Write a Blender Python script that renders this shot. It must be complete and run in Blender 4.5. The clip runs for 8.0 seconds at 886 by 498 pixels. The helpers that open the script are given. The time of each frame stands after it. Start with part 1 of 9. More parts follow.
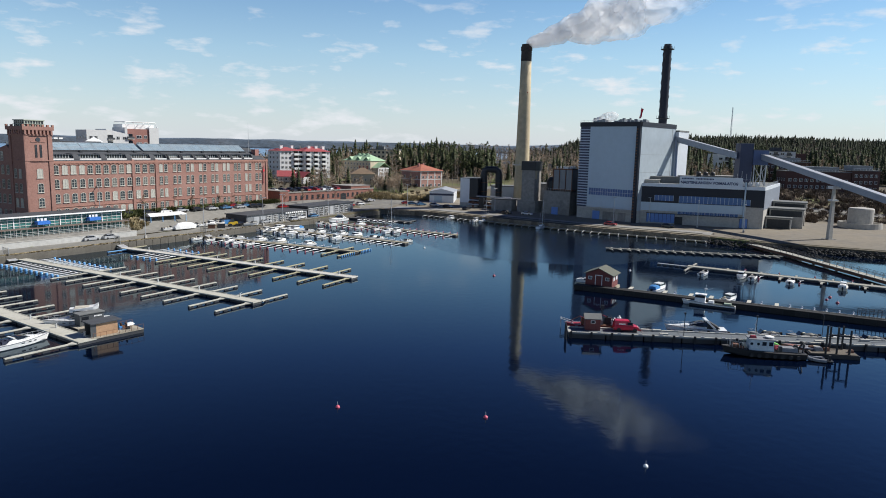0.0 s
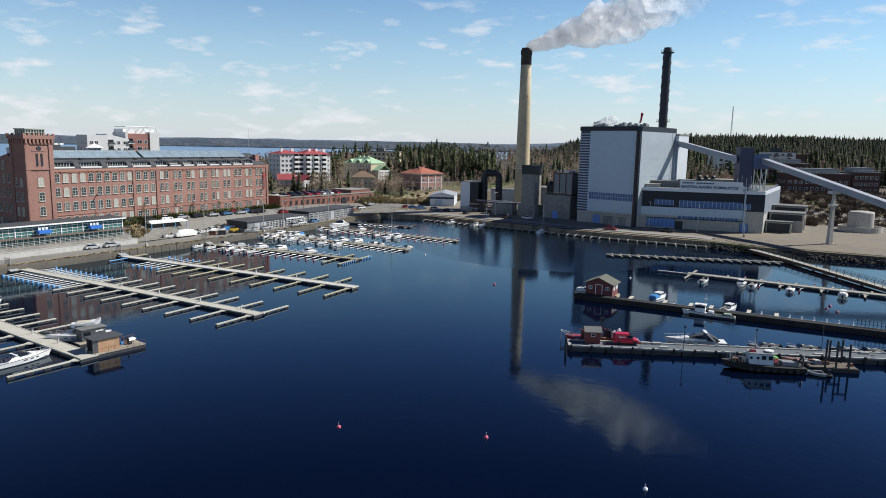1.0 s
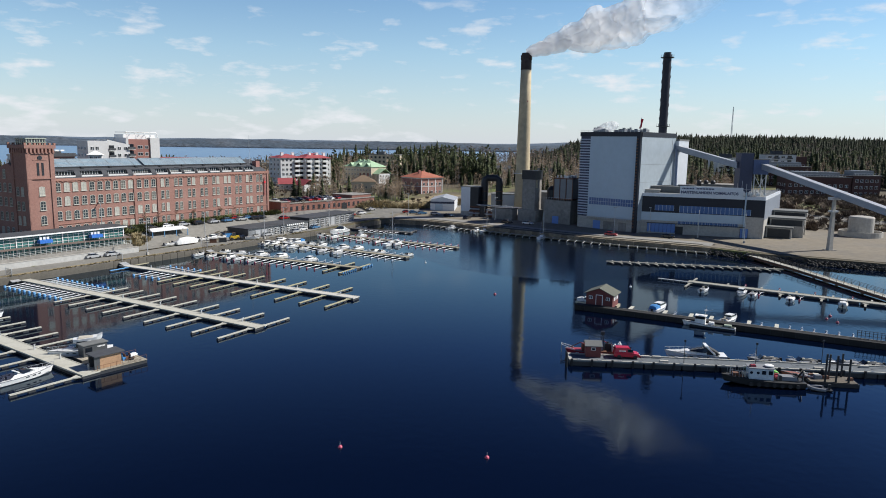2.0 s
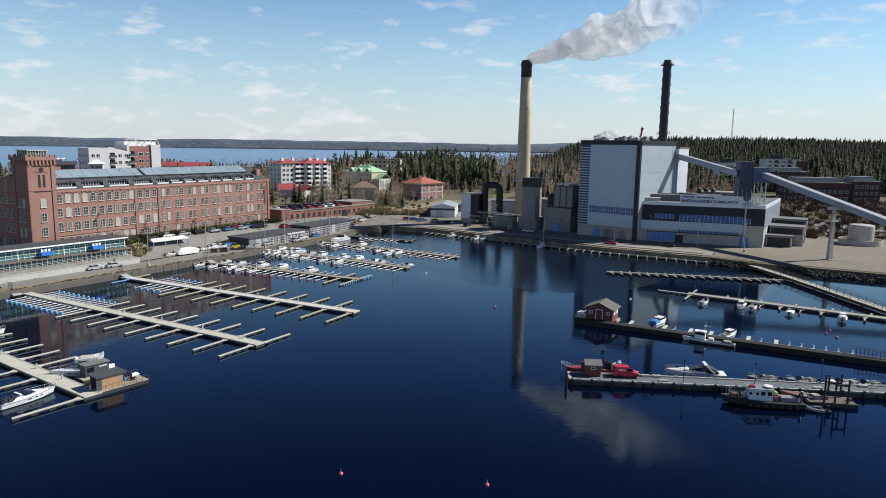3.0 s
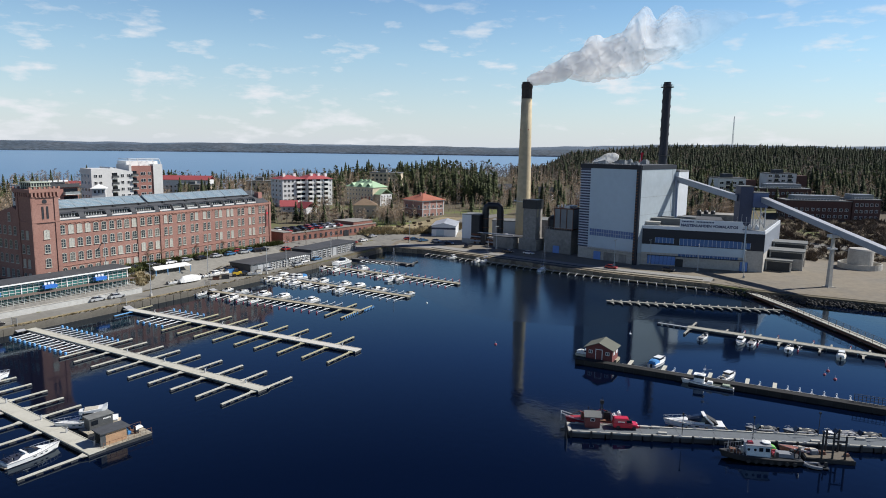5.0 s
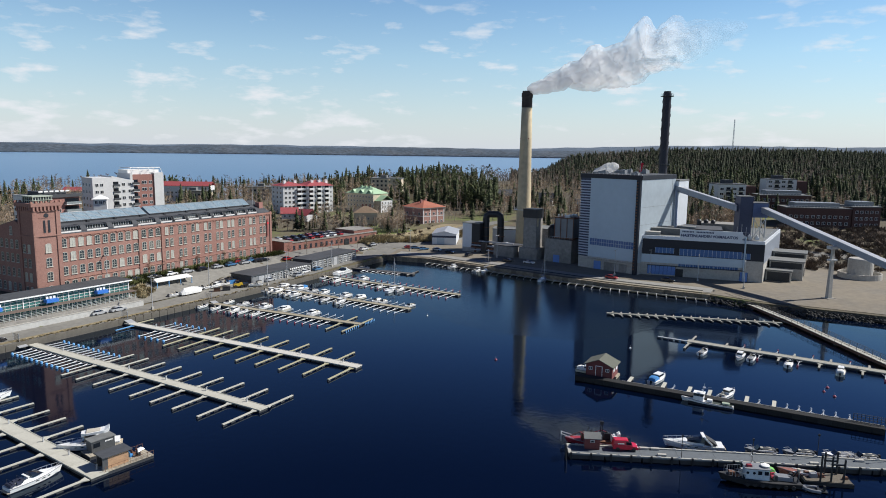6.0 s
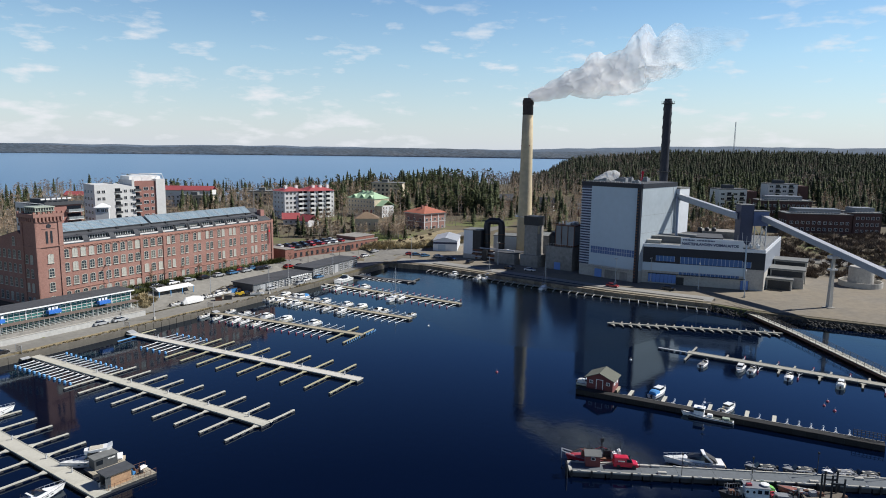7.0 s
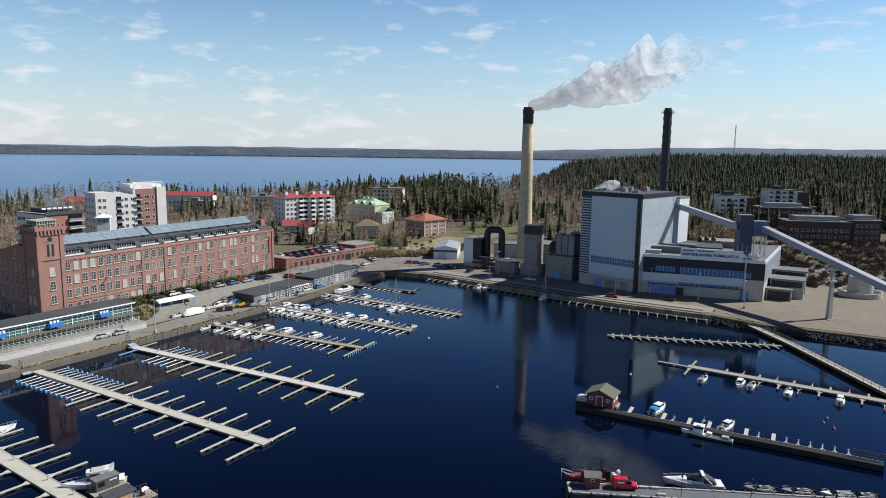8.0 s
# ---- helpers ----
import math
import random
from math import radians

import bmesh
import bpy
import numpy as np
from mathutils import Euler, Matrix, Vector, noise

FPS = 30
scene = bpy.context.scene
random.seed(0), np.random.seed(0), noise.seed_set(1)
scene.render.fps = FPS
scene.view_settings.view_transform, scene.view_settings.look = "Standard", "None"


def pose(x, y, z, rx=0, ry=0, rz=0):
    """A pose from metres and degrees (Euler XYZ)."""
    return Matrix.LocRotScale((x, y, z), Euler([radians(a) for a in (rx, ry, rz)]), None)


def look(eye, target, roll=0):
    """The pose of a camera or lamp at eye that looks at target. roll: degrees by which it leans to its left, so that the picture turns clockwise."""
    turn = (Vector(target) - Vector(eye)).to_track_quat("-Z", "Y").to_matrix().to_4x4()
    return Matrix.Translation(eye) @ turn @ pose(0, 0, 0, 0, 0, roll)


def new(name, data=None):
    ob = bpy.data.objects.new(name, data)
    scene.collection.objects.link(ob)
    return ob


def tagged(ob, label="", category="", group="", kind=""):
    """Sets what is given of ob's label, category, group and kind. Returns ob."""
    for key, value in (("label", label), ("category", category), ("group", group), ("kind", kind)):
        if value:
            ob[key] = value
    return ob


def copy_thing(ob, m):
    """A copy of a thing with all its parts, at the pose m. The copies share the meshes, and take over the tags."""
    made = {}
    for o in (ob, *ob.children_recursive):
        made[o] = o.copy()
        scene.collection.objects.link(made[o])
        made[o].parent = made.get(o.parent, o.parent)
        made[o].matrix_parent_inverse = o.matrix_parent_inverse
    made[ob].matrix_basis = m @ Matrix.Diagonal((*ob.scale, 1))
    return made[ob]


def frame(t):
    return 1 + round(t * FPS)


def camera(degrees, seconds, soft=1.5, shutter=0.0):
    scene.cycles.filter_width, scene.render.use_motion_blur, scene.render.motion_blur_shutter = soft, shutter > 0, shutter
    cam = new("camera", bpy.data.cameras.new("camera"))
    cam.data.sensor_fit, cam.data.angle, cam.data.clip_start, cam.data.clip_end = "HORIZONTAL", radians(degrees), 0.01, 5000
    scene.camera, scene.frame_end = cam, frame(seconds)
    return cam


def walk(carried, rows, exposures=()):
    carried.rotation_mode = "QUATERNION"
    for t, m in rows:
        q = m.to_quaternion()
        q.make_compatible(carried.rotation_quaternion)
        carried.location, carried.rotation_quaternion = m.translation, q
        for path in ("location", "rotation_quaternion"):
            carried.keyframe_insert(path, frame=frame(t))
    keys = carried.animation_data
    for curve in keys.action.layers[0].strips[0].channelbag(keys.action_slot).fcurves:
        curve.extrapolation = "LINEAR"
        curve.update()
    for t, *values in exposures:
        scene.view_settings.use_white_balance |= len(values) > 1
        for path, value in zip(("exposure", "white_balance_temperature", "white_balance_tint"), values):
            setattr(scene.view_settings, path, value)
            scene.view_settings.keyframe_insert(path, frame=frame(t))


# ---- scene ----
cam = camera(67.0, 8.0, soft=0.95)
PATH = [
    (0, (0.734, 0.496, 28.683), (0.704, 2.474, 28.383), 1.3),
    (0.5, (0.781, 0.536, 29.958), (0.749, 2.513, 29.654), 1.2),
    (1, (0.754, 0.571, 31.153), (0.722, 2.547, 30.848), 1.1),
    (1.5, (0.724, 0.646, 32.28), (0.692, 2.622, 31.974), 1.0),
    (3, (0.698, 0.772, 36.613), (0.663, 2.748, 36.307), 0.9),
    (3.5, (0.696, 0.998, 38.689), (0.661, 2.974, 38.385), 0.9),
    (4, (0.664, 1.025, 40.902), (0.628, 3.002, 40.602), 0.9),
    (4.5, (0.607, 1.005, 42.771), (0.57, 2.982, 42.471), 0.9),
    (6, (0.645, 1.038, 48.186), (0.605, 3.015, 47.889), 0.8),
    (6.5, (0.649, 0.946, 49.443), (0.608, 2.923, 49.147), 0.8),
    (7, (0.583, 1.0, 51.092), (0.54, 2.977, 50.796), 0.8),
    (7.5, (0.589, 1.004, 52.822), (0.545, 2.982, 52.527), 0.8),
    (8, (0.54, 1.045, 54.612), (0.496, 3.022, 54.318), 0.8),
]
walk(cam, [(t, look(eye, target, roll)) for t, eye, target, roll in PATH])

# ---- sky, sun ----
SUN_AZ, SUN_EL = 12.5, 41.5      # degrees: from +x towards +y, and above the horizon
sun_to = Vector((math.cos(radians(SUN_EL)) * math.cos(radians(SUN_AZ)),
                 math.cos(radians(SUN_EL)) * math.sin(radians(SUN_AZ)), math.sin(radians(SUN_EL))))
sun = new("sun", bpy.data.lights.new("sun", "SUN"))
sun.data.energy, sun.data.angle, sun.data.color = 4.7, radians(0.53), (1.0, 0.972, 0.925)
sun.matrix_world = look(sun_to * 100, (0, 0, 0))

world = bpy.data.worlds.new("sky")
scene.world = world
world.use_nodes = True
wn, wl = world.node_tree.nodes, world.node_tree.links
wn.clear()
w_out = wn.new("ShaderNodeOutputWorld")
w_bg = wn.new("ShaderNodeBackground")
w_bg.inputs["Strength"].default_value = 0.088
sky = wn.new("ShaderNodeTexSky")
sky.sky_type, sky.sun_disc = "NISHITA", False
sky.sun_elevation, sky.sun_rotation = radians(SUN_EL), radians(90 - SUN_AZ)
sky.altitude, sky.air_density, sky.dust_density, sky.ozone_density = 150, 1.0, 0.0, 1.6
# small fair-weather clouds on a flat layer high above
w_tc = wn.new("ShaderNodeTexCoord")
w_sep = wn.new("ShaderNodeSeparateXYZ")
wl.new(w_tc.outputs["Generated"], w_sep.inputs[0])


def wmath(op, a, b=None, clamp=False):
    n = wn.new("ShaderNodeMath")
    n.operation, n.use_clamp = op, clamp
    for k, v in enumerate((a, b)):
        if v is None:
            continue
        if isinstance(v, (int, float)):
            n.inputs[k].default_value = v
        else:
            wl.new(v, n.inputs[k])
    return n.outputs[0]


w_az = wmath("ARCTAN2", w_sep.outputs[0], w_sep.outputs[1])
w_noises = []
for w_scale, w_tall, w_det in ((15.0, 3.2, 5.0), (4.0, 2.2, 2.0)):
    w_cmb = wn.new("ShaderNodeCombineXYZ")
    wl.new(w_az, w_cmb.inputs[0])
    wl.new(wmath("MULTIPLY", w_sep.outputs[2], w_tall), w_cmb.inputs[1])
    w_noise = wn.new("ShaderNodeTexNoise")
    w_noise.inputs["Scale"].default_value, w_noise.inputs["Detail"].default_value = w_scale, w_det
    w_noise.inputs["Roughness"].default_value = 0.55
    wl.new(w_cmb.outputs[0], w_noise.inputs["Vector"])
    w_noises.append(w_noise.outputs["Fac"])
w_ramp = wn.new("ShaderNodeValToRGB")
w_ramp.color_ramp.elements[0].position, w_ramp.color_ramp.elements[1].position = 0.83, 0.99
wl.new(wmath("ADD", w_noises[0], wmath("MULTIPLY", w_noises[1], 0.55)), w_ramp.inputs[0])
w_mix = wn.new("ShaderNodeMixRGB")
w_mix.inputs[2].default_value = (7.3, 7.5, 7.9, 1)
w_low = wmath("MULTIPLY", wmath("SUBTRACT", 0.26, w_sep.outputs[2]), 7.0, True)
wl.new(wmath("MULTIPLY", wmath("MULTIPLY", w_ramp.outputs[0], 0.85), w_low), w_mix.inputs[0])
# pale haze low over the horizon
w_haze = wn.new("ShaderNodeMixRGB")
w_haze.inputs[2].default_value = (5.15, 5.85, 6.9, 1)
wl.new(wmath("MULTIPLY", wmath("POWER", 2.718, wmath("MULTIPLY", wmath("ABSOLUTE", w_sep.outputs[2]), -9.0)), 0.85), w_haze.inputs[0])
# the clear sky deepens towards the zenith
w_deep = wn.new("ShaderNodeValToRGB")
w_el = w_deep.color_ramp.elements
w_el[0].position, w_el[0].color = 0.0, (1, 1, 1, 1)
w_el[1].position, w_el[1].color = 1.0, (0.14, 0.17, 0.33, 1)
for w_p, w_c in ((0.06, (0.94, 1.05, 1.08)), (0.13, (0.86, 1.08, 1.14)), (0.21, (0.66, 0.94, 1.10)), (0.30, (0.34, 0.56, 0.96)), (0.45, (0.17, 0.23, 0.44))):
    w_el.new(w_p).color = (*w_c, 1)
wl.new(w_sep.outputs[2], w_deep.inputs[0])
w_mul = wn.new("ShaderNodeMixRGB")
w_mul.blend_type = "MULTIPLY"
w_mul.inputs[0].default_value = 1.0
wl.new(sky.outputs[0], w_mul.inputs[1])
wl.new(w_deep.outputs[0], w_mul.inputs[2])
wl.new(w_mul.outputs[0], w_haze.inputs[1])
wl.new(w_haze.outputs[0], w_mix.inputs[1])
wl.new(w_mix.outputs[0], w_bg.inputs["Color"])
wl.new(w_bg.outputs[0], w_out.inputs["Surface"])
scene.view_settings.exposure = 0.35

# ---- helpers for building ----
class Geo:
    """Collects the faces of one mesh; k is the material slot of what is added next."""

    def __init__(self):
        self.v, self.f, self.m, self.k = [], [], [], 0

    def add(self, verts, faces):
        b = len(self.v)
        self.v.extend(verts)
        self.f.extend([tuple(b + i for i in f) for f in faces])
        self.m.extend([self.k] * len(faces))
        return self

    def box(self, cx, cy, z0, lx, ly, lz, rz=0.0, top=1.0, topy=None):
        """A block standing on z0; top and topy shrink its upper face."""
        c, s = math.cos(radians(rz)), math.sin(radians(rz))
        ty = top if topy is None else topy
        vs = []
        for z, kx, ky in ((z0, 1, 1), (z0 + lz, top, ty)):
            for a, b in ((-1, -1), (1, -1), (1, 1), (-1, 1)):
                x, y = a * lx / 2 * kx, b * ly / 2 * ky
                vs.append((cx + c * x - s * y, cy + s * x + c * y, z))
        return self.add(vs, [(3, 2, 1, 0), (4, 5, 6, 7), (0, 1, 5, 4), (1, 2, 6, 5), (2, 3, 7, 6), (3, 0, 4, 7)])

    def span(self, x0, x1, y0, y1, z0, z1):
        return self.box((x0 + x1) / 2, (y0 + y1) / 2, z0, abs(x1 - x0), abs(y1 - y0), z1 - z0)

    def prism(self, poly, z0, z1):
        n = len(poly)
        vs = [(x, y, z0) for x, y in poly] + [(x, y, z1) for x, y in poly]
        fs = [tuple(range(n - 1, -1, -1)), tuple(range(n, 2 * n))] + [(i, (i + 1) % n, n + (i + 1) % n, n + i) for i in range(n)]
        return self.add(vs, fs)

    def side(self, poly, y0, y1):
        """A profile in x and z, drawn out from y0 to y1."""
        n = len(poly)
        vs = [(x, y0, z) for x, z in poly] + [(x, y1, z) for x, z in poly]
        fs = [tuple(range(n)), tuple(range(2 * n - 1, n - 1, -1))] + [((i + 1) % n, i, n + i, n + (i + 1) % n) for i in range(n)]
        return self.add(vs, fs)

    def tube(self, p0, p1, r0, r1=None, n=8):
        r1 = r0 if r1 is None else r1
        p0, p1 = Vector(p0), Vector(p1)
        d = (p1 - p0).normalized()
        a = d.orthogonal().normalized()
        b = d.cross(a)
        vs = []
        for p, r in ((p0, r0), (p1, r1)):
            for i in range(n):
                t = 2 * math.pi * i / n
                vs.append(tuple(p + a * (r * math.cos(t)) + b * (r * math.sin(t))))
        return self.add(vs, [tuple(range(n - 1, -1, -1)), tuple(range(n, 2 * n))] + [(i, (i + 1) % n, n + (i + 1) % n, n + i) for i in range(n)])

    def turned(self, rings, n=16, cx=0.0, cy=0.0):
        """A body of revolution: rings of (radius, z), from below."""
        vs = [(cx + r * math.cos(2 * math.pi * i / n), cy + r * math.sin(2 * math.pi * i / n), z) for r, z in rings for i in range(n)]
        fs = [tuple(range(n - 1, -1, -1)), tuple((len(rings) - 1) * n + i for i in range(n))]
        for k in range(len(rings) - 1):
            fs += [(k * n + i, k * n + (i + 1) % n, (k + 1) * n + (i + 1) % n, (k + 1) * n + i) for i in range(n)]
        return self.add(vs, fs)

    def pipe(self, pts, r, n=4):
        """One unbroken bent rod through the points."""
        pts = [Vector(p) for p in pts]
        rings = []
        for i, p in enumerate(pts):
            d = (pts[min(i + 1, len(pts) - 1)] - pts[max(i - 1, 0)]).normalized()
            a = d.cross(Vector((0, 0, 1))).normalized()
            b = d.cross(a)
            rings.append([tuple(p + a * (r * math.cos(2 * math.pi * k / n)) + b * (r * math.sin(2 * math.pi * k / n))) for k in range(n)])
        return self.loft(rings)

    def loft(self, rings, caps=True):
        n = len(rings[0])
        vs = [p for r in rings for p in r]
        fs = [(k * n + i, k * n + (i + 1) % n, (k + 1) * n + (i + 1) % n, (k + 1) * n + i) for k in range(len(rings) - 1) for i in range(n)]
        if caps:
            fs += [tuple(range(n - 1, -1, -1)), tuple((len(rings) - 1) * n + i for i in range(n))]
        return self.add(vs, fs)

    def gable(self, x0, x1, y0, y1, z0, zr, over=0.3, thick=0.25, axis="x"):
        """A saddle roof of two slabs over a rectangle, its ridge along the axis."""
        if axis == "x":
            ym = (y0 + y1) / 2
            k = (zr - z0) / (ym - y0)
            prof = [(y0 - over, z0 - over * k), (ym, zr), (y1 + over, z0 - over * k), (y1 + over, z0 - over * k + thick), (ym, zr + thick), (y0 - over, z0 - over * k + thick)]
            vs = [(x, y, z) for x in (x0 - over, x1 + over) for y, z in prof]
        else:
            xm = (x0 + x1) / 2
            k = (zr - z0) / (xm - x0)
            prof = [(x0 - over, z0 - over * k), (xm, zr), (x1 + over, z0 - over * k), (x1 + over, z0 - over * k + thick), (xm, zr + thick), (x0 - over, z0 - over * k + thick)]
            vs = [(x, y, z) for y in (y0 - over, y1 + over) for x, z in prof]
        return self.add(vs, [(0, 1, 4, 5), (1, 2, 3, 4), (11, 10, 7, 6), (10, 9, 8, 7), (0, 6, 7, 1), (1, 7, 8, 2), (2, 8, 9, 3), (3, 9, 10, 4), (4, 10, 11, 5), (5, 11, 6, 0)])

    def hip(self, x0, x1, y0, y1, z0, zr, over=0.5):
        x0, x1, y0, y1 = x0 - over, x1 + over, y0 - over, y1 + over
        h = min(x1 - x0, y1 - y0) / 2
        if x1 - x0 >= y1 - y0:
            a, b = (x0 + h, (y0 + y1) / 2), (x1 - h + 0.01, (y0 + y1) / 2)
            fs = [(0, 1, 5, 4), (1, 2, 5), (2, 3, 4, 5), (3, 0, 4), (3, 2, 1, 0)]
        else:
            a, b = ((x0 + x1) / 2, y0 + h), ((x0 + x1) / 2, y1 - h + 0.01)
            fs = [(0, 1, 4), (1, 2, 5, 4), (2, 3, 5), (3, 0, 4, 5), (3, 2, 1, 0)]
        return self.add([(x0, y0, z0), (x1, y0, z0), (x1, y1, z0), (x0, y1, z0), (*a, zr), (*b, zr)], fs)

    def mesh(self, name, mats):
        me = bpy.data.meshes.new(name)
        me.from_pydata(self.v, [], self.f)
        for m in mats if isinstance(mats, (list, tuple)) else [mats]:
            me.materials.append(m)
        if max(self.m, default=0):
            me.polygons.foreach_set("material_index", self.m)
        me.update()
        return me


def part(name, geo, mats, parent=None, label="", smooth=False, at=None):
    """Links a Geo (or a mesh) as one mesh object under a thing or a part."""
    me = geo.mesh(name, mats) if isinstance(geo, Geo) else geo
    if smooth and isinstance(geo, Geo):
        me.shade_smooth()
    ob = new(name, me)
    ob.parent = parent
    if at is not None:
        ob.matrix_basis = at
    if label:
        ob["label"] = label
    return ob


def thing(name, x, y, z, rz=0.0, label="", category="", group="", kind=""):
    ob = new(name)
    ob.empty_display_size = 0.5
    ob.matrix_basis = pose(x, y, z, 0, 0, rz)
    return tagged(ob, label, category, group, kind)


# ---- materials ----
def mat(name, color, rough=0.7, metal=0.0, var=0.15, fine=3.0, coarse=0.25, bump=0.0, spec=0.5, tint=None, stripes=None, coords="Object", rand=0.0):
    """A surface with grain and stains at two scales. tint: the colour of the stains; stripes: (axis, per metre, depth) of ribs."""
    m = bpy.data.materials.new(name)
    m.use_nodes = True
    nt = m.node_tree
    N, L = nt.nodes, nt.links
    p = N["Principled BSDF"]
    tc = N.new("ShaderNodeTexCoord")
    src = N.new("ShaderNodeNewGeometry").outputs["Position"] if coords == "World" else tc.outputs[coords]
    n1, n2 = N.new("ShaderNodeTexNoise"), N.new("ShaderNodeTexNoise")
    for n, s, d in ((n1, fine, 5), (n2, coarse, 4)):
        n.inputs["Scale"].default_value, n.inputs["Detail"].default_value = s, d
        n.inputs["Roughness"].default_value = 0.6
        L.new(src, n.inputs["Vector"])
    r1 = N.new("ShaderNodeMapRange")
    r1.inputs["From Min"].default_value, r1.inputs["From Max"].default_value = 0.3, 0.7
    r1.inputs["To Min"].default_value, r1.inputs["To Max"].default_value = 1 - var, 1 + var
    L.new(n1.outputs["Fac"], r1.inputs["Value"])
    mx = N.new("ShaderNodeMixRGB")
    mx.inputs[1].default_value = (*color, 1)
    mx.inputs[2].default_value = (*(tint or tuple(c * (1 - 1.6 * var) for c in color)), 1)
    r2 = N.new("ShaderNodeMapRange")
    r2.inputs["From Min"].default_value, r2.inputs["From Max"].default_value = 0.45, 0.72
    r2.inputs["To Max"].default_value = 0.8
    L.new(n2.outputs["Fac"], r2.inputs["Value"])
    L.new(r2.outputs[0], mx.inputs[0])
    mul = N.new("ShaderNodeVectorMath")
    mul.operation = "SCALE"
    L.new(mx.outputs[0], mul.inputs[0])
    L.new(r1.outputs[0], mul.inputs["Scale"])
    col = mul.outputs[0]
    if rand:
        oi = N.new("ShaderNodeObjectInfo")
        rr = N.new("ShaderNodeMapRange")
        rr.inputs["To Min"].default_value, rr.inputs["To Max"].default_value = 1 - rand, 1 + rand
        L.new(oi.outputs["Random"], rr.inputs["Value"])
        m2 = N.new("ShaderNodeVectorMath")
        m2.operation = "SCALE"
        L.new(col, m2.inputs[0])
        L.new(rr.outputs[0], m2.inputs["Scale"])
        col = m2.outputs[0]
    L.new(col, p.inputs["Base Color"])
    p.inputs["Roughness"].default_value, p.inputs["Metallic"].default_value = rough, metal
    p.inputs["Specular IOR Level"].default_value = spec
    height = n1.outputs["Fac"]
    if stripes:
        axis, per, depth = stripes
        sp = N.new("ShaderNodeSeparateXYZ")
        L.new(src, sp.inputs[0])
        sc = N.new("ShaderNodeMath")
        sc.operation = "MULTIPLY"
        sc.inputs[1].default_value = per * 2 * math.pi
        L.new(sp.outputs["XYZ".index(axis)], sc.inputs[0])
        sn = N.new("ShaderNodeMath")
        sn.operation = "SINE"
        L.new(sc.outputs[0], sn.inputs[0])
        height, bump = sn.outputs[0], depth
    if bump:
        b = N.new("ShaderNodeBump")
        b.inputs["Strength"].default_value, b.inputs["Distance"].default_value = min(1.0, bump * 4), bump
        L.new(height, b.inputs["Height"])
        L.new(b.outputs[0], p.inputs["Normal"])
    return m


def glass_mat(name, color, rough=0.06, rand=0.0, bright=None):
    """Window glass seen from outside: dark room behind a glossy face; some panes show pale blinds."""
    m = bpy.data.materials.new(name)
    m.use_nodes = True
    N, L = m.node_tree.nodes, m.node_tree.links
    p = N["Principled BSDF"]
    p.inputs["Roughness"].default_value, p.inputs["IOR"].default_value = rough, 1.52
    p.inputs["Base Color"].default_value = (*color, 1)
    if bright:
        oi = N.new("ShaderNodeObjectInfo")
        rp = N.new("ShaderNodeValToRGB")
        rp.color_ramp.interpolation = "CONSTANT"
        rp.color_ramp.elements[0].color = (*color, 1)
        rp.color_ramp.elements[1].position, rp.color_ramp.elements[1].color = 0.74, (*bright, 1)
        e = rp.color_ramp.elements.new(0.55)
        e.color = (*[(a + b) / 3.4 for a, b in zip(color, bright)], 1)
        L.new(oi.outputs["Random"], rp.inputs[0])
        L.new(rp.outputs[0], p.inputs["Base Color"])
    return m


M_brick = mat("factory_brick", (0.265, 0.140, 0.112), 0.9, var=0.16, fine=2.2, coarse=0.12, bump=0.02, tint=(0.325, 0.19, 0.155))
M_brick2 = mat("old_brick", (0.24, 0.11, 0.085), 0.9, var=0.18, fine=1.6, coarse=0.1, bump=0.02)
M_brick_dark = mat("office_brick", (0.092, 0.047, 0.040), 0.9, var=0.16, fine=1.6, coarse=0.1, bump=0.02)
M_brick_red = mat("apartment_brick", (0.31, 0.15, 0.125), 0.88, var=0.12, fine=1.6, coarse=0.1)
M_trim_brick = mat("brick_ledge", (0.33, 0.17, 0.13), 0.88, var=0.15)
M_roof_felt = mat("roofing_felt", (0.060, 0.064, 0.072), 0.85, var=0.2, fine=1.0, coarse=0.12)
M_roof_grey = mat("grey_roof", (0.16, 0.165, 0.16), 0.85, var=0.2, fine=0.8, coarse=0.1)
M_roof_tin = mat("dark_tin", (0.08, 0.085, 0.095), 0.45, 0.6, var=0.15, stripes=("X", 1.6, 0.03))
M_roof_red = mat("red_roof_tiles", (0.34, 0.07, 0.075), 0.7, var=0.14, stripes=("X", 2.5, 0.03))
M_roof_orange = mat("orange_roof_tiles", (0.38, 0.13, 0.08), 0.8, var=0.16, stripes=("X", 3.0, 0.03))
M_roof_green = mat("green_copper_roof", (0.36, 0.52, 0.33), 0.6, var=0.1, stripes=("X", 1.6, 0.03))
M_white = mat("white_paint", (0.78, 0.78, 0.76), 0.6, var=0.05)
M_white_wall = mat("white_render", (0.60, 0.60, 0.59), 0.85, var=0.06, fine=1.0, coarse=0.15)
M_beige_wall = mat("beige_render", (0.55, 0.47, 0.35), 0.9, var=0.1, fine=1.0, coarse=0.15)
M_pink_wall = mat("pink_render", (0.34, 0.19, 0.155), 0.9, var=0.12, fine=1.0, coarse=0.15)
M_concrete = mat("concrete", (0.42, 0.40, 0.36), 0.9, var=0.14, fine=1.2, coarse=0.2, bump=0.01)
M_concrete_dark = mat("stained_concrete", (0.27, 0.255, 0.23), 0.92, var=0.22, fine=0.8, coarse=0.12, bump=0.02)
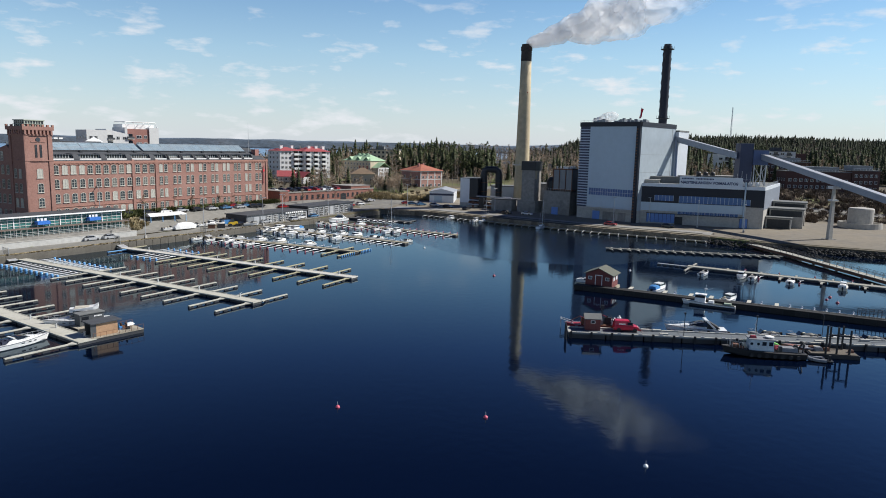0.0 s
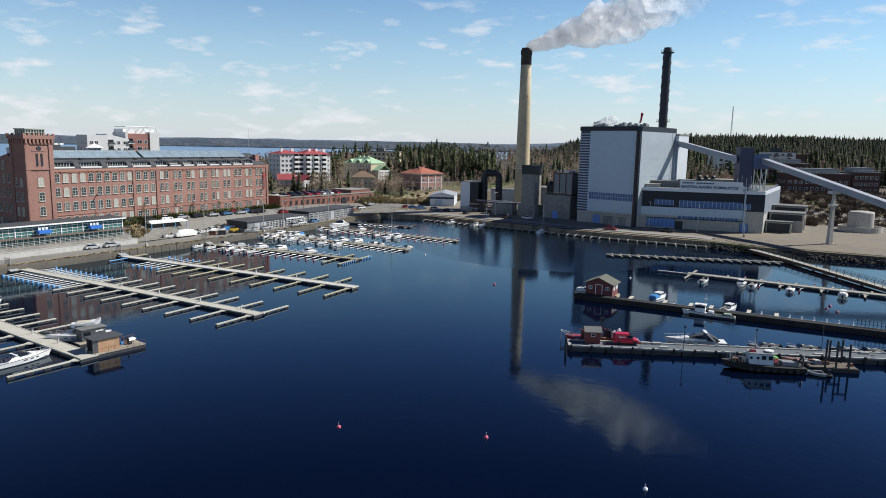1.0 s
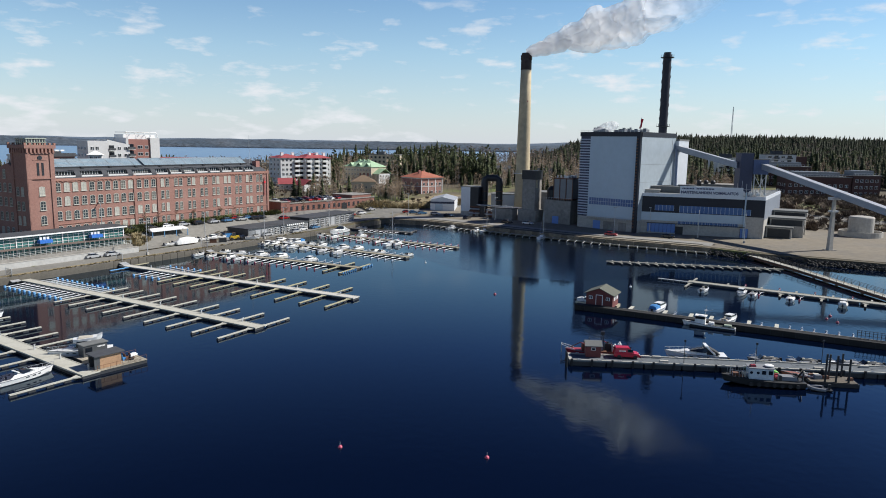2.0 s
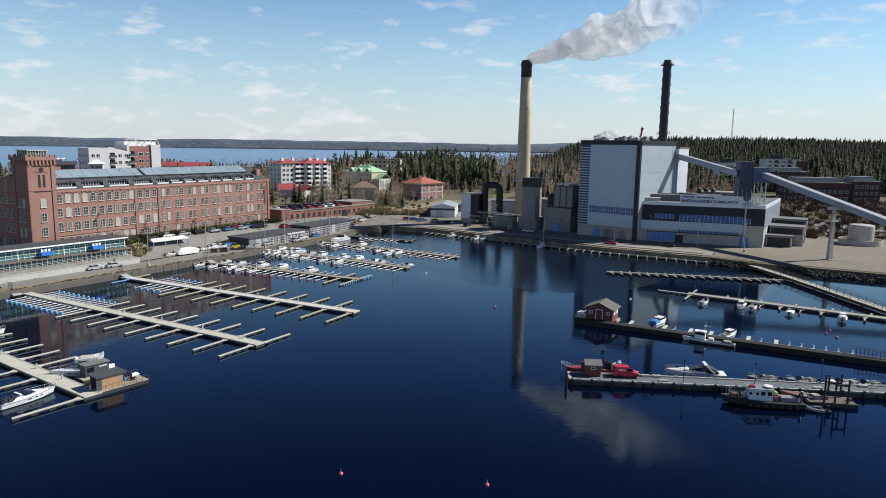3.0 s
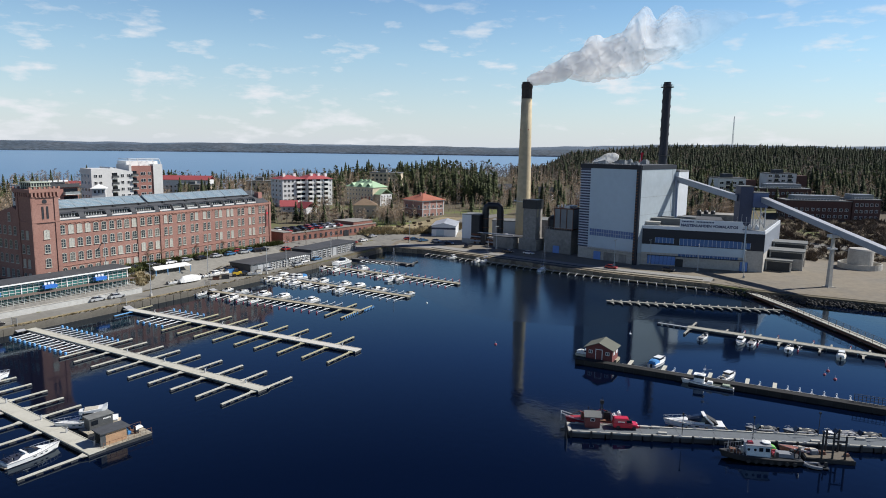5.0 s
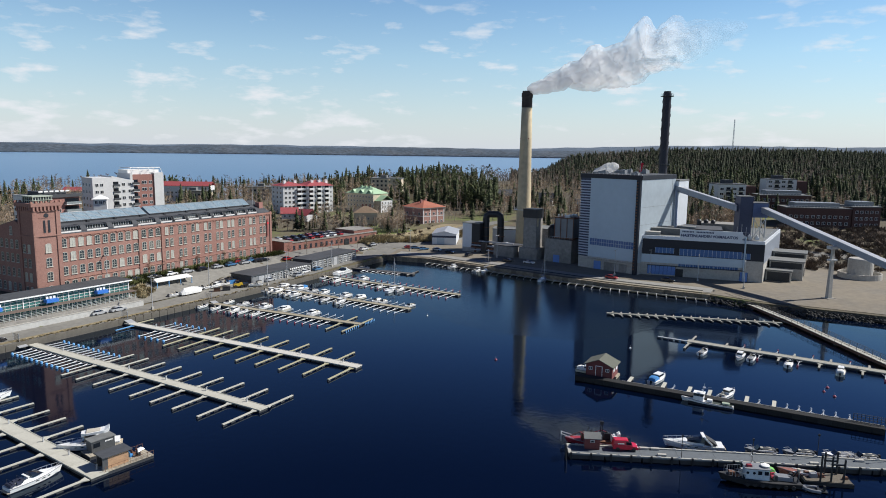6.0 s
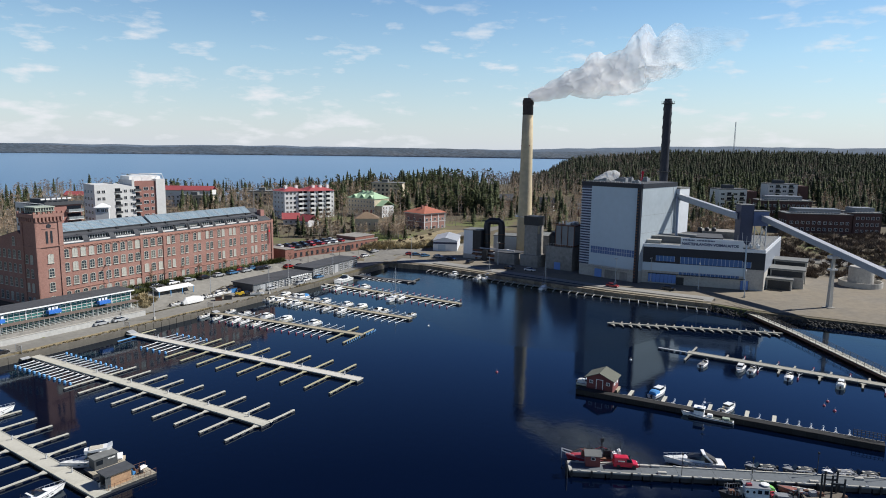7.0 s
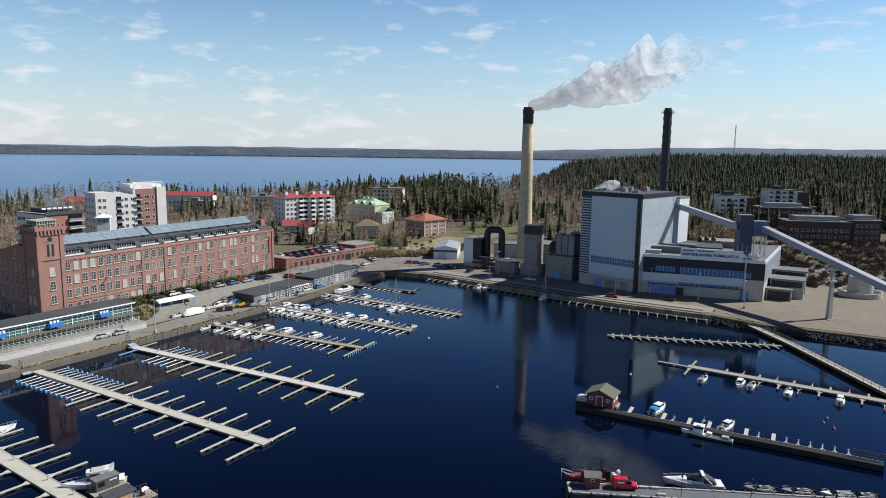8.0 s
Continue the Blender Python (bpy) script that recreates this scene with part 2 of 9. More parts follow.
M_concrete_chimney = mat("chimney_concrete", (0.53, 0.44, 0.285), 0.9, var=0.12, fine=0.5, coarse=0.06, bump=0.01, tint=(0.36, 0.295, 0.21))
M_deck = mat("pontoon_deck", (0.49, 0.475, 0.405), 0.85, var=0.08, fine=3.0, coarse=0.3, tint=(0.38, 0.365, 0.305))
M_deck_wood = mat("weathered_planks", (0.34, 0.30, 0.22), 0.85, var=0.15, fine=3.0, coarse=0.3, stripes=("X", 6.0, 0.01))
M_float = mat("float_plastic", (0.035, 0.036, 0.04), 0.6, var=0.15)
M_float_pale = mat("concrete_float", (0.30, 0.30, 0.29), 0.8, var=0.2)
M_steel = mat("galvanised_steel", (0.50, 0.51, 0.52), 0.42, 0.35, var=0.12)
M_blue_float = mat("blue_buoy", (0.15, 0.38, 0.68), 0.5, var=0.08)
M_red_float = mat("red_buoy", (0.36, 0.07, 0.11), 0.5, var=0.1)
M_pink_float = mat("pink_buoy", (0.60, 0.10, 0.16), 0.5, var=0.1)
M_dark = mat("dark_steel", (0.030, 0.032, 0.036), 0.5, 0.3, var=0.2)
M_black = mat("black_rubber", (0.018, 0.018, 0.02), 0.7, var=0.2)
M_navy = mat("navy_cladding", (0.013, 0.016, 0.026), 0.5, 0.2, var=0.15, stripes=("Z", 1.2, 0.03))
M_clad = mat("blue_white_cladding", (0.43, 0.525, 0.60), 0.42, 0.1, var=0.04, fine=0.5, coarse=0.08, stripes=("X", 1.0, 0.004))
M_clad_white = mat("white_cladding", (0.66, 0.69, 0.72), 0.45, 0.1, var=0.04, fine=0.5, coarse=0.08, stripes=("X", 1.0, 0.004))
M_slats = mat("blue_slats", (0.075, 0.11, 0.22), 0.5, 0.2, var=0.1)
M_grey_clad = mat("grey_cladding", (0.22, 0.23, 0.24), 0.5, 0.2, var=0.1, stripes=("X", 3.0, 0.02))
M_dgrey_clad = mat("dark_grey_cladding", (0.075, 0.08, 0.085), 0.55, 0.2, var=0.12, stripes=("X", 3.0, 0.02))
M_conveyor = mat("conveyor_cladding", (0.30, 0.33, 0.38), 0.45, 0.3, var=0.08, stripes=("X", 1.5, 0.02))
M_blue_metal = mat("blue_metal", (0.040, 0.050, 0.095), 0.5, 0.2, var=0.1)
M_lblue = mat("light_blue_door", (0.12, 0.24, 0.55), 0.5, var=0.1)
M_rust = mat("rusty_steel", (0.16, 0.075, 0.045), 0.85, var=0.25, fine=4)
M_redpaint = mat("red_paint", (0.32, 0.028, 0.042), 0.45, var=0.1)
M_vanred = mat("van_red", (0.50, 0.012, 0.040), 0.25, var=0.04)
M_shed_red = mat("red_ochre_boards", (0.17, 0.048, 0.044), 0.85, var=0.15, stripes=("X", 5.0, 0.015))
M_flagred = mat("red_cloth", (0.60, 0.02, 0.04), 0.8, var=0.1)
M_shingle = mat("grey_green_felt", (0.115, 0.12, 0.095), 0.9, var=0.15)
M_wood = mat("larch_boards", (0.38, 0.23, 0.13), 0.75, var=0.15, stripes=("Z", 7.0, 0.01))
M_hull = mat("boat_gelcoat", (0.80, 0.80, 0.78), 0.22, var=0.03)
M_hull_cream = mat("cream_gelcoat", (0.72, 0.68, 0.56), 0.28, var=0.04)
M_hull_dark = mat("dark_hull", (0.018, 0.019, 0.022), 0.7, var=0.2)
M_canvas_grey = mat("grey_canvas", (0.20, 0.21, 0.23), 0.9, var=0.12)
M_canvas_blue = mat("blue_canvas", (0.05, 0.22, 0.50), 0.85, var=0.1)
M_canvas_white = mat("white_canvas", (0.72, 0.72, 0.70), 0.85, var=0.08)
M_canvas_green = mat("green_canvas", (0.16, 0.42, 0.10), 0.85, var=0.15)
M_canvas_beige = mat("beige_canvas", (0.50, 0.46, 0.38), 0.85, var=0.08)
M_teak = mat("teak_deck", (0.42, 0.35, 0.26), 0.7, var=0.1)
M_glass = glass_mat("dark_glass", (0.012, 0.016, 0.022))
M_win = glass_mat("factory_glass", (0.035, 0.045, 0.05), bright=(0.42, 0.41, 0.36))
M_win_far = glass_mat("house_glass", (0.03, 0.036, 0.045))
M_win_blue = glass_mat("blue_glass", (0.06, 0.13, 0.30), 0.1)
M_pav_glass = glass_mat("pavilion_glass", (0.05, 0.16, 0.15), 0.05)
M_skylight = mat("skylight_glass", (0.16, 0.24, 0.30), 0.12, 0.0, var=0.12, fine=0.8, stripes=("X", 1.0, 0.03))
M_asphalt = mat("asphalt", (0.215, 0.206, 0.182), 0.92, var=0.14, fine=0.7, coarse=0.06, coords="World")
M_road = mat("road_asphalt", (0.185, 0.178, 0.162), 0.9, var=0.12, fine=0.9, coarse=0.05, coords="World")
M_gravel = mat("gravel_yard", (0.205, 0.175, 0.130), 0.95, var=0.14, fine=0.5, coarse=0.05, coords="World", tint=(0.175, 0.16, 0.135))
M_stone = mat("granite_blocks", (0.135, 0.122, 0.100), 0.92, var=0.25, fine=0.9, coarse=0.2, bump=0.05, rand=0.08)
M_rock = mat("rubble", (0.045, 0.042, 0.038), 0.95, var=0.3, fine=1.0, coarse=0.3, bump=0.05)
M_trunk = mat("pale_bark", (0.34, 0.30, 0.26), 0.95, var=0.25, fine=2.0)
M_bark = mat("bark", (0.12, 0.095, 0.075), 0.95, var=0.25, fine=2.0)
M_rail = mat("railing_paint", (0.09, 0.085, 0.08), 0.6, 0.2, var=0.1)
M_sailcover = mat("sail_cover", (0.10, 0.13, 0.22), 0.85, var=0.1)
M_mast = mat("aluminium_mast", (0.62, 0.62, 0.62), 0.35, 0.7, var=0.05)
M_tyre = M_black


def ground_mat():
    """Spring ground: dry grass, bare soil and moss."""
    m = bpy.data.materials.new("spring_ground")
    m.use_nodes = True
    N, L = m.node_tree.nodes, m.node_tree.links
    p = N["Principled BSDF"]
    g = N.new("ShaderNodeNewGeometry")
    outs = []
    for s, d in ((0.02, 5), (0.25, 5)):
        n = N.new("ShaderNodeTexNoise")
        n.inputs["Scale"].default_value, n.inputs["Detail"].default_value = s, d
        L.new(g.outputs["Position"], n.inputs["Vector"])
        outs.append(n.outputs["Fac"])
    rp = N.new("ShaderNodeValToRGB")
    e = rp.color_ramp.elements
    e[0].position, e[0].color = 0.32, (0.075, 0.064, 0.042, 1)
    e[1].position, e[1].color = 0.70, (0.120, 0.155, 0.036, 1)
    x = e.new(0.52)
    x.color = (0.125, 0.102, 0.062, 1)
    ad = N.new("ShaderNodeMath")
    ad.operation = "MULTIPLY_ADD"
    ad.inputs[1].default_value, ad.inputs[2].default_value = 0.45, -0.22
    L.new(outs[1], ad.inputs[0])
    sm = N.new("ShaderNodeMath")
    sm.operation = "ADD"
    L.new(ad.outputs[0], sm.inputs[0])
    L.new(outs[0], sm.inputs[1])
    L.new(sm.outputs[0], rp.inputs[0])
    L.new(rp.outputs[0], p.inputs["Base Color"])
    p.inputs["Roughness"].default_value = 0.95
    return m


def leaf_mat(name, color, var=0.5):
    """Foliage and twigs; each clump a little lighter or darker."""
    m = bpy.data.materials.new(name)
    m.use_nodes = True
    N, L = m.node_tree.nodes, m.node_tree.links
    p = N["Principled BSDF"]
    g = N.new("ShaderNodeNewGeometry")
    r = N.new("ShaderNodeMapRange")
    r.inputs["To Min"].default_value, r.inputs["To Max"].default_value = 1 - var, 1 + var
    L.new(g.outputs["Random Per Island"], r.inputs["Value"])
    v = N.new("ShaderNodeVectorMath")
    v.operation = "SCALE"
    v.inputs[0].default_value = color
    L.new(r.outputs[0], v.inputs["Scale"])
    L.new(v.outputs[0], p.inputs["Base Color"])
    p.inputs["Roughness"].default_value = 0.85
    p.inputs["Specular IOR Level"].default_value = 0.2
    return m


def water_mat(name, deep, rough, scale, strength, tint=(1, 1, 1), patch=0.012, calm=0.35):
    """A glossy face over a dark body, with calm and ruffled patches."""
    m = bpy.data.materials.new(name)
    m.use_nodes = True
    N, L = m.node_tree.nodes, m.node_tree.links
    N.remove(N["Principled BSDF"])
    body, face, mix = N.new("ShaderNodeBsdfDiffuse"), N.new("ShaderNodeBsdfGlossy"), N.new("ShaderNodeMixShader")
    body.inputs["Color"].default_value = (*deep, 1)
    face.inputs["Color"].default_value, face.inputs["Roughness"].default_value = (*tint, 1), rough
    fres = N.new("ShaderNodeFresnel")
    fres.inputs["IOR"].default_value = 1.333
    g = N.new("ShaderNodeNewGeometry")
    n1, n2 = N.new("ShaderNodeTexNoise"), N.new("ShaderNodeTexNoise")
    for n, s, d in ((n1, scale, 3), (n2, patch, 3)):
        n.inputs["Scale"].default_value, n.inputs["Detail"].default_value = s, d
        L.new(g.outputs["Position"], n.inputs["Vector"])
    r = N.new("ShaderNodeMapRange")
    r.inputs["From Min"].default_value, r.inputs["From Max"].default_value = 0.4, 0.65
    r.inputs["To Min"].default_value, r.inputs["To Max"].default_value = calm * strength, strength
    L.new(n2.outputs["Fac"], r.inputs["Value"])
    b = N.new("ShaderNodeBump")
    b.inputs["Distance"].default_value = 0.1
    L.new(r.outputs[0], b.inputs["Strength"])
    L.new(n1.outputs["Fac"], b.inputs["Height"])
    for n in (face, fres):
        L.new(b.outputs[0], n.inputs["Normal"])
    L.new(fres.outputs[0], mix.inputs[0])
    L.new(body.outputs[0], mix.inputs[1])
    L.new(face.outputs[0], mix.inputs[2])
    L.new(mix.outputs[0], N["Material Output"].inputs["Surface"])
    return m


M_ground = ground_mat()
M_needle = leaf_mat("spruce_needles", (0.046, 0.056, 0.025), 0.55)
M_needle_far = leaf_mat("hill_spruce_needles", (0.027, 0.034, 0.018), 0.4)
M_pine = leaf_mat("pine_needles", (0.090, 0.104, 0.044), 0.45)
M_twig = leaf_mat("bare_twigs", (0.33, 0.245, 0.165), 0.5)
M_twig_red = leaf_mat("birch_twigs", (0.20, 0.15, 0.118), 0.5)
M_straw = mat("dry_grass_bank", (0.27, 0.22, 0.13), 0.95, var=0.3, fine=1.2, coarse=0.15, coords="World", tint=(0.17, 0.14, 0.08))
M_straw_path = mat("worn_gravel_path", (0.30, 0.265, 0.20), 0.95, var=0.2, fine=0.8, coarse=0.1, coords="World")
M_side = mat("grey_panel_cladding", (0.38, 0.435, 0.47), 0.5, 0.1, var=0.06, fine=0.5, coarse=0.08, stripes=("Y", 1.0, 0.004))
M_twig_dark = leaf_mat("dark_scrub", (0.13, 0.10, 0.075), 0.5)
M_shrub = leaf_mat("dry_shrub", (0.34, 0.28, 0.165), 0.4)
M_bush = leaf_mat("green_bush", (0.10, 0.11, 0.04), 0.4)
# blue-grey of the far hills: distance haze painted into the base colours
M_hill = mat("haze_blue_forest", (0.045, 0.066, 0.090), 0.95, var=0.7, fine=0.05, coarse=0.006, coords="World", tint=(0.085, 0.098, 0.115))
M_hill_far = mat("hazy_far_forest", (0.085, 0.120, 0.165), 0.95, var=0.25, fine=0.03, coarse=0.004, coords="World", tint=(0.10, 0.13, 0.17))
M_water = water_mat("harbour_water", (0.0005, 0.0026, 0.0115), 0.065, 0.7, 0.14, tint=(0.82, 0.95, 1.0), calm=0.45)
M_ruffled = water_mat("ruffled_water", (0.0005, 0.0020, 0.0090), 0.15, 0.9, 0.5, tint=(0.82, 0.95, 1.0), calm=0.6)
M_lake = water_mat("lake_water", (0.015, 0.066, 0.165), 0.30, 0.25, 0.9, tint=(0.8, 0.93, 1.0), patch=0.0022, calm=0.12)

# ---- the land, the water, the distance ----
def smooth(t):
    t = max(0.0, min(1.0, t))
    return t * t * (3 - 2 * t)


LEFT_QUAY = [(-250, -104), (-102.6, 151), (-89.7, 173.4), (-73.4, 201.2), (-52.0, 241.0), (-29.2, 287.0)]
RIGHT_QUAY = [(-29.2, 287.0), (-11.3, 280.5), (33.9, 248.2), (53.8, 234.0), (84.0, 217.5)]
RIGHT_SHORE = [(84.0, 217.5), (95, 207.0), (106, 201.8), (125, 192.1), (160, 173), (230, 138), (330, 60), (420, -80)]


def off_line(x, y, line):
    """The distance of a point inland of a line (to its left as it runs, here)."""
    best, sign = 1e9, 1
    for (ax, ay), (bx, by) in zip(line, line[1:]):
        dx, dy = bx - ax, by - ay
        t = max(0, min(1, ((x - ax) * dx + (y - ay) * dy) / (dx * dx + dy * dy)))
        d = math.hypot(x - ax - t * dx, y - ay - t * dy)
        if d < best:
            best = d
    return best


def gz(x, y):
    """The height of the ground."""
    left = smooth((-22 - x + 0.25 * (y - 300)) / 22)
    dl = off_line(x, y, LEFT_QUAY)
    zl = 1.4 + 4.1 * smooth((dl - 11) / 15)
    zr = 1.9 + 0.8 * min(1.0, off_line(x, y, RIGHT_QUAY + RIGHT_SHORE[1:]) / 16)
    z = zl * left + zr * (1 - left)
    z += 4.0 * smooth((y - 325) / 50) * (1 - 0.6 * left)
    z += 6.5 * smooth((y - 262) / 46) * smooth((x - 112) / 45)
    z += 9 * math.exp(-((x - 40) / 170) ** 2 - ((y - 600) / 140) ** 2)
    z += 29 * math.exp(-((x - 540) / 430) ** 2 - ((y - 1010) / 330) ** 2)
    z += 8 * math.exp(-((x - 265) / 170) ** 2 - ((y - 900) / 220) ** 2)
    z += 1.6 * noise.noise((x * 0.012, y * 0.012, 0)) * smooth((y - 340) / 80)
    far = smooth((off_line(x, y, FAR_SHORE)) / 70)
    return (z - 0.3) * far + 0.3 if y > 330 else z


FAR_SHORE = [(-900, 330), (-560, 420), (-330, 500), (-150, 610), (10, 730), (88, 860), (112, 1050), (160, 1400), (560, 1750), (1500, 1900)]


def build_land():
    outline = LEFT_QUAY + RIGHT_QUAY[1:] + RIGHT_SHORE[1:] + [(1700, -150), (2300, 800), (2200, 1800)] + FAR_SHORE[::-1] + [(-900, -104)]
    bm = bmesh.new()
    face = bm.faces.new([bm.verts.new((x, y, 0)) for x, y in outline])
    bmesh.ops.triangulate(bm, faces=[face])
    xs = [-700, -560, -450, -370, -300, -250] + list(range(-210, -140, 10)) + list(range(-140, 160, 5)) + list(range(160, 220, 10)) + [240, 270, 310, 360, 420, 480, 560, 640, 740, 860, 1000, 1200, 1500, 1900]
    ys = list(range(120, 340, 5)) + list(range(340, 430, 10)) + [450, 475, 500, 540, 580, 620, 670, 730, 800, 880, 960, 1050, 1150, 1300, 1500, 1700]
    for x in xs:
        bmesh.ops.bisect_plane(bm, geom=bm.verts[:] + bm.edges[:] + bm.faces[:], plane_co=(x, 0, 0), plane_no=(1, 0, 0), dist=1e-4)
    for y in ys:
        bmesh.ops.bisect_plane(bm, geom=bm.verts[:] + bm.edges[:] + bm.faces[:], plane_co=(0, y, 0), plane_no=(0, 1, 0), dist=1e-4)
    rim = [e for e in bm.edges if e.is_boundary]
    low = bmesh.ops.extrude_edge_only(bm, edges=rim)["geom"]
    sunk = {g for g in low if isinstance(g, bmesh.types.BMVert)}
    for v in bm.verts:
        v.co.z = -3.0 if v in sunk else gz(v.co.x, v.co.y)
    bmesh.ops.recalc_face_normals(bm, faces=bm.faces[:])
    me = bpy.data.meshes.new("ground")
    me.materials.append(M_ground)
    bm.to_mesh(me)
    return tagged(new("ground", me), "spring ground of dry grass and bare soil round the harbour", "ground", kind="structure")


build_land()


def sheet(name, poly, material, label, lift=0.10, category="ground"):
    """A paved surface laid on the ground: a polygon that follows its height."""
    bm = bmesh.new()
    f = bm.faces.new([bm.verts.new((x, y, 0)) for x, y in poly])
    bmesh.ops.triangulate(bm, faces=[f])
    x0, x1 = min(p[0] for p in poly), max(p[0] for p in poly)
    y0, y1 = min(p[1] for p in poly), max(p[1] for p in poly)
    for a, b, n in ((x0, x1, (1, 0, 0)), (y0, y1, (0, 1, 0))):
        c = math.floor(a / 5) * 5
        while c < b:
            bmesh.ops.bisect_plane(bm, geom=bm.verts[:] + bm.edges[:] + bm.faces[:], plane_co=(c * n[0], c * n[1], 0), plane_no=n, dist=1e-4)
            c += 5
    for v in bm.verts:
        v.co.z = gz(v.co.x, v.co.y) + lift
    bmesh.ops.recalc_face_normals(bm, faces=bm.faces[:])
    for fc in bm.faces:
        if fc.normal.z < 0:
            fc.normal_flip()
    me = bpy.data.meshes.new(name)
    me.materials.append(material)
    bm.to_mesh(me)
    return tagged(new(name, me), label, category, kind="structure")


def flat_sheet(name, poly, z, material, label, category):
    g = Geo()
    g.add([(x, y, z) for x, y in poly], [tuple(range(len(poly)))])
    return tagged(part(name, g, material), label, category, kind="structure")


# the harbour and the open lake behind the headland meet under the land
flat_sheet("harbour_water", [(-900, -400), (1700, -400), (1700, 330), (-900, 331)], 0.0, M_water, "calm dark blue harbour water with soft reflections", "water")
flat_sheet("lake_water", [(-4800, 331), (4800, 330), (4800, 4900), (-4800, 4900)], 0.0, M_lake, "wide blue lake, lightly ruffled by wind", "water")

flat_sheet("bay_water", [(-30, 286.5), (-27, 262), (-19, 226), (-10, 200), (0, 183), (13, 173), (30, 168), (44, 171), (56, 182), (64, 196), (72, 206), (83.6, 217), (53.8, 233.6), (33.9, 247.8), (-11.3, 280.1)], 0.004, M_ruffled, "harbour water ruffled by wind before the power plant", "water")

# the quayside promenade, roads and the yard of the power plant
sheet("promenade", [(-235, -80), (-102.9, 151.6), (-90.0, 173.9), (-73.8, 201.8), (-52.6, 241.6), (-31, 287.5), (-33, 292), (-46, 283), (-62, 258), (-79, 229), (-84, 205), (-91, 191), (-111.4, 157), (-245, -80)],
      M_asphalt, "grey asphalt promenade along the harbour quay", category="road")
sheet("road", [(-104, 201), (-81, 236), (-69, 254), (-52, 284), (-38, 300), (-22, 305), (-12, 318), (4, 345), (30, 380), (24, 384), (-6, 352), (-24, 318), (-36, 311), (-46, 300), (-60, 281), (-77, 258), (-92, 236), (-111, 206)],
      M_road, "asphalt street running past the old factory", category="road")
sheet("yard", [(-28.5, 287.8), (-11.0, 281.6), (34.2, 249.4), (54.2, 235.2), (84.5, 218.7), (96, 208.6), (107, 203.4), (126, 193.7), (161, 174.6), (231, 140), (250, 175), (235, 250), (160, 268), (140, 300), (60, 320), (6, 335), (-16, 312), (-26, 300)],
      M_gravel, "pale gravel and asphalt yard round the power plant", category="ground")
sheet("quay_forecourt", [(-60, 262), (-46, 278), (-33, 291), (-28, 288), (-22, 296), (2, 330), (8, 342), (-2, 348), (-24, 318), (-42, 306)], M_asphalt, "open asphalt at the head of the quay", lift=0.05)
sheet("terrace_yard", [(-93, 189), (-84.5, 204), (-79.5, 228), (-88, 220), (-98, 201)], M_asphalt, "worn asphalt apron beside the pavilion", lift=0.3)
sheet("embankment", [(-41, 307), (-25, 319), (-4, 351), (6, 366), (-7, 368), (-24, 342), (-37, 324)], M_straw, "bank of dry straw-coloured grass", lift=0.14)
sheet("quay_road", [(-26, 288.5), (-10.5, 282.6), (34.6, 250.4), (54.6, 236.2), (85, 219.7), (88, 225), (57, 241.5), (38, 255), (-7, 288.5), (-24, 295)],
      mat("lane_asphalt", (0.27, 0.262, 0.24), 0.9, var=0.14, fine=0.9, coarse=0.05, coords="World"), "grey asphalt lane along the power plant's quay", lift=0.20, category="road")
sheet("factory_yard", [(-96, 197), (-84, 218), (-66, 253), (-72, 262), (-114, 192)], M_asphalt, "asphalt forecourt of the old factory", lift=0.16)


sheet("quay_verge", [(-150, 68.6), (-103.6, 151.6), (-90.9, 173.8), (-74.6, 201.6), (-73.4, 202.4), (-76.0, 201.8), (-92.2, 174.6), (-105.2, 152.4), (-151.6, 69.4)], M_straw, "narrow verge of dry grass along the quay edge", lift=0.16)
sheet("quay_track", [(-10.0, 283.4), (35.0, 251.4), (55.0, 237.2), (83, 221.8), (83.6, 222.8), (55.5, 238.2), (35.5, 252.4), (-9.5, 284.4)], M_rock, "dark strip of an old track along the quay", lift=0.26)
sheet("quay_walk", [(-10.9, 281.8), (34.2, 249.6), (54.2, 235.4), (82.4, 220.0), (83, 221.2), (54.8, 236.7), (34.8, 250.9), (-10.2, 283.1)], M_straw_path, "pale worn path at the quay edge", lift=0.24)


def quay_stones(line, name, z_top, step=2.4, width=0.9, material=None):
    """Granite kerb blocks along the edge of a quay, each a piece of its own."""
    root = thing(name, line[0][0], line[0][1], 0, 0, "row of weathered granite edge stones on the quay", "quay edge", kind="structure")
    base = root.matrix_basis.inverted()
    shapes = []
    for k in range(4):
        g = Geo()
        g.box(0, 0, -2.4, step * 0.985, width, 2.4 + 0.10 + 0.03 * k, 0, 0.985, 0.94)
        shapes.append(g.mesh("edge_stone", material or M_stone))
    for (ax, ay), (bx, by) in zip(line, line[1:]):
        d = math.hypot(bx - ax, by - ay)
        n = max(1, round(d / step))
        a = math.degrees(math.atan2(by - ay, bx - ax))
        for i in range(n):
            t = (i + 0.5) / n
            part("edge_stone", random.choice(shapes), None, root, at=base @ pose(ax + t * (bx - ax), ay + t * (by - ay), z_top + random.uniform(-0.02, 0.02), 0, 0, a))
    return root


quay_stones([(-150, 69), (-102.6, 151)] + LEFT_QUAY[2:], "quay_edge_west", 1.4)
quay_stones(RIGHT_QUAY, "quay_edge_north", 1.9, material=mat("weathered_quay_timber", (0.23, 0.19, 0.135), 0.9, var=0.3, fine=2.0, rand=0.3))


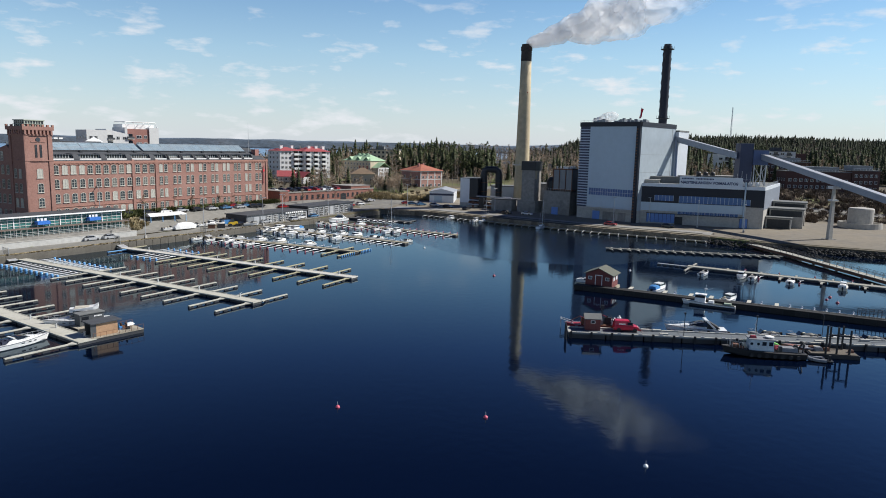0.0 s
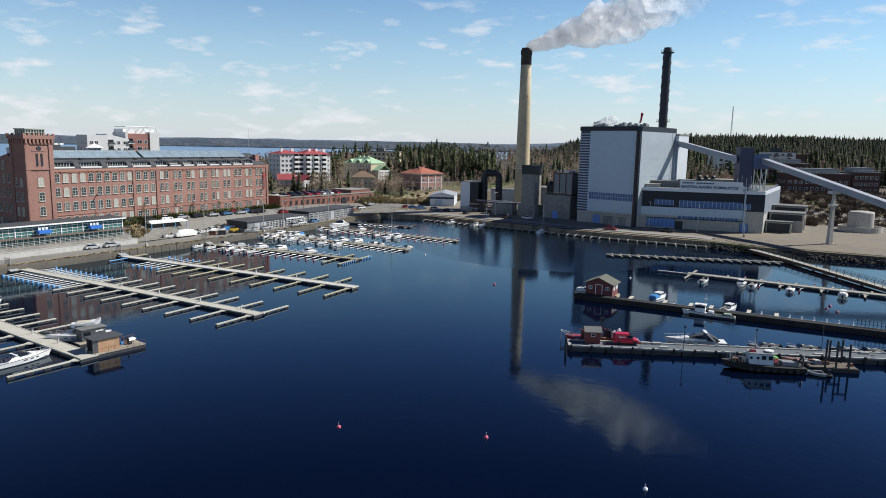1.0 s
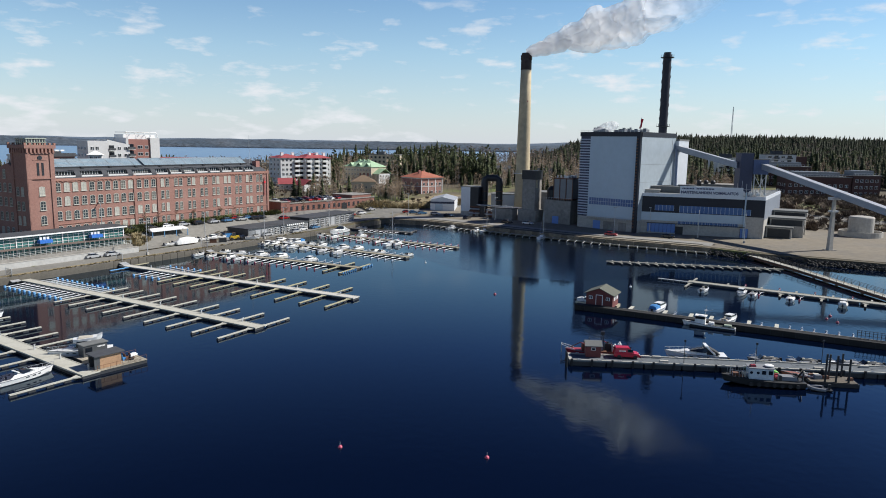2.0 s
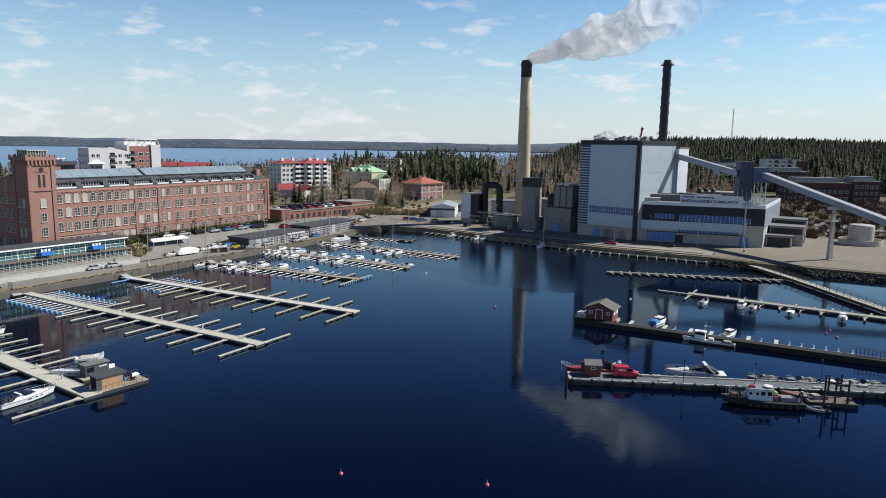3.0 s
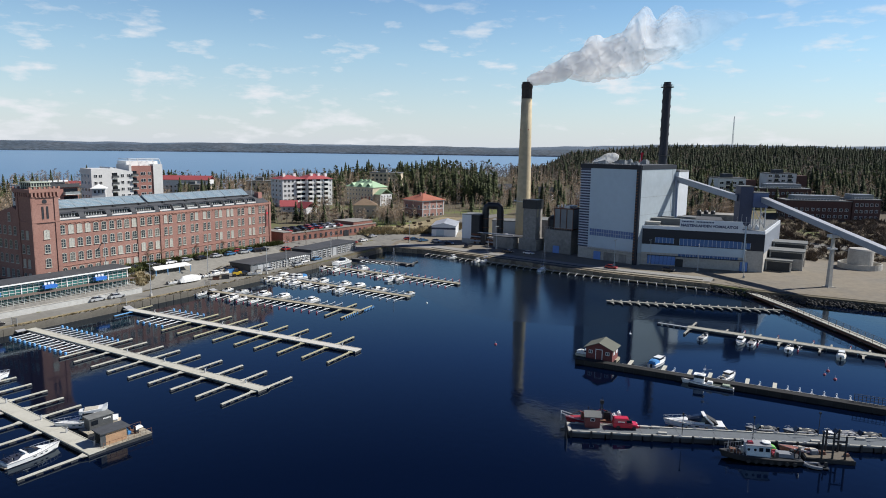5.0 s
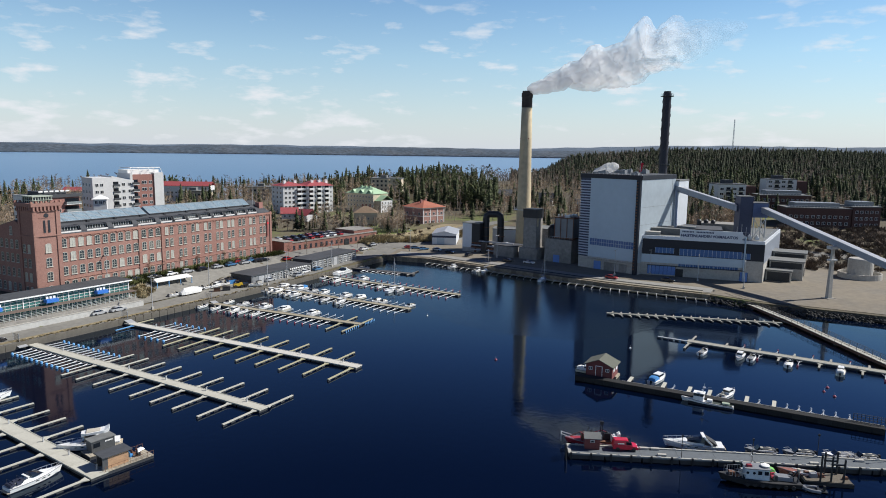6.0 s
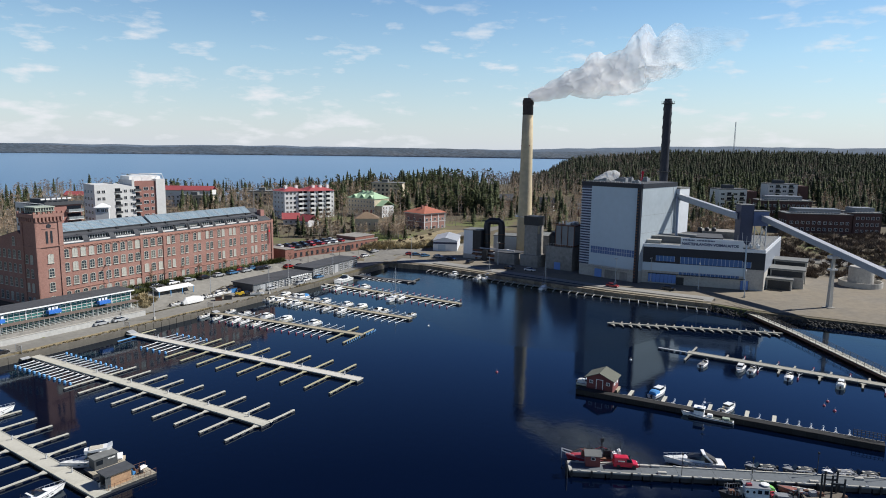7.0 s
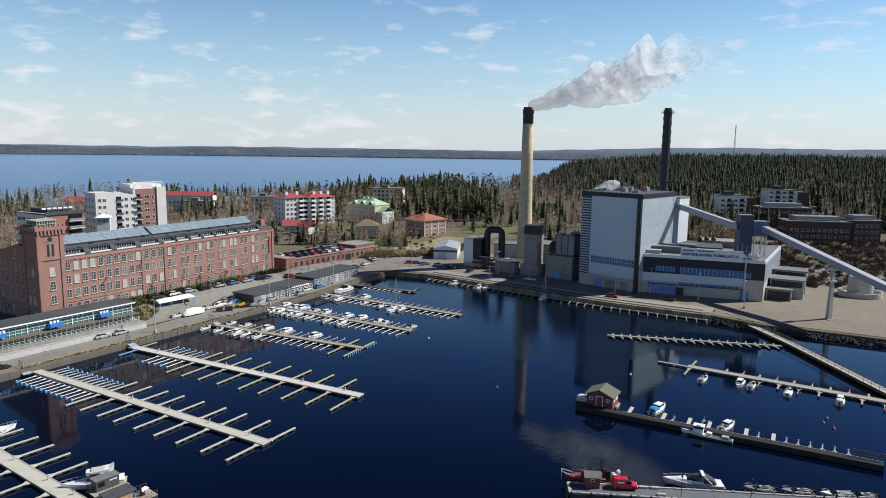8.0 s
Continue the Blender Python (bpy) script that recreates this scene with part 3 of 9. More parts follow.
def far_hills():
    """Low wooded hills on the far shore of the lake, distance haze painted into their colour."""
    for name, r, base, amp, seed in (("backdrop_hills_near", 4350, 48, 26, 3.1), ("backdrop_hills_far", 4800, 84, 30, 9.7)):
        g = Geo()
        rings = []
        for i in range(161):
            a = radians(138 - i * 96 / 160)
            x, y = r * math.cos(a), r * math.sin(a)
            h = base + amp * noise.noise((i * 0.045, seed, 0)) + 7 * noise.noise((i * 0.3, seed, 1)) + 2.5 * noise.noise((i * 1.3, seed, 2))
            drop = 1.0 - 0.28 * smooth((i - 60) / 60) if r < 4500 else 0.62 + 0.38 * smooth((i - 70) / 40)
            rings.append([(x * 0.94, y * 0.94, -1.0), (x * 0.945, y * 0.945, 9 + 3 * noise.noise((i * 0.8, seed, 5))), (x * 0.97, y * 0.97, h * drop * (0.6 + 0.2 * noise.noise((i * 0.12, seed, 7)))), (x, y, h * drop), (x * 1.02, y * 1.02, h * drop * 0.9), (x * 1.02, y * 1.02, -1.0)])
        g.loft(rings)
        tagged(part(name, g, M_hill if r < 4500 else M_hill_far, smooth=True), "low wooded hills on the far lake shore, haze put into their colour", "hills", kind="structure")


far_hills()


# ---- trees ----
def spruce(rng, tall, detail=6, nside=9):
    """Tapered trunk and drooping ragged whorls: vertices, faces, material slots."""
    g = Geo()
    g.k = 1
    g.tube((0, 0, -0.5), (0, 0, tall * 0.9), tall * 0.012, 0.03, 5)
    g.k = 0
    for i in range(detail):
        t = i / detail
        z = tall * (0.12 + 0.86 * t)
        r = tall * rng.uniform(0.17, 0.21) * (1 - t) ** 0.85 + 0.2
        h = tall * 0.95 / detail * 1.35
        vs = [(rng.uniform(-.05, .05), rng.uniform(-.05, .05), min(tall, z + h))]
        for k in range(nside * 2):
            a = math.pi * k / nside + rng.uniform(-0.12, 0.12)
            q = r * (rng.uniform(0.75, 1.2) if k % 2 == 0 else rng.uniform(0.45, 0.85))
            vs.append((q * math.cos(a), q * math.sin(a), z - (0.10 * r if k % 2 == 0 else -0.05 * r) + rng.uniform(-0.35, 0.25)))
        n = nside * 2
        g.add(vs, [(0, 1 + k, 1 + (k + 1) % n) for k in range(n)])
    return g


def pine(rng, tall, clumps=14):
    g = Geo()
    g.k = 1
    g.tube((0, 0, -0.5), (rng.uniform(-.3, .3), 0, tall * 0.92), tall * 0.014, 0.06, 5)
    g.k = 0
    for i in range(clumps):
        a, z = rng.uniform(0, 6.28), tall * rng.uniform(0.38, 0.98)
        q = tall * 0.13 * (1.25 - z / tall) * 2 * rng.uniform(0.3, 1)
        cx, cy, r = q * math.cos(a), q * math.sin(a), tall * rng.uniform(0.04, 0.065)
        for k in range(12):
            u = Vector((rng.gauss(0, 1), rng.gauss(0, 1), rng.gauss(0, 0.6))).normalized()
            c = Vector((cx, cy, z)) + u * r * rng.uniform(0.5, 1.1)
            s = r * 0.55
            p, w = u.orthogonal().normalized() * s, u.cross(u.orthogonal()).normalized() * s
            g.add([tuple(c + p), tuple(c + w * 0.9), tuple(c - p), tuple(c - w * 0.9 + u * s * 0.6)], [(0, 1, 2), (0, 2, 3)])
    return g


def bare_tree(rng, tall, limbs=11, twigs=10, spread=0.24, width=1.25):
    """A leafless tree: trunk, limbs, and sprays of thin twigs."""
    g = Geo()
    g.k = 1
    lean = rng.uniform(-0.04, 0.04) * tall
    g.tube((0, 0, -0.5), (lean, 0, tall * 0.55), tall * 0.016, tall * 0.009, 5)
    g.tube((lean, 0, tall * 0.55), (lean * 1.4, 0, tall * 0.95), tall * 0.009, 0.02, 4)
    for i in range(limbs):
        t = rng.uniform(0.28, 0.9)
        a = rng.uniform(0, 6.28)
        p0 = Vector((lean * t, 0, tall * t))
        ln = tall * spread * rng.uniform(0.7, 1.15) * (1.25 - t * 0.8)
        d = Vector((math.cos(a), math.sin(a), rng.uniform(0.7, 1.5))).normalized()
        p1 = p0 + d * ln
        g.k = 1
        g.tube(p0, p1, tall * 0.006, 0.03, 3)
        g.k = 0
        for k in range(twigs):
            s = p0 + (p1 - p0) * rng.uniform(0.3, 1.0)
            e = Vector((rng.gauss(0, 1), rng.gauss(0, 1), rng.gauss(0.8, 0.7))).normalized()
            q = s + e * tall * rng.uniform(0.06, 0.15)
            w = e.orthogonal().normalized() * tall * width * rng.uniform(0.003, 0.0075)
            m = (s + q) / 2 + Vector((rng.uniform(-.02, .02), rng.uniform(-.02, .02), 0)) * tall
            g.add([tuple(s), tuple(m + w), tuple(q), tuple(m - w)], [(0, 1, 2, 3)])
    return g


def scatter(name, kinds, spots, mats, label, category="trees"):
    """Joins many trees of a few shapes into one mesh."""
    bank = []
    for g in kinds:
        fv = np.array([i for f in g.f for i in f], dtype=np.int64)
        ln = np.array([len(f) for f in g.f], dtype=np.int64)
        bank.append((np.array(g.v, dtype=np.float64), fv, ln, np.array(g.m, dtype=np.int64)))
    V, F, Ln, Mi, base = [], [], [], [], 0
    for x, y, z, s, a, k in spots:
        v, fv, ln, mi = bank[k % len(bank)]
        c, sn = math.cos(a), math.sin(a)
        w = np.empty_like(v)
        w[:, 0], w[:, 1], w[:, 2] = x + s * (c * v[:, 0] - sn * v[:, 1]), y + s * (sn * v[:, 0] + c * v[:, 1]), z + s * v[:, 2]
        V.append(w), F.append(fv + base), Ln.append(ln), Mi.append(mi)
        base += len(v)
    V, F, Ln, Mi = np.concatenate(V), np.concatenate(F), np.concatenate(Ln), np.concatenate(Mi)
    me = bpy.data.meshes.new(name)
    me.vertices.add(len(V))
    me.vertices.foreach_set("co", V.ravel())
    me.loops.add(len(F))
    me.loops.foreach_set("vertex_index", F)
    me.polygons.add(len(Ln))
    me.polygons.foreach_set("loop_start", np.concatenate(([0], np.cumsum(Ln)[:-1])))
    me.polygons.foreach_set("material_index", Mi)
    for m in mats:
        me.materials.append(m)
    me.update(calc_edges=True)
    return tagged(new(name, me), label, category, kind="stuff")


# clearings: (x, y, half width, half depth, yaw)
CLEAR = [(-95.8, 414.6, 20, 11, 42), (-57, 429, 17, 10, -35), (-18, 377, 11, 11, 45), (-48.5, 358.5, 8, 8, 10), (-93, 378, 9, 7, 0), (-86, 373, 7, 6, 0), (-90, 352, 12, 12, 0), (-268, 490, 24, 10, 3), (-196, 486, 22, 10, 3), (-238, 505, 16, 9, 10),
         (-54, 491, 18, 9, 0), (-137, 487, 16, 9, 10), (-179, 461, 14, 9, 5), (-155, 305, 28, 26, 0), (-150, 275, 26, 26, 0), (-55, 300, 36, 20, 45), (-105, 235, 60, 40, 62), (60, 290, 95, 60, -20), (192, 333, 50, 34, -4), (184, 386, 28, 14, 0),
         (178, 418, 24, 24, 0), (218, 436, 20, 30, 0), (180, 220, 90, 45, -20), (45, 400, 14, 10, 30), (10, 345, 28, 26, 40), (30, 372, 16, 8, 40)]


def is_clear(x, y, grow=0.0):
    for cx, cy, hx, hy, yaw in CLEAR:
        c, s = math.cos(radians(yaw)), math.sin(radians(yaw))
        dx, dy = x - cx, y - cy
        if abs(c * dx + s * dy) < hx + grow and abs(-s * dx + c * dy) < hy + grow:
            return True
    return False


def forest():
    rng = random.Random(11)
    spruces = [spruce(rng, t, 9, 6) for t in (17, 19, 21, 15, 23)]
    spruces_far = [spruce(rng, t, 4, 4) for t in (14, 17, 12, 15, 19)]
    pines = [pine(rng, t) for t in (18, 20, 16)]
    bares = [bare_tree(rng, t, 8, 11) for t in (14, 17, 12, 15, 13)]
    bares_far = [bare_tree(rng, t, 6, 8, width=1.8) for t in (13, 15, 17)]
    near_s, near_b, far_s, far_b, near_p, far_p = [], [], [], [], [], []
    for _ in range(72000):
        y = 335 + 1165 * rng.random() ** 1.7
        x = rng.uniform(-0.78, 0.86) * y
        if is_clear(x, y):
            continue
        d = off_line(x, y, FAR_SHORE)
        inside = y < 330 + 400 * smooth((x + 900) / 900) + 0.55 * max(0, x + 150) + 500 * smooth((x - 45) / 110)
        if not inside or d < 6:
            continue
        grove = noise.noise((x * 0.011, y * 0.011, 4.0)) + 0.5 * noise.noise((x * 0.04, y * 0.04, 7.0))
        conifer = 0.12 + 0.85 * grove + 0.42 * smooth((y - 540) / 220) + (0.1 + 0.42 * smooth((x - 170) / 200) if x > 90 and y > 560 else 0.25 if x > 110 else 0)
        edge = 0.03 * noise.noise((y * 0.03, 2.0, 0.0))
        dark = 428 < y < 650 and -0.20 * y < x < 0.06 * y
        if dark:
            conifer = (0.40 if abs(x / y + 0.02 + edge) < 0.075 else 0.16) + 0.9 * grove
        elif y < 430 and x < 20:
            conifer *= 0.3
        elif -30 < x < 95 and y < 600:
            conifer *= 0.35
        dens = 0.85 if y < 430 else 1.0
        if rng.random() > dens:
            continue
        z = gz(x, y) - 0.2
        s = rng.uniform(0.62, 1.05) * (0.92 if dark else 0.56 if y < 424 and x < 20 else 0.8 if y < 480 else 0.9 if y < 620 else 0.72)
        spot = (x, y, z, s, rng.uniform(0, 6.28), rng.randrange(12))
        if rng.random() < conifer:
            if rng.random() < (0.22 if dark else 0.06) and (dark or y > 480):
                (near_p if y < 650 else far_p).append(spot)
            else:
                (near_s if y < 620 else far_s).append(spot)
        else:
            (near_b if y < 560 else far_b).append(spot)
    for _ in range(17000):
        y = rng.uniform(540, 1180)
        x = rng.uniform(0.08, 0.80) * y
        d = off_line(x, y, FAR_SHORE)
        if d < 6 or is_clear(x, y):
            continue
        grove = noise.noise((x * 0.011, y * 0.011, 4.0)) + 0.5 * noise.noise((x * 0.04, y * 0.04, 7.0))
        spot = (x, y, gz(x, y) - 0.2, rng.uniform(0.5, 0.85), rng.uniform(0, 6.28), rng.randrange(12))
        if rng.random() < 0.55 + 0.6 * grove + 0.35 * smooth((x / y - 0.22) / 0.12):
            (far_p if rng.random() < 0.12 else far_s).append(spot)
        else:
            far_b.append(spot)
    rng.shuffle(far_b)
    for _ in range(420):
        x, y = rng.uniform(-215, -128), rng.uniform(195, 335)
        if x > -138 + (y - 200) * 0.30 - 8 or is_clear(x, y, -14) or (-190 < x < -138 and 255 < y < 330):
            continue
        near_b.append((x, y, gz(x, y) - 0.2, rng.uniform(0.6, 0.95), rng.uniform(0, 6.28), rng.randrange(12)))
    near_b.sort(key=lambda q: q[1] + 60 * noise.noise((q[0] * 0.03, q[1] * 0.03, 1.0)))
    near_b = [q for k, q in enumerate(near_b) if k < 1000 or k % 5 == 0]
    near_s = [q for q in near_s if q[5] < 3 or -0.20 * q[1] < q[0] < 0.06 * q[1] and q[1] > 428 and q[5] < 6]
    far_s = [q for q in far_s if q[5] < 6]
    scatter("spruce_wood", spruces, near_s, (M_needle, M_bark), "dark green spruces standing close together")
    scatter("far_spruce_wood", spruces_far, far_s, (M_needle_far, M_bark), "dense dark spruce forest on the hill")
    scatter("pine_wood", pines, near_p + far_p[:350], (M_pine, M_bark), "tall pines with olive green crowns")
    scatter("bare_wood", bares, near_b, (M_twig, M_trunk), "leafless brown birches and alders in spring")
    scatter("far_bare_wood", bares_far, far_b[:3000], (M_twig_red, M_trunk), "leafless reddish brown woodland in spring")


forest()

# ---- the old cotton factory ----
def arch_window(w, h, frame_mat, glass, rows=3, cols=2, arch=True, sill=True, depth=0.16):
    """Meshes of a window in the plane y=0, looking to -y, its foot at z=0: frame with bars, and pane."""
    fr, gl = Geo(), Geo()
    n = 7 if arch else 1
    top = [(-w / 2 + w * i / n, h + (0.16 * w * math.sin(math.pi * i / n) if arch else 0)) for i in range(n + 1)]
    outer = [(-w / 2, 0), (w / 2, 0)] + top[::-1]
    k = 0.86
    cz = h / 2
    inner = [(x * k, cz + (z - cz) * 0.92) for x, z in outer]
    m = len(outer)
    vs = [(x, -depth * 0.45, z) for x, z in outer] + [(x, -depth * 0.45, z) for x, z in inner] + [(x, 0.03, z) for x, z in inner] + [(x, 0.06, z) for x, z in outer]
    fs = []
    for i in range(m):
        j = (i + 1) % m
        fs += [(i, j, m + j, m + i), (m + i, m + j, 2 * m + j, 2 * m + i), (3 * m + j, 3 * m + i, i, j)[::-1]]
    fr.add(vs, fs)
    for c in range(1, cols):
        fr.span(-w / 2 + w * c / cols - 0.045, -w / 2 + w * c / cols + 0.045, -depth * 0.4, 0.02, 0.05, h * 1.02)
    for r in range(1, rows):
        fr.span(-w / 2 * 0.9, w / 2 * 0.9, -depth * 0.38, 0.02, h * r / rows - 0.04, h * r / rows + 0.04)
    if sill:
        fr.span(-w / 2 - 0.12, w / 2 + 0.12, -0.2, 0.05, -0.14, 0.0)
    gl.add([(x, -0.02, z) for x, z in inner], [tuple(range(m))])
    return fr.mesh("window_frame", frame_mat), gl.mesh("pane", glass)


def put_window(parent, meshes, m):
    w = part("window", meshes[0], None, parent, at=m)
    part("pane", meshes[1], None, w)
    return w


def face_rot(px, py, yaw):
    """A pose on a wall whose outward normal is -y turned by yaw."""
    return pose(px, py, 0, 0, 0, yaw)


M_frame_pale = mat("pale_window_frame", (0.44, 0.43, 0.38), 0.6, var=0.06)
M_frame_white = mat("white_window_frame", (0.72, 0.72, 0.70), 0.6, var=0.05)
M_frame_dark = mat("dark_window_frame", (0.05, 0.05, 0.055), 0.5, var=0.1)


M_pale_bar = mat("galvanised_bar", (0.34, 0.38, 0.41), 0.45, 0.3, var=0.1)


def factory():
    """Local x runs along the street front, y into the building; the front's south corner is the origin."""
    D, H, Z, YR = 26.0, 17.0, 5.3, 8.75
    ax, ay, bx, by = -115.3, 180.5, -72.8, 262.7
    yaw = math.degrees(math.atan2(by - ay, bx - ax))
    L = math.hypot(bx - ax, by - ay)
    f = thing("cotton_factory", ax, ay, Z, yaw, "long four-storey red brick factory with stair tower and glazed roof", "factory")
    w = Geo()
    w.span(0, L, 0, D, -3.0, H)
    # gable ends
    for x0, x1 in ((0, 0.5), (L - 0.5, L)):
        w.add([(x0, 0, H), (x0, D, H), (x0, YR, H + 4.3), (x1, 0, H), (x1, D, H), (x1, YR, H + 4.3)], [(0, 2, 1), (3, 4, 5), (0, 3, 5, 2), (2, 5, 4, 1)])
    part("wall", w, M_brick, f)
    led = Geo()
    led.span(7.2, L + 0.15, -0.35, 0.0, H - 0.55, H + 0.15)
    led.span(7.2, L + 0.1, -0.18, 0.0, 4.05, 4.3)
    led.span(7.2, L + 0.1, -0.15, 0.0, H - 1.0, H - 0.8)
    for i in range(60):
        x = 8 + i * (L - 9) / 59
        led.span(x, x + 0.5, -0.28, 0.0, H - 0.85, H - 0.55)
    part("cornice", led, M_trim_brick, f, "corbelled brick cornice")
    for x in (32.5, 41.1, L - 0.9):
        pil = Geo()
        pil.span(x, x + 0.9, -0.3, 0, -3.0, H + 0.5)
        part("pilaster", pil, M_brick, f)
    # roof: dark slope with dormer strips, glazed ridge above
    zr = H + 4.3
    slope = (zr - H) / (YR)
    r = Geo()
    for s in (1, -1):
        ya, yb = (0.2, YR) if s == 1 else (D - 0.2, YR)
        v = [(0.4, ya, H + 0.05), (L - 0.4, ya, H + 0.05), (L - 0.4, yb, zr), (0.4, yb, zr)]
        r.add(v + [(x, y, z + 0.2) for x, y, z in v], [(0, 1, 2, 3), (7, 6, 5, 4), (0, 4, 5, 1), (1, 5, 6, 2), (2, 6, 7, 3), (3, 7, 4, 0)])
    part("roof", r, M_roof_felt, f, "dark felt roof")
    for x0, x1 in ((8.0, 40.2), (41.2, L - 6)):
        sk = Geo()
        v = [(x0, 5.5, H + 5.5 * slope + 0.45), (x1, 5.5, H + 5.5 * slope + 0.45), (x1, YR, zr + 1.0), (x0, YR, zr + 1.0)]
        sk.add(v + [(x0, 2 * YR - 5.5, H + 5.5 * slope + 0.45), (x1, 2 * YR - 5.5, H + 5.5 * slope + 0.45)] + [(x, y, z - 0.35) for x, y, z in v],
               [(0, 1, 2, 3), (3, 2, 5, 4), (0, 6, 7, 1), (0, 3, 4), (1, 5, 2)])
        part("skylight", sk, M_skylight, f, "long ridge of bluish roof glazing")
        y0, z0, y1, z1 = 5.5, H + 5.5 * slope + 0.45, YR, zr + 1.0
        for q in range(7):
            t = q / 6
            bar = Geo()
            w = 0.10 if q % 6 else 0.17
            bar.span(x0, x1, y0 + (y1 - y0) * t - w, y0 + (y1 - y0) * t + w, z0 + (z1 - z0) * t - 0.05, z0 + (z1 - z0) * t + 0.12)
            part("glazing_bar", bar, M_pale_bar, f)
        post = Geo()
        post.add([(-.05, y0, z0 + .02), (.05, y0, z0 + .02), (.05, y1, z1 + .02), (-.05, y1, z1 + .02), (-.05, y0, z0 + .10), (.05, y0, z0 + .10), (.05, y1, z1 + .10), (-.05, y1, z1 + .10)],
                 [(4, 5, 6, 7), (0, 1, 5, 4), (1, 2, 6, 5), (3, 0, 4, 7)])
        rafter = post.mesh("rafter", M_grey_clad)
        for i in range(int((x1 - x0) / 4.2) + 1):
            part("rafter", rafter, None, f, at=pose(x0 + 0.1 + i * 4.2, 0, 0))
        gut = Geo()
        gut.span(x0, x1, 5.1, 5.42, H + 5.1 * slope + 0.2, H + 5.4 * slope + 0.55)
        part("gutter", gut, M_dark, f)
    xs = [9.3 + 8.6 * i for i in range(4)] + [42.5 + 5.6 * i for i in range(8)]
    M_dormer = mat("dormer_white", (0.62, 0.62, 0.60), 0.6, var=0.1)
    for wd, n, spots in ((6.8, 8, xs[:4]), (4.4, 5, xs[4:])):
        dorm, cheek, floor_, mull, glz = Geo(), Geo(), Geo(), Geo(), Geo()
        dorm.span(-wd / 2 - 0.2, wd / 2 + 0.2, 1.3, 4.6, H + 1.95, H + 2.12)
        dorm.span(-wd / 2, wd / 2, 1.9, 4.2, H + 0.5, H + 1.95)
        cheek.add([(x, y, z) for x in (-0.45, 0.45) for y, z in ((0.5, H + 0.3), (0.5, H + 0.75), (1.5, H + 2.2), (4.6, H + 2.3), (4.6, H + 1.2))],
                  [(0, 1, 2, 3, 4), (9, 8, 7, 6, 5), (0, 5, 6, 1), (1, 6, 7, 2), (2, 7, 8, 3), (3, 8, 9, 4), (0, 4, 9, 5)])
        floor_.span(-wd / 2, wd / 2, 0.55, 0.63, H + 0.35, H + 0.85)
        mull.span(-0.07, 0.07, 1.72, 1.86, H + 0.5, H + 1.95)
        glz.span(-wd / 2 + 0.05, wd / 2 - 0.05, 1.82, 1.9, H + 0.75, H + 1.9)
        dm, cm, fm, mm, gm = dorm.mesh("dormer", M_roof_tin), cheek.mesh("cheek", M_roof_felt), floor_.mesh("balcony_front", M_dormer), mull.mesh("mullion", M_dormer), glz.mesh("pane", M_win)
        for x in spots:
            d = part("dormer", dm, None, f, at=pose(x + 1.5, 0, 0))
            part("balcony_front", fm, None, d)
            part("pane", gm, None, d)
            for sd in (-1, 1):
                part("cheek", cm, None, d, at=pose(sd * (wd / 2 + 0.45), 0, 0))
            for k in range(n + 1):
                part("mullion", mm, None, d, at=pose(-wd / 2 + wd * k / n, 0, 0))
    for i in range(9):
        vents = Geo()
        vents.box(10 + i * 9.2, 5.0, H + 2.4, 0.9, 0.7, 0.75)
        part("roof_vent", vents, M_dark, f)
    # the tower
    TW, TD, TH = 7.2, 6.4, 26.6
    t = Geo()
    t.span(-0.15, TW, -0.5, TD, -3.0, TH - 1.0)
    for x0, x1 in ((-0.3, 0.9), (TW - 1.05, TW + 0.15)):
        t.span(x0, x1, -0.75, -0.5, -3.0, TH - 2.4)
    t.span(-0.4, -0.15, -0.75, 0.6, -3.0, TH - 2.4)
    t.span(-0.4, -0.15, TD - 0.9, TD, -3.0, TH - 2.4)
    t.span(-0.45, TW + 0.3, -0.85, TD + 0.3, 17.2, 17.5)
    t.span(-0.45, TW + 0.3, -0.85, TD + 0.3, TH - 2.5, TH - 2.2)
    for i in range(8):
        x = -0.3 + i * (TW + 0.4) / 7.4
        t.box(x + 0.25, -0.75, TH - 2.2, 0.5, 0.7, 1.2, 0, 1.0)
    for i in range(7):
        t.box(-0.4, -0.1 + i * TD / 6.4, TH - 2.2, 0.7, 0.5, 1.2)
    t.span(-0.8, TW + 0.6, -1.15, TD + 0.5, TH - 1.05, TH - 0.1)
    t.span(1.5, 5.4, -0.62, -0.45, 22.3, 22.5)
    part("tower", t, M_brick, f, "square brick stair tower with a corbelled top")
    tb = Geo()
    tb.box(0, 0, TH - 0.1, 0.55, 0.5, 0.55)
    merlon = tb.mesh("merlon", M_trim_brick)
    for i in range(7):
        for y in (-0.9, TD + 0.25):
            part("merlon", merlon, None, f, at=pose(-0.55 + i * (TW + 0.9) / 6.0, y, 0))
    lan = Geo()
    lan.span(0.9, TW - 1.2, 0.7, TD - 1.0, TH - 0.1, TH + 1.5)
    part("lantern", lan, M_win_far, f, "glazed roof lantern on the tower")
    lfr = Geo()
    for i in range(8):
        x = 0.9 + i * (TW - 2.1) / 7
        lfr.span(x - 0.09, x + 0.09, 0.6, 0.72, TH - 0.1, TH + 1.5)
    for i in range(6):
        y = 0.7 + i * (TD - 1.7) / 5
        lfr.span(0.8, 0.92, y - 0.09, y + 0.09, TH - 0.1, TH + 1.5)
    lfr.span(0.6, TW - 0.9, 0.4, TD - 0.7, TH + 1.5, TH + 1.75)
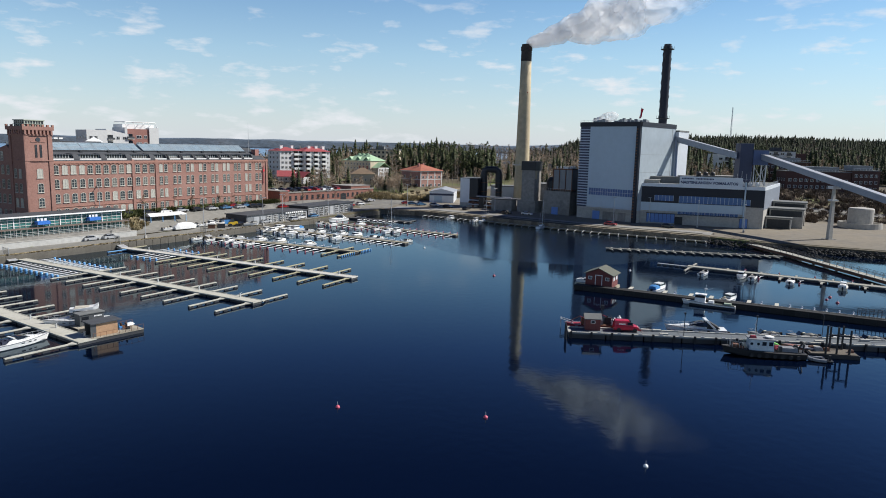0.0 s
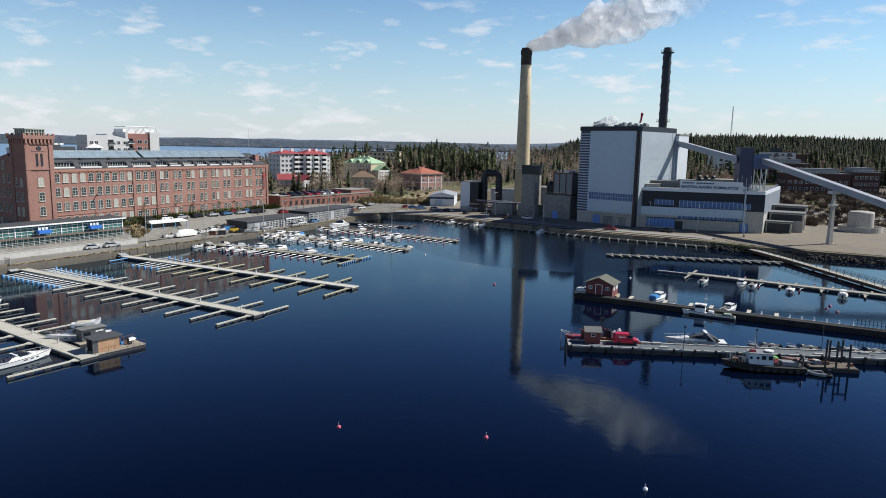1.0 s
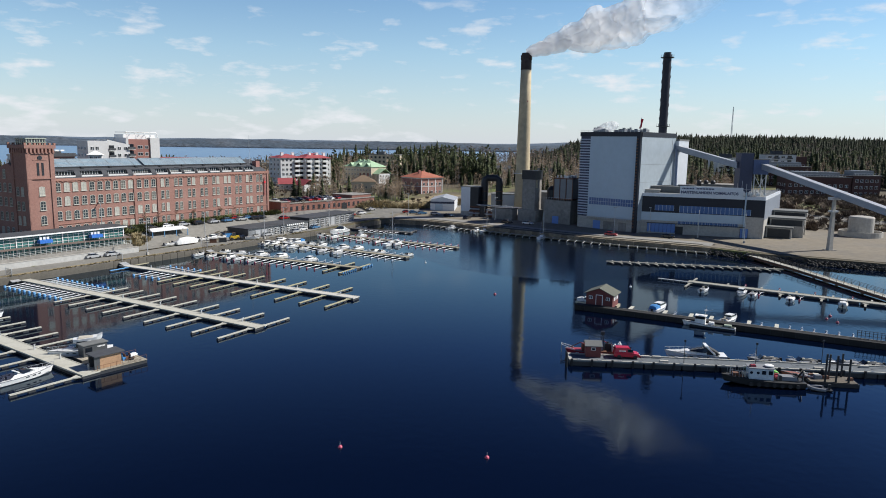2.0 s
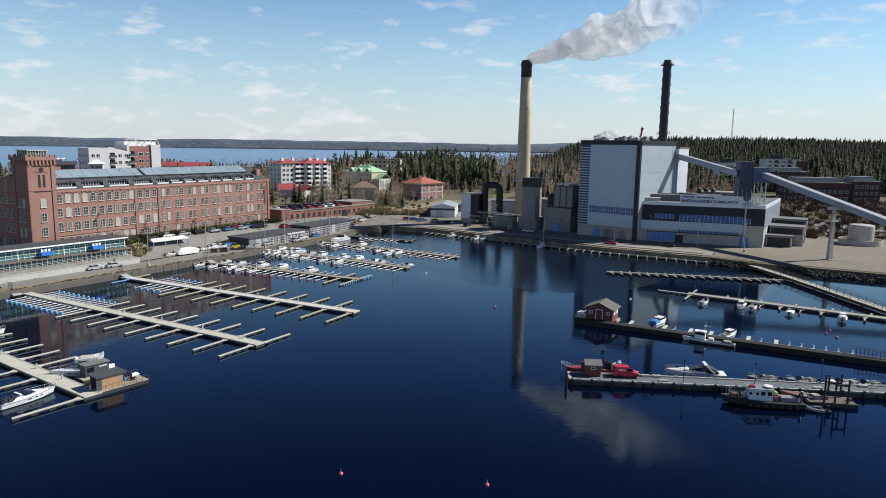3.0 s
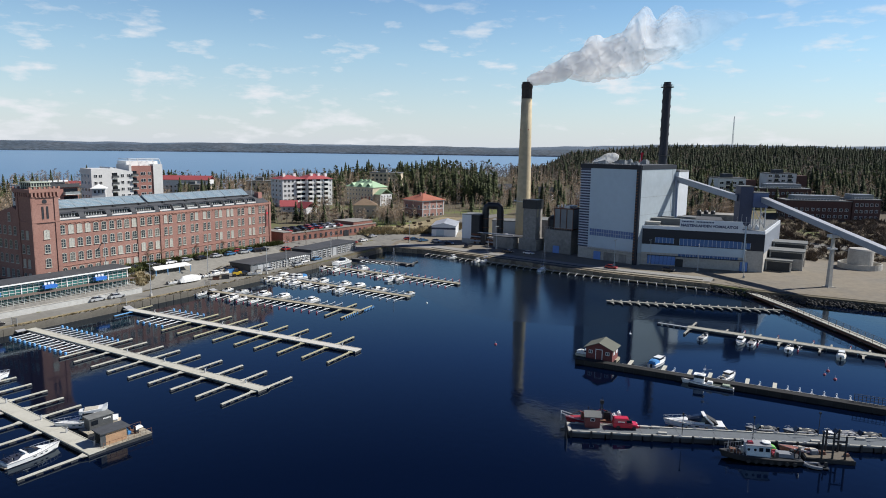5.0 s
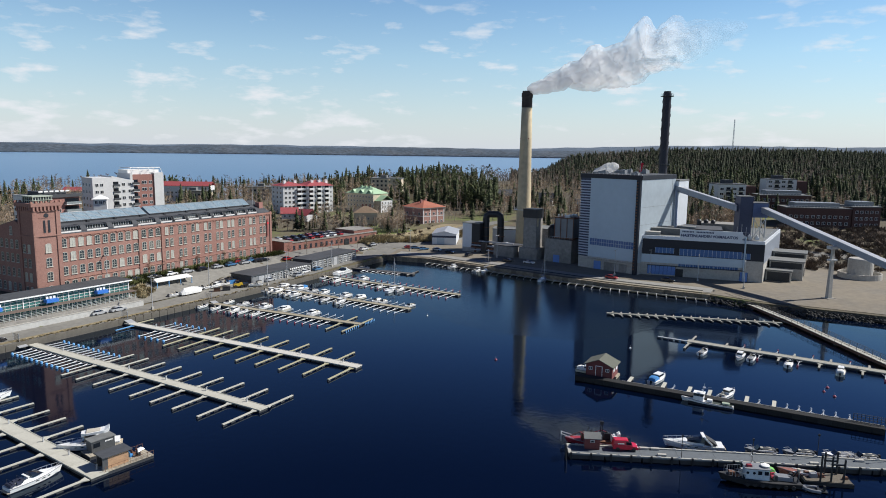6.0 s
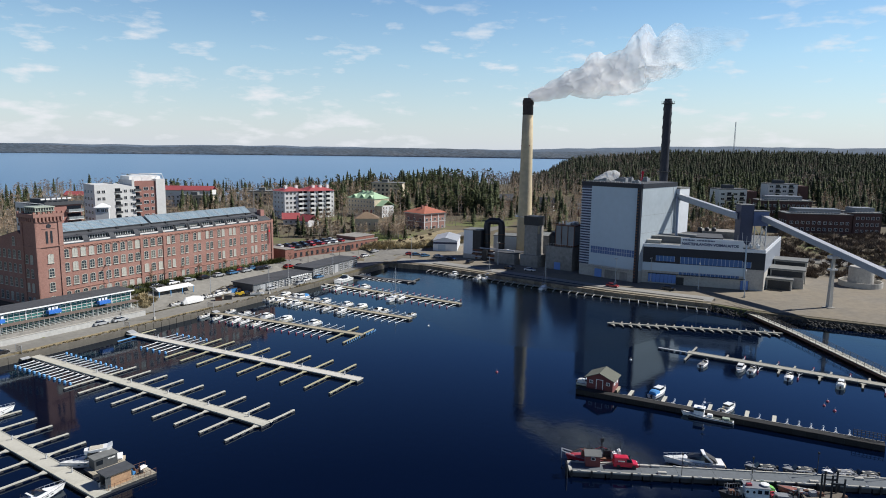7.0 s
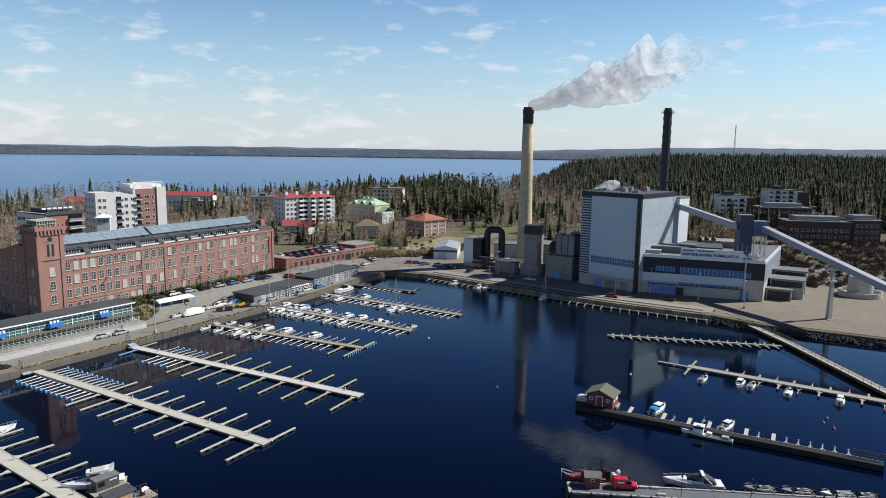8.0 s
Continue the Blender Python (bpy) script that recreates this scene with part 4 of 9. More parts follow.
    lfr.span(0.6, TW - 0.9, 0.4, TD - 0.7, TH + 0.55, TH + 0.66)
    part("lantern_frame", lfr, mat("pale_green_paint", (0.36, 0.40, 0.33), 0.7, var=0.1), f)
    # windows
    big = arch_window(1.62, 2.3, M_frame_pale, M_win)
    tall = arch_window(1.2, 2.45, M_frame_pale, M_win)
    small = arch_window(0.55, 3.4, M_frame_dark, M_win_far, 1, 1, sill=False)
    gab = arch_window(1.2, 2.3, M_frame_pale, M_win)
    rows = [1.15, 5.4, 9.5, 13.45]
    for z in rows:
        for i in range(10):
            put_window(f, big, pose(8.3 + i * 2.58, -0.04, z))
        for i in range(3):
            put_window(f, big, pose(34.6 + i * 2.65, -0.04, z))
        n = 9
        for i in range(n):
            x = 44.3 + i * (87.8 - 44.3) / (n - 1)
            for d in (-0.95, 0.95):
                put_window(f, tall if z < 13 else big, pose(x + d, -0.04, z, 0, 0, 0) @ Matrix.Diagonal((1.0 if z < 13 else 0.82, 1, 1, 1)))
    for z in (0.6, 4.6, 8.6, 12.6):
        put_window(f, big, pose(3.5, -0.54, z))
        for y in (2.2, 4.4):
            put_window(f, gab, pose(-0.19, y, z, 0, 0, -90))
    for d in (-0.55, 0.75):
        put_window(f, small, pose(3.4 + d, -0.54, 18.2))
    ring = Geo()
    ring.tube((3.5, -0.45, 23.0), (3.5, -0.62, 23.0), 0.65, n=14)
    part("round_window", ring, M_win_far, f)
    for z in rows:
        for i in range(7):
            put_window(f, gab, pose(-0.04, 8.2 + i * 2.5, z, 0, 0, -90))
    put_window(f, gab, pose(-0.04, 10.7, 17.2, 0, 0, -90))
    # stack and banner at the north end
    ch = Geo()
    ch.span(L - 3.2, L - 1.2, 3.0, 5.0, H, H + 4.0)
    part("chimney", ch, M_brick_red, f, "short red-clad roof stack")
    pole = Geo()
    pole.tube((L - 4.0, 5.6, H + 3), (L - 4.0, 5.6, H + 14), 0.09, 0.04, 6)
    part("aerial", pole, M_steel, f)
    ban = Geo()
    ban.box(L - 2.3, -0.42, 8.0, 0.55, 0.06, 6.8)
    part("sign_letters", ban, mat("sign_brown", (0.24, 0.06, 0.06), 0.6), f, "vertical wall sign, unreadable")
    dot = Geo()
    dot.box(L - 2.3, -0.5, 12.6, 0.8, 0.08, 0.8)
    part("sign_badge", dot, M_flagred, f, "red sign badge")
    return f


factory()


# ---- the glass pavilion below the factory ----
def pavilion():
    ax, ay, bx, by = -125.0, 134.8, -90.7, 190.6
    yaw = math.degrees(math.atan2(by - ay, bx - ax))
    L = math.hypot(bx - ax, by - ay)
    wl = thing("retaining_wall", ax, ay, 1.4, yaw, "low white concrete retaining wall beside the promenade", "wall", kind="structure")
    g = Geo()
    g.span(-60, L, 0.0, 0.5, -0.5, 1.6)
    part("wall_slab", g, mat("pale_concrete", (0.46, 0.455, 0.43), 0.88, var=0.12, fine=1.0, coarse=0.15), wl)
    cap = Geo()
    cap.span(-60, L + 0.05, -0.08, 0.58, 1.6, 1.72)
    part("coping", cap, M_concrete, wl)
    p = thing("glass_pavilion", ax, ay, 1.4, yaw, "long low glass pavilion with white posts and a flat roof", "pavilion")
    x0, x1 = -60, L - 1.5
    y0 = 4.2
    body = Geo()
    body.span(x0, x1, 0.5, 11.5, -0.5, 2.25)
    part("base", body, M_concrete_dark, p)
    core = Geo()
    core.span(x0, x1 - 0.3, y0 + 0.3, 11.0, 2.25, 7.3)
    part("glazing", core, M_pav_glass, p, "greenish wall of glass")
    roof = Geo()
    roof.span(x0, x1 + 0.5, y0 - 0.7, 11.6, 7.3, 7.65)
    part("roof", roof, M_roof_felt, p, "flat dark roof")
    fas = Geo()
    fas.span(x0, x1 + 0.5, y0 - 0.78, y0 - 0.7, 7.2, 7.55)
    part("fascia", fas, M_white, p)
    post = Geo()
    post.span(-0.11, 0.11, -0.09, 0.09, 2.25, 7.3)
    pm = post.mesh("post", M_white)
    bar = Geo()
    bar.span(-0.04, 0.04, -0.05, 0.05, 2.25, 7.3)
    bmesh_bar = bar.mesh("mullion", M_frame_white)
    n = int((x1 - x0) / 1.45)
    for i in range(n + 1):
        x = x1 - 0.2 - i * 1.45
        part("post" if i % 4 == 0 else "mullion", pm if i % 4 == 0 else bmesh_bar, None, p, at=pose(x, y0 + 0.18, 0))
    rails = Geo()
    for z in (3.2, 4.1, 5.0, 5.8, 6.6):
        rails.span(x0, x1, y0 + 0.16, y0 + 0.28, z, z + 0.09)
    part("transom", rails, M_frame_white, p)
    aw = Geo()
    aw.span(x0, x1 + 0.6, y0 - 2.6, y0 + 0.1, 4.35, 4.5)
    part("awning", aw, mat("brown_fascia", (0.16, 0.12, 0.10), 0.7, var=0.15), p, "thin brown canopy over the terrace")
    terr = Geo()
    terr.span(x0, x1 + 0.6, 1.4, y0 + 0.3, 2.25, 2.4)
    part("terrace", terr, M_concrete_dark, p)
    rl = Geo()
    n = int((x1 - x0) / 1.3)
    for i in range(n + 1):
        x = x0 + (x1 - x0) * i / n
        rl.span(x - 0.05, x + 0.05, 1.5, 1.6, 2.4, 3.6)
        rl.span(x - 0.03, x + 0.03, 1.5, 1.6, 3.6, 4.4)
    for z in (2.75, 3.1, 3.5):
        rl.span(x0, x1 + 0.5, 1.52, 1.58, z, z + 0.06)
    part("railing", rl, mat("pale_rail", (0.50, 0.53, 0.50), 0.5, var=0.1), p)
    for x in (L - 10.5, L - 24.2, L - 37.5, L - 51):
        b = Geo()
        b.box(x, y0 - 0.9, 5.2, 3.2 if x != L - 37.5 else 2.2, 1.6, 0.85)
        part("blue_bay", b, mat("bay_blue", (0.03, 0.16, 0.55), 0.5, var=0.08), p, "bright blue projecting sign box")
        h = Geo()
        for d in (-1.3, 0, 1.3):
            h.box(x + d * 0.7, y0 - 0.6, 6.1, 0.6, 0.2, 0.6)
            h.k = 0
        part("sign_letters", h, M_white, p, "white sign characters, unreadable")
    return p


pavilion()


# ---- grey harbour sheds ----
def harbour_shed():
    # front line along the quay; local x along the front, y inland
    for name, ax, ay, bx, by, dep, hh, lab in (("boat_shed", -68.6, 222.0, -54.2, 248.8, 9.5, 3.1, "low dark grey harbour shed with roller doors, flat roof"),
                                              ("harbour_workshop", -54.0, 249.4, -41.2, 276.5, 9.0, 4.1, "grey harbour workshop with glazed doors and a flat roof")):
        yaw = math.degrees(math.atan2(by - ay, bx - ax))
        L = math.hypot(bx - ax, by - ay)
        s = thing(name, ax, ay, 1.4, yaw, lab, "shed")
        g = Geo()
        g.span(0, L, 0, dep, -0.5, hh)
        part("wall", g, M_dgrey_clad, s)
        r = Geo()
        r.span(-0.3, L + 0.3, -0.5, dep + 0.4, hh, hh + 0.3)
        part("roof", r, M_roof_felt, s)
        fr = Geo()
        fr.span(0.1, L - 0.1, -0.06, 0.0, 0, hh - 0.1)
        part("front", fr, M_grey_clad, s, "pale grey front boarding")
        n = int(L / 3.0)
        for i in range(n):
            x = (i + 0.5) * L / n
            if name == "boat_shed" and i < 3 or i == 4 and name != "boat_shed":
                d = Geo()
                d.box(x, -0.1, 0.05, 2.3, 0.1, hh - 0.6)
                part("roller_door", d, M_steel if i else M_grey_clad, s)
            else:
                d = Geo()
                d.box(x, -0.1, 0.1, 2.1, 0.08, hh - 0.7)
                part("glazed_door", d, M_glass, s)
                for k in range(4):
                    b = Geo()
                    b.box(x - 1.05 + 0.7 * k, -0.16, 0.1, 0.1, 0.06, hh - 0.7)
                    part("door_bar", b, M_white, s)
                for k in range(5):
                    b = Geo()
                    b.box(x, -0.16, 0.1 + k * (hh - 0.7) / 4, 2.1, 0.05, 0.08)
                    part("door_bar", b, M_white, s)
        if name == "boat_shed":
            c = Geo()
            for k in range(9):
                c.box(L * 0.62 + k * 1.05, -0.45, hh - 0.55, 0.75, 0.08, 0.55)
            part("sign_letters", c, M_white, s, "row of white sign characters, unreadable")


harbour_shed()


# ---- the low brick car-park building ----
def brick_parking():
    ax, ay, bx, by = -67.2, 271.0, -37.4, 314.5
    yaw = math.degrees(math.atan2(by - ay, bx - ax))
    L = math.hypot(bx - ax, by - ay)
    b = thing("brick_car_park", ax, ay, 4.9, yaw, "long low red brick building with cars parked on its roof", "building")
    g = Geo()
    g.span(0, L, 0, 14, -1.5, 4.0)
    g.span(-4.5, 0, -1.0, 14, -1.5, 4.9)
    g.span(L - 13, L, 2.0, 14, 4.0, 5.4)
    part("wall", g, M_brick2, b)
    cp = Geo()
    cp.span(0, L + 0.2, -0.25, 0.25, 4.0, 4.45)
    cp.span(L - 13.2, L + 0.2, 1.8, 14.2, 5.4, 5.6)
    cp.span(-4.7, 0.1, -1.2, 14.2, 4.9, 5.1)
    part("parapet", cp, M_concrete_dark, b)
    dk = Geo()
    dk.span(0.1, L - 13.1, 0.3, 13.9, 4.0, 4.06)
    part("parking_deck", dk, M_road, b)
    wn_ = arch_window(1.1, 1.5, M_frame_dark, M_win_far, 2, 2, arch=False)
    for i in range(17):
        put_window(b, wn_, pose(1.8 + i * (L - 3.5) / 16, -0.04, 1.3))
    gate = Geo()
    gate.box(L * 0.62, -0.1, 0, 3.2, 0.2, 2.6)
    part("gate", gate, M_dark, b)


brick_parking()


# ---- houses behind ----
def block_windows(parent, x0, x1, z0, storeys, n, step, win, y=-0.04, yaw=0.0, origin=(0, 0)):
    for s in range(storeys):
        for i in range(n):
            t = (i + 0.5) / n
            x = x0 + (x1 - x0) * t
            m = pose(origin[0], origin[1], 0, 0, 0, yaw) @ pose(x, y, z0 + s * step)
            part("window", win, None, parent, at=m)


def plain_window(w, h, frame=None, glass=None):
    g = Geo()
    g.span(-w / 2, w / 2, -0.05, 0.04, 0, h)
    g.k = 1
    g.span(-w / 2 + 0.1, w / 2 - 0.1, -0.07, -0.05, 0.1, h - 0.1)
    g.k = 0
    g.span(-0.04, 0.04, -0.1, -0.05, 0, h)
    return g.mesh("window", [frame or M_frame_white, glass or M_win_far])


W_std = plain_window(1.5, 1.5)
W_small = plain_window(1.0, 1.3)
W_dark = plain_window(1.5, 1.5, M_frame_dark)
W_wide = plain_window(2.4, 1.5)


M_alu_rail = mat("grey_glazed_rail", (0.24, 0.27, 0.28), 0.2, 0.0, var=0.1)


def balcony(w, d, rail, slab=None):
    g = Geo()
    g.span(-w / 2, w / 2, -d, 0, -0.15, 0.05)
    g.k = 1
    g.span(-w / 2, w / 2, -d, -d + 0.08, 0.05, 1.05)
    g.span(-w / 2, -w / 2 + 0.08, -d, 0, 0.05, 1.05)
    g.span(w / 2 - 0.08, w / 2, -d, 0, 0.05, 1.05)
    g.k = 2
    g.span(-w / 2 + 0.2, w / 2 - 0.2, -0.06, -0.02, 0.06, 2.3)
    return g.mesh("balcony", [slab or M_white, rail, M_glass])


B_white = balcony(3.2, 1.5, M_white)
B_glass = balcony(3.4, 1.6, M_alu_rail)
B_dark = balcony(3.0, 1.5, M_dgrey_clad)


def white_towers():
    """Two stepped apartment blocks with white and brick walls."""
    a = thing("apartment_tower", -162.7, 298, 6.0, 50, "white apartment tower with stacked dark balconies", "apartment block")
    g = Geo()
    g.span(0, 9, 0, 12, -2, 27)
    g.span(9, 19, 1.2, 13, -2, 25.4)
    g.add([(9, 1.2, 25.4), (19, 1.2, 25.4), (19, 13, 25.4), (9, 13, 25.4), (9, 1.2, 27.6), (9, 13, 27.6)], [(0, 1, 4), (3, 5, 2), (4, 1, 2, 5), (0, 4, 5, 3)])
    part("wall", g, M_white_wall, a)
    block_windows(a, 0.8, 5.0, 1.2, 8, 2, 3.1, W_std)
    block_windows(a, 12.8, 18.5, 1.2, 8, 2, 3.1, W_std, y=1.16)
    for st in range(8):
        for y in (3.0, 6.5, 10.0):
            part("window", W_std, None, a, at=pose(-0.04, y, 1.2 + st * 3.1, 0, 0, -90))
    for s in range(8):
        part("balcony", B_dark, None, a, at=pose(10.6, 1.2, 1.0 + s * 3.1))
    b = thing("apartment_tower", -152.6, 313, 6.0, 50, "brick and white apartment tower with a slanting white roof frame", "apartment block")
    g = Geo()
    g.span(0, 11, 0, 13, -2, 28)
    part("brick_wall", g, M_brick_red, b)
    g = Geo()
    g.span(11, 15.5, -0.6, 13, -2, 28.8)
    g.span(-0.5, 0.6, -0.6, 13, 20, 28.6)
    part("white_wall", g, M_white_wall, b)
    fr = Geo()
    for x in (1, 5, 9.5, 12, 15.4):
        fr.tube((x, 0, 28), (x - 1.2, 0, 31.2), 0.16, n=5)
        fr.tube((x - 1.2, 0, 31.2), (x - 1.2, 11, 31.2), 0.16, n=5)
    fr.tube((-0.2, 0, 31.2), (14.2, 0, 31.2), 0.2, n=5)
    fr.span(0, 15, 3, 12.8, 28, 30.2)
    part("roof_frame", fr, M_white, b, "white steel roof frame")
    block_windows(b, 4.0, 8.5, 1.2, 8, 1, 3.2, W_wide)
    block_windows(b, 8.0, 10.6, 1.2, 8, 1, 3.2, W_std)
    for s in range(8):
        part("balcony", B_dark, None, b, at=pose(1.9, 0, 1.0 + s * 3.2))
        part("balcony", B_dark, None, b, at=pose(15.5, 6, 1.0 + s * 3.2, 0, 0, 90))
    # the flat-roofed brick block closer to the tower
    c = thing("apartment_block", -163, 262, 4.0, 62, "flat-roofed brick apartment block with glazed balconies", "apartment block")
    g = Geo()
    g.span(0, 15, 0, 20, -2, 22.5)
    part("wall", g, M_brick_red, c)
    r = Geo()
    r.span(-0.6, 15.6, -0.6, 20.6, 22.5, 23.0)
    r.span(3, 12, 4, 16, 23.0, 24.6)
    r.span(-0.4, 15.4, -0.4, -0.2, 23.0, 23.9)
    part("roof", r, M_roof_felt, c)
    rr = Geo()
    for i in range(6):
        rr.span(i * 2.2, i * 2.2 + 1.6, 2.8, 2.9, 24.6, 25.2)
    part("roof_terrace", rr, M_white, c)
    block_windows(c, 1.0, 8.0, 1.0, 6, 2, 3.1, W_std)
    for s in range(7):
        for x in (10.2, 13.2):
            part("balcony", B_glass, None, c, at=pose(x, 0, 1.0 + s * 3.1))
    w = Geo()
    w.span(-0.6, 0.0, 0, 20, -2, 23.2)
    part("white_wall", w, M_white_wall, c)
    for s in range(7):
        for y in (3, 7, 11, 15, 18):
            part("window", W_wide, None, c, at=pose(-0.64, y, 1.0 + s * 3.1, 0, 0, -90))
    k = thing("roof_kiosk", -131.5, 246, 25.0, 24, "small white rooftop kiosk with a pyramid roof", "kiosk")
    g = Geo()
    g.span(-2.2, 2.2, -2.2, 2.2, -14.0, 3.0)
    part("wall", g, M_white_wall, k)
    g = Geo()
    g.hip(-2.2, 2.2, -2.2, 2.2, 3.0, 4.6, 0.6)
    part("roof", g, M_white, k)
    for x in (-1.2, 0.2, 1.5):
        part("window", W_small, None, k, at=pose(x, -2.24, 1.2))


white_towers()


def red_roof_apartments():
    a = thing("apartment_block", -103, 398, 4.8, 42, "white six-storey apartment block with red roof and stacked balconies", "apartment block")
    g = Geo()
    g.span(0, 15, 0, 15, -2, 19.8)
    g.span(15, 33, -2, 13, -2, 19.6)
    part("wall", g, M_white_wall, a)
    g = Geo()
    g.hip(0, 15, 0, 15, 19.8, 22.2, 0.7)
    g.hip(15, 33, -2, 13, 19.65, 22.6, 0.7)
    part("roof", g, M_roof_red, a, "red tiled roof")
    for x, y in ((4, 6), (11, 6), (21, 3), (26, 3), (31, 3)):
        ch = Geo()
        ch.box(x, y, 20.9, 1.6, 1.3, 2.0)
        ch.box(x, y, 22.9, 1.8, 1.5, 0.15)
        part("chimney", ch, M_white, a)
    for s in range(7):
        for x in (10.5, 14.0):
            part("balcony", B_white, None, a, at=pose(x, 0, 0.6 + s * 2.8))
        for x in (17.5, 23.0, 28.5):
            part("balcony", B_white, None, a, at=pose(x, -2, 0.6 + s * 2.8))
        for y in (3.0, 7.5, 12.0):
            part("window", W_std, None, a, at=pose(-0.04, y, 1.0 + s * 2.8, 0, 0, -90))
    block_windows(a, 0.5, 8.0, 1.0, 7, 3, 2.8, W_std)
    block_windows(a, 19.0, 22.0, 1.0, 7, 1, 2.8, W_small, y=-2.04)
    block_windows(a, 24.6, 27.0, 1.0, 7, 1, 2.8, W_small, y=-2.04)
    block_windows(a, 30.0, 33.0, 1.0, 7, 1, 2.8, W_small, y=-2.04)
    b = thing("green_roof_house", -70.5, 430, 4.8, -35, "long pale stone house with light green sheet-metal roof", "apartment block")
    g = Geo()
    g.span(0, 23, 0, 14, -2, 14.6)
    g.span(23, 28, 1.5, 12.5, -2, 10.6)
    part("wall", g, M_beige_wall, b)
    g = Geo()
    g.hip(0, 23, 0, 14, 14.6, 18.6, 0.5)
    g.gable(23.6, 28, 1.5, 12.5, 10.6, 13.6, 0.5, 0.2)
    for x in (5, 12, 19):
        g.gable(x - 1.6, x + 1.6, 0.6, 4.5, 15.4, 16.9, 0.2, 0.15, axis="y")
    part("roof", g, M_roof_green, b, "light green metal roof")
    for x in (7.5, 11, 14.5):
        ch = Geo()
        ch.box(x, 6.5, 17.0, 1.3, 0.9, 2.2)
        part("chimney", ch, M_roof_green, b)
    block_windows(b, 0.5, 23.5, 1.2, 5, 9, 2.7, W_small)
    for st in range(4):
        for y in (3.0, 5.6, 8.4, 11.0):
            part("window", W_small, None, b, at=pose(28.06, y, 1.0 + st * 2.5, 0, 0, 90))
    wht = Geo()
    wht.span(28.0, 28.03, 1.5, 12.5, -2, 10.6)
    part("front", wht, M_white_wall, b)
    # orange-roofed villa
    v = thing("brick_villa", -18, 366, 6.4, 45, "two-storey pink brick villa with orange tiled hip roof", "house")
    g = Geo()
    g.span(0, 16, 0, 16, -3, 9.4)
    part("wall", g, M_pink_wall, v)
    t = Geo()
    t.span(-0.2, 16.2, -0.2, 0.0, 8.8, 9.4)
    t.span(-0.15, 16.15, -0.15, 0.0, 4.5, 4.8)
    for x in (0, 5.2, 10.4, 15.5):
        t.span(x, x + 0.5, -0.15, 0, -3, 9.2)
    t.span(-0.2, 0.0, 0, 16, 8.8, 9.4)
    t.span(-0.15, 0.0, 0, 16, 4.5, 4.8)
    part("trim", t, M_white_wall, v)
    g = Geo()
    g.hip(0, 16, 0, 16, 9.4, 12.8, 1.0)
    part("roof", g, M_roof_orange, v, "orange clay tile hip roof")
    for x, y in ((5, 7), (10, 9)):
        ch = Geo()
        ch.box(x, y, 11.0, 1.0, 0.9, 2.4)
        part("chimney", ch, M_brick_red, v)
    block_windows(v, 0.6, 15.5, 0.8, 2, 5, 4.4, W_std)
    for s in range(2):
        for y in (3, 8, 13):
            part("window", W_std, None, v, at=pose(-0.04, y, 0.8 + s * 4.4, 0, 0, -90))
    # beige house with a brown roof
    h = thing("beige_house", -53.5, 352, 5.8, 10, "beige two-storey house with brown hip roof", "house")
    g = Geo()
    g.span(0, 12, 0, 11, -2, 8.2)
    part("wall", g, M_beige_wall, h)
    g = Geo()
    g.hip(0, 12, 0, 11, 8.2, 11.6, 0.7)
    part("roof", g, mat("brown_roof", (0.20, 0.14, 0.09), 0.85, var=0.15), h)
    for x in (4.5, 6.5, 8.5):
        ch = Geo()
        ch.box(x, 5.5, 10.6, 0.9, 0.8, 1.8)
        part("chimney", ch, M_brick2, h)
    block_windows(h, 0.5, 11.5, 1.0, 2, 4, 3.5, W_small)
    # small red-roofed villas among the trees
    for x, y, yaw, l in ((-98, 374, 15, 9), (-88.5, 370, -35, 8)):
        s = thing("red_roof_house", x, y, gz(x, y), yaw, "small white house with red tiled roof", "house")
        g = Geo()
        g.span(0, l, 0, 8, -2, 3.4)
        part("wall", g, M_white_wall, s)
        g = Geo()
        g.gable(0, l, 0, 8, 3.4, 6.2, 0.6, 0.2)
        part("roof", g, M_roof_red, s)
        block_windows(s, 0.5, l - 0.5, 1.0, 1, max(2, int(l / 3)), 3, W_small)
    # long red-roofed rows near the lake, and far flat blocks
    for x, y, l, hgt, yaw, m in ((-288, 484, 40, 9.5, 3, M_roof_red), (-214, 480, 36, 12.5, 3, M_roof_red), (-250, 500, 24, 10, 10, M_roof_red)):
        s = thing("terraced_house", x, y, gz(x, y), yaw, "long white terraced house with red roof", "house")
        g = Geo()
        g.span(0, l, 0, 11, -2, hgt)
        part("wall", g, M_white_wall, s)
        g = Geo()
        g.gable(0, l, 0, 11, hgt, hgt + 2.6, 0.6, 0.25)
        part("roof", g, m, s)
        block_windows(s, 1, l - 1, 1.0, 3, int(l / 3.2), 2.9, W_std)
    for x, y, l, d, hgt, yaw in ((-62, 485, 22, 12, 15.5, -4), (-150, 480, 22, 12, 10, 10), (-190, 455, 22, 11, 10, 5)):
        s = thing("flat_roof_block", x, y, gz(x, y), yaw, "grey flat-roofed apartment block among trees", "apartment block")
        g = Geo()
        g.span(0, l, 0, d, -2, hgt)
        part("wall", g, M_beige_wall, s)
        g = Geo()
        g.span(-0.5, l + 0.5, -0.5, d + 0.5, hgt, hgt + 0.5)
        g.span(l * 0.3, l * 0.5, 3, d - 3, hgt + 0.5, hgt + 2.5)
        part("roof", g, M_roof_grey, s)
        block_windows(s, 0.5, l - 0.5, 1.0, int(hgt / 3), int(l / 3), 3.0, W_dark)


red_roof_apartments()


